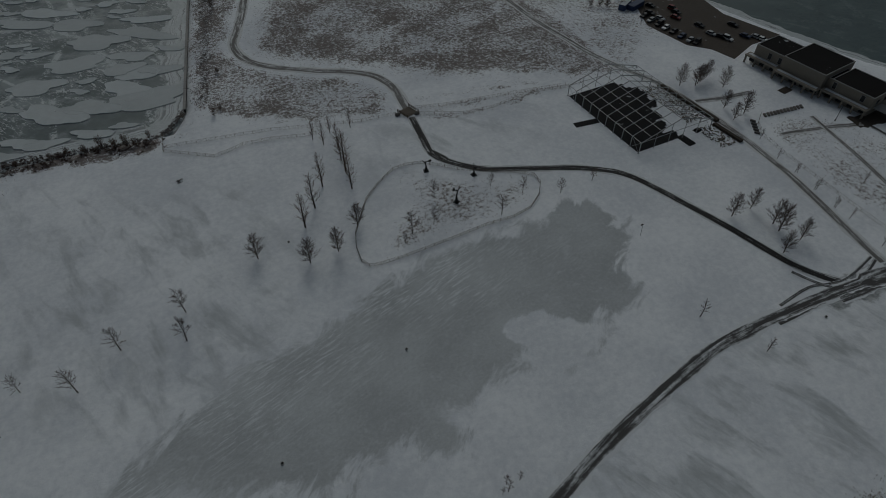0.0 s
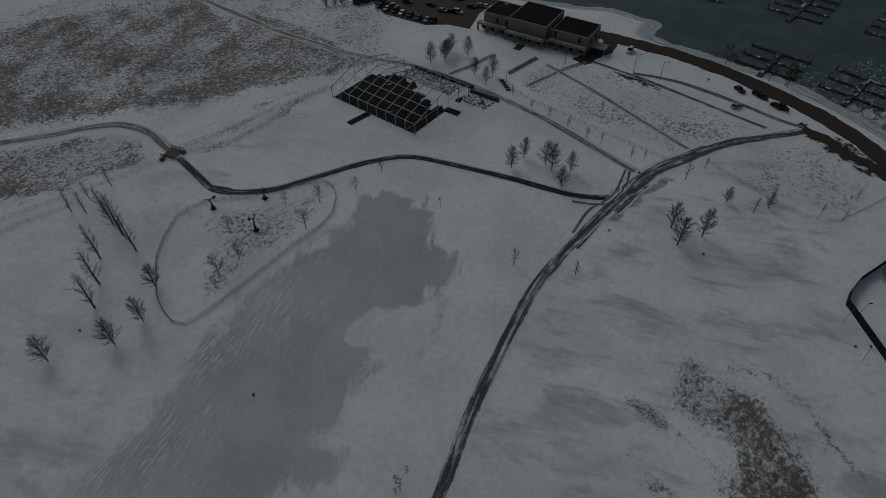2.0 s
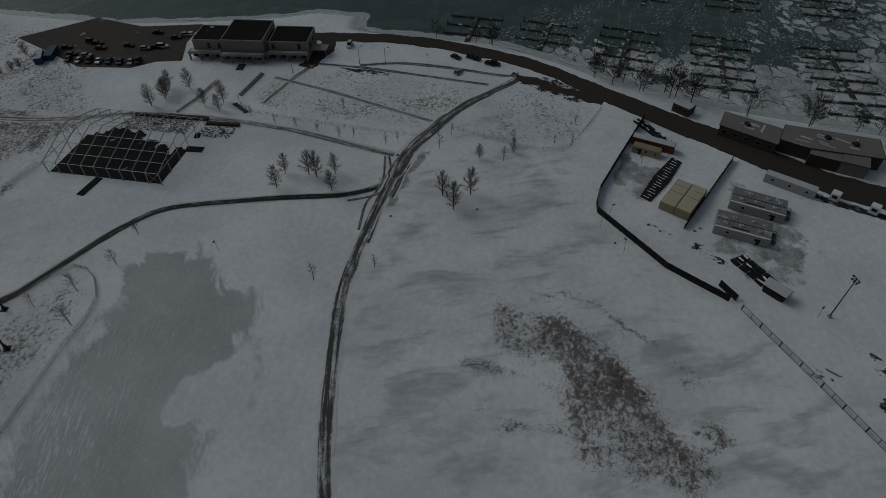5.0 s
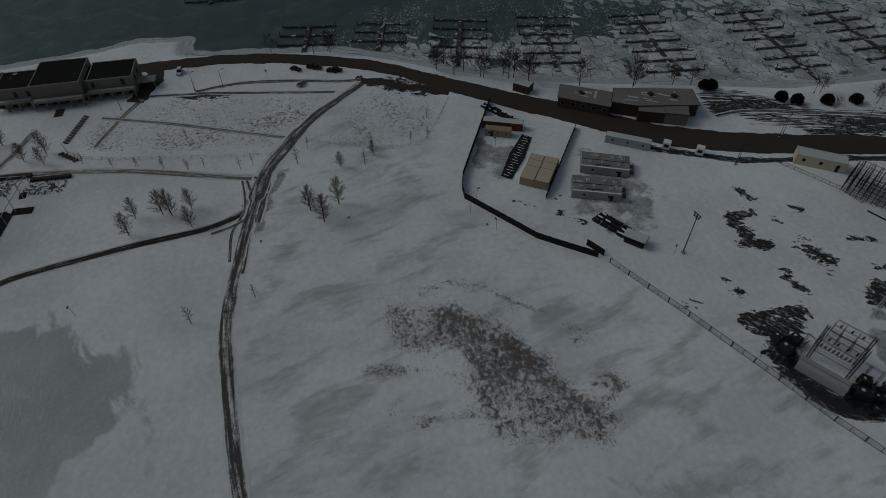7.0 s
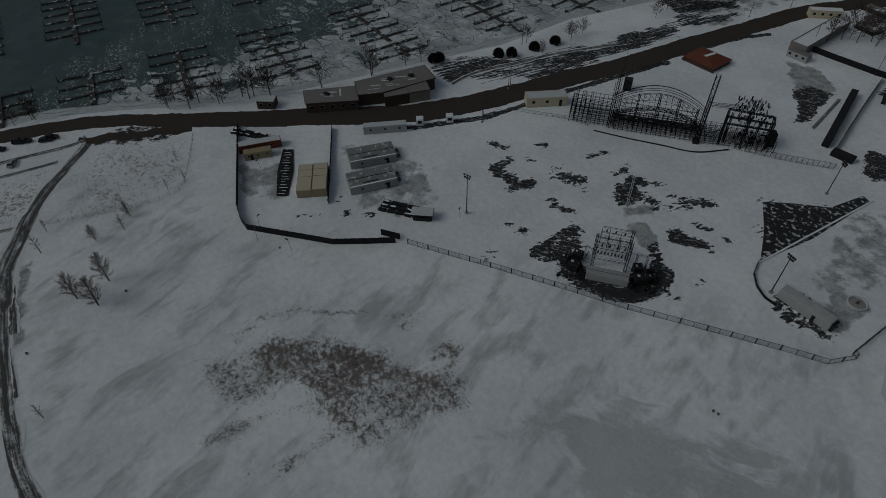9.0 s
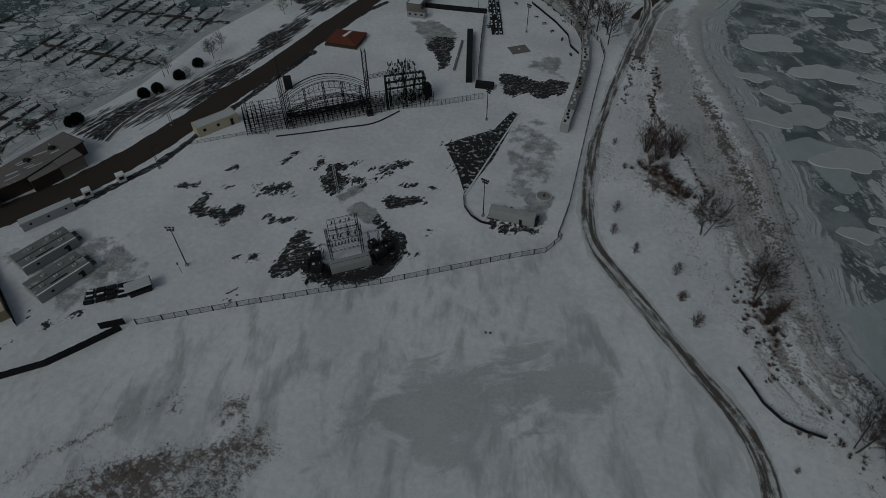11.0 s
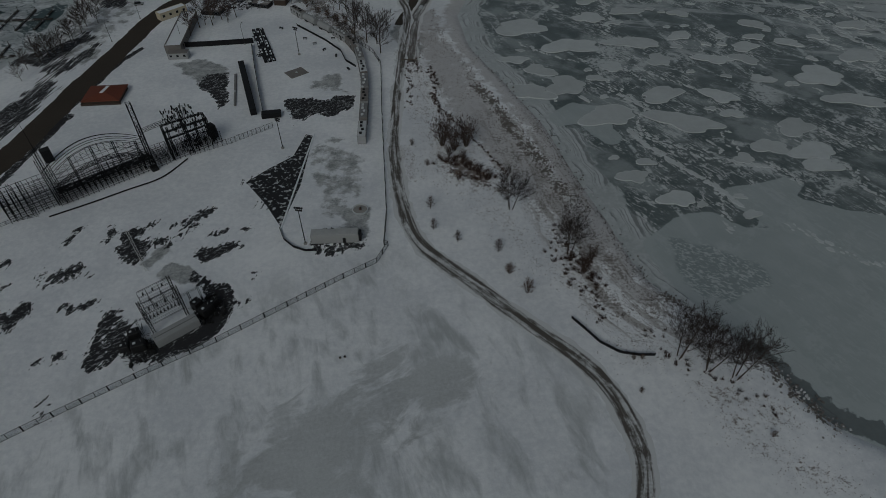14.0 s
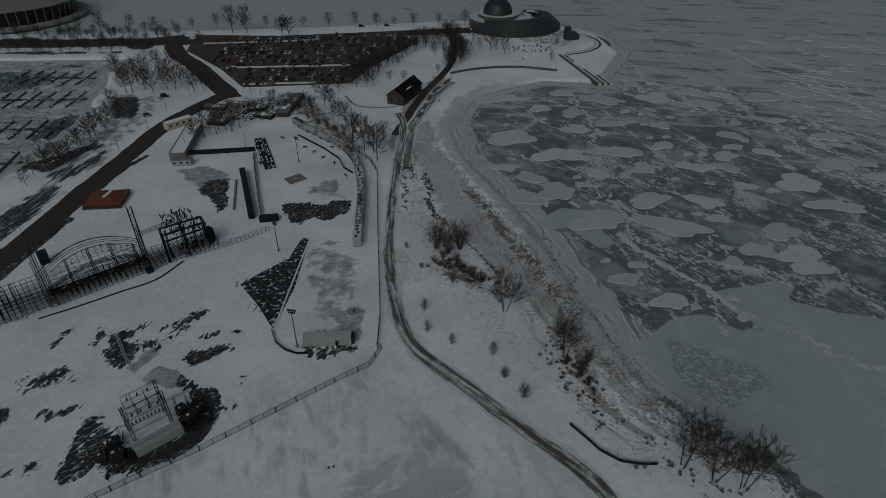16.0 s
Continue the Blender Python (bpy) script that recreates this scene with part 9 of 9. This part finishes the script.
# ---- brash: small broken pieces drifting in long lines ----
def brash(label, pieces, seed):
    rr = random.Random(seed)
    v, f = [], []
    for x, y, s_ in pieces:
        n, k, a0 = rr.choice((5, 6, 7)), len(v), rr.uniform(0, 6.28)
        st = rr.uniform(1.0, 2.4)
        pts = []
        for i in range(n):
            a = 6.2832 * i / n
            r = s_ * rr.uniform(0.65, 1.2)
            p, q = r * math.cos(a) * st, r * math.sin(a)
            h = -1.05 + rr.gauss(0, 0.25)
            pts.append((x + p * math.cos(h) - q * math.sin(h), y + p * math.sin(h) + q * math.cos(h)))
        z = WATER_Z + rr.uniform(0.06, 0.2)
        v += [(p, q, WATER_Z - 0.1) for p, q in pts] + [(p, q, z) for p, q in pts]
        f += [(k + i, k + (i + 1) % n, k + n + (i + 1) % n, k + n + i) for i in range(n)] + [tuple(range(k + n, k + 2 * n))]
    tagged(part("brash_ice", Geo().add(v, f), "rim", None), label, "ice", kind="stuff")


rr = random.Random(9)
bits = []
big = np.array(taken)
for k in range(190):
    x, y = rr.uniform(30, 330), rr.uniform(120, 460)
    if math.sin(x * 0.045 + 2 * math.sin(y * 0.013)) + math.sin(y * 0.031 + x * 0.02) < -0.4:
        continue
    a = radians(-60 + rr.gauss(0, 9))
    n = rr.randrange(10, 60)
    bend = rr.uniform(-0.02, 0.02)
    for i in range(n):
        a += bend + rr.gauss(0, 0.05)
        x, y = x + 1.0 * math.cos(a), y + 1.0 * math.sin(a)
        w = rr.gauss(0, 0.9)
        bits.append((x - w * math.sin(a), y + w * math.cos(a), rr.uniform(0.15, 0.75) * (1.3 if y > 260 else 1)))
ax, ay, bx, by = 51.6, 212.8, 91.5, 144.2
for i in range(420):
    u = rr.random()
    bits.append((ax + (bx - ax) * u + rr.gauss(0, 0.5) + 1.5 * math.sin(u * 9), ay + (by - ay) * u + rr.gauss(0, 0.5), rr.uniform(0.2, 0.7)))
keep = []
for x, y, s_ in bits:
    if dist_to(np.array([x]), np.array([y]), COAST)[0] > 10 and np.min(np.hypot(big[:, 0] - x, big[:, 1] - y) - big[:, 2] * 1.1) > 0.3:
        keep.append((x, y, s_))
brash("broken white brash ice drifting in long lines", keep, 4)

# ---- rocks, dead grass and reeds ----
def rocks(name, label, pts, n, spread, lo, hi, seed, z=-0.35):
    rr = random.Random(seed)
    line = smooth_line(pts, 1.0)
    g = Geo()
    for k in range(n):
        p = rr.choice(line)
        w = rr.gauss(0, spread)
        s_ = rr.uniform(lo, hi)
        x_, y_ = p.x + w + rr.uniform(-1, 1), p.y + w * 0.6 + rr.uniform(-1, 1)
        g.box(x_, y_, z + rr.uniform(-0.3, 0.2), s_ * rr.uniform(0.8, 1.6), s_, s_ * rr.uniform(0.6, 0.9), rr.uniform(0, 180), s_ * 0.18, rr.uniform(-25, 25))
    ob = part(name, g, "rock", None)
    tagged(ob, label, "rocks", kind="stuff")


rocks("rocks", "pale riprap boulders along the lake shore", pairs(85.5, 67.1, 79.4, 78.2, 72.2, 86.8, 62.6, 101.1, 56.0, 106.0), 800, 1.3, 0.15, 0.55, 3)
rocks("rocks", "snow-dusted riprap boulders along the beach ridge", pairs(55.1, 110.1, 46.6, 133.3, 42.3, 156.7, 33.1, 187.7, 20.7, 222.8, 1.9, 262.1), 420, 1.3, 0.15, 0.5, 5)
rocks("rocks", "brown rubble and driftwood along the beach slope", pairs(-7.5, 293.2, -3.5, 264.3, 0.9, 249.1, 8.0, 233.0, 11.4, 216.4, 18.1, 199.7, 31.0, 162.9, 37.2, 152.0, 42.6, 140.5), 700, 0.9, 0.15, 0.5, 8, -0.15)
rocks("rocks", "rubble and drifted reeds along the ice shelf", pairs(10.5, 218.5, 16.9, 205.9, 23.7, 185.0, 29.9, 171.6, 34.4, 156.2, 38.7, 145.2), 1100, 1.0, 0.2, 0.75, 9, -0.12)
rocks("rocks", "dark rubble behind the seawall", pairs(-22.0, -314.2, -14.0, -266.4, -8.6, -237.4, -3.0, -208.7), 1300, 2.0, 0.12, 0.40, 6, -0.05)
rocks("rocks", "dark boulders at the foot of the lake bank", pairs(62.8, -201.2, 46.2, -199.1, 28.9, -196.5, 14.5, -195.5, 6.0, -204.7), 600, 0.9, 0.2, 0.7, 7, -0.6)


def tufts(name, label, weight, n, size, seed):
    """Clumps of dead blades scattered where the mask is strong."""
    rr = np.random.default_rng(seed)
    near = (PX > -262) & (PX < 122) & (PY > -330) & (PY < 330) & (land > 1.5)
    prob = np.where(near, np.clip(weight, 0, 2), 0).ravel()
    pick = rr.choice(prob.size, n, p=prob / prob.sum())
    g = Geo()
    v, f = [], []
    cx = PX.ravel()[pick] + rr.uniform(-0.9, 0.9, n)
    cy = PY.ravel()[pick] + rr.uniform(-0.9, 0.9, n)
    for x_, y_, s_ in zip(cx, cy, rr.uniform(0.5, 1.0, n) * size):
        for b in range(4):
            a = rr.uniform(0, 6.28)
            lx, ly = math.cos(a) * s_ * 0.55, math.sin(a) * s_ * 0.55
            k = len(v)
            w = s_ * 0.13
            v += [(x_ - math.sin(a) * w, y_ + math.cos(a) * w, 0.0), (x_ + math.sin(a) * w, y_ - math.cos(a) * w, 0.0), (x_ + lx, y_ + ly, s_ * rr.uniform(0.5, 1.1))]
            f.append((k, k + 1, k + 2))
    ob = part(name, g.add(v, f), "grass", None)
    tagged(ob, label, "dead grass", kind="stuff")


clump = (0.15 + field(3.0, 21, 20, 1.5) ** 2) * (0.25 + field(1.9, 22))
tufts("dead_grass", "tan dead grass tufts through the snow", np.clip(dry - 0.15, 0, 1) * clump * (PY > -60) * (PX < 0) * (PX > -150), 11000, 0.40, 1)
tufts("dead_grass", "brown dead prairie grass through thin snow", np.clip(dry - 0.12, 0, 1) * clump, 26000, 0.42, 2)
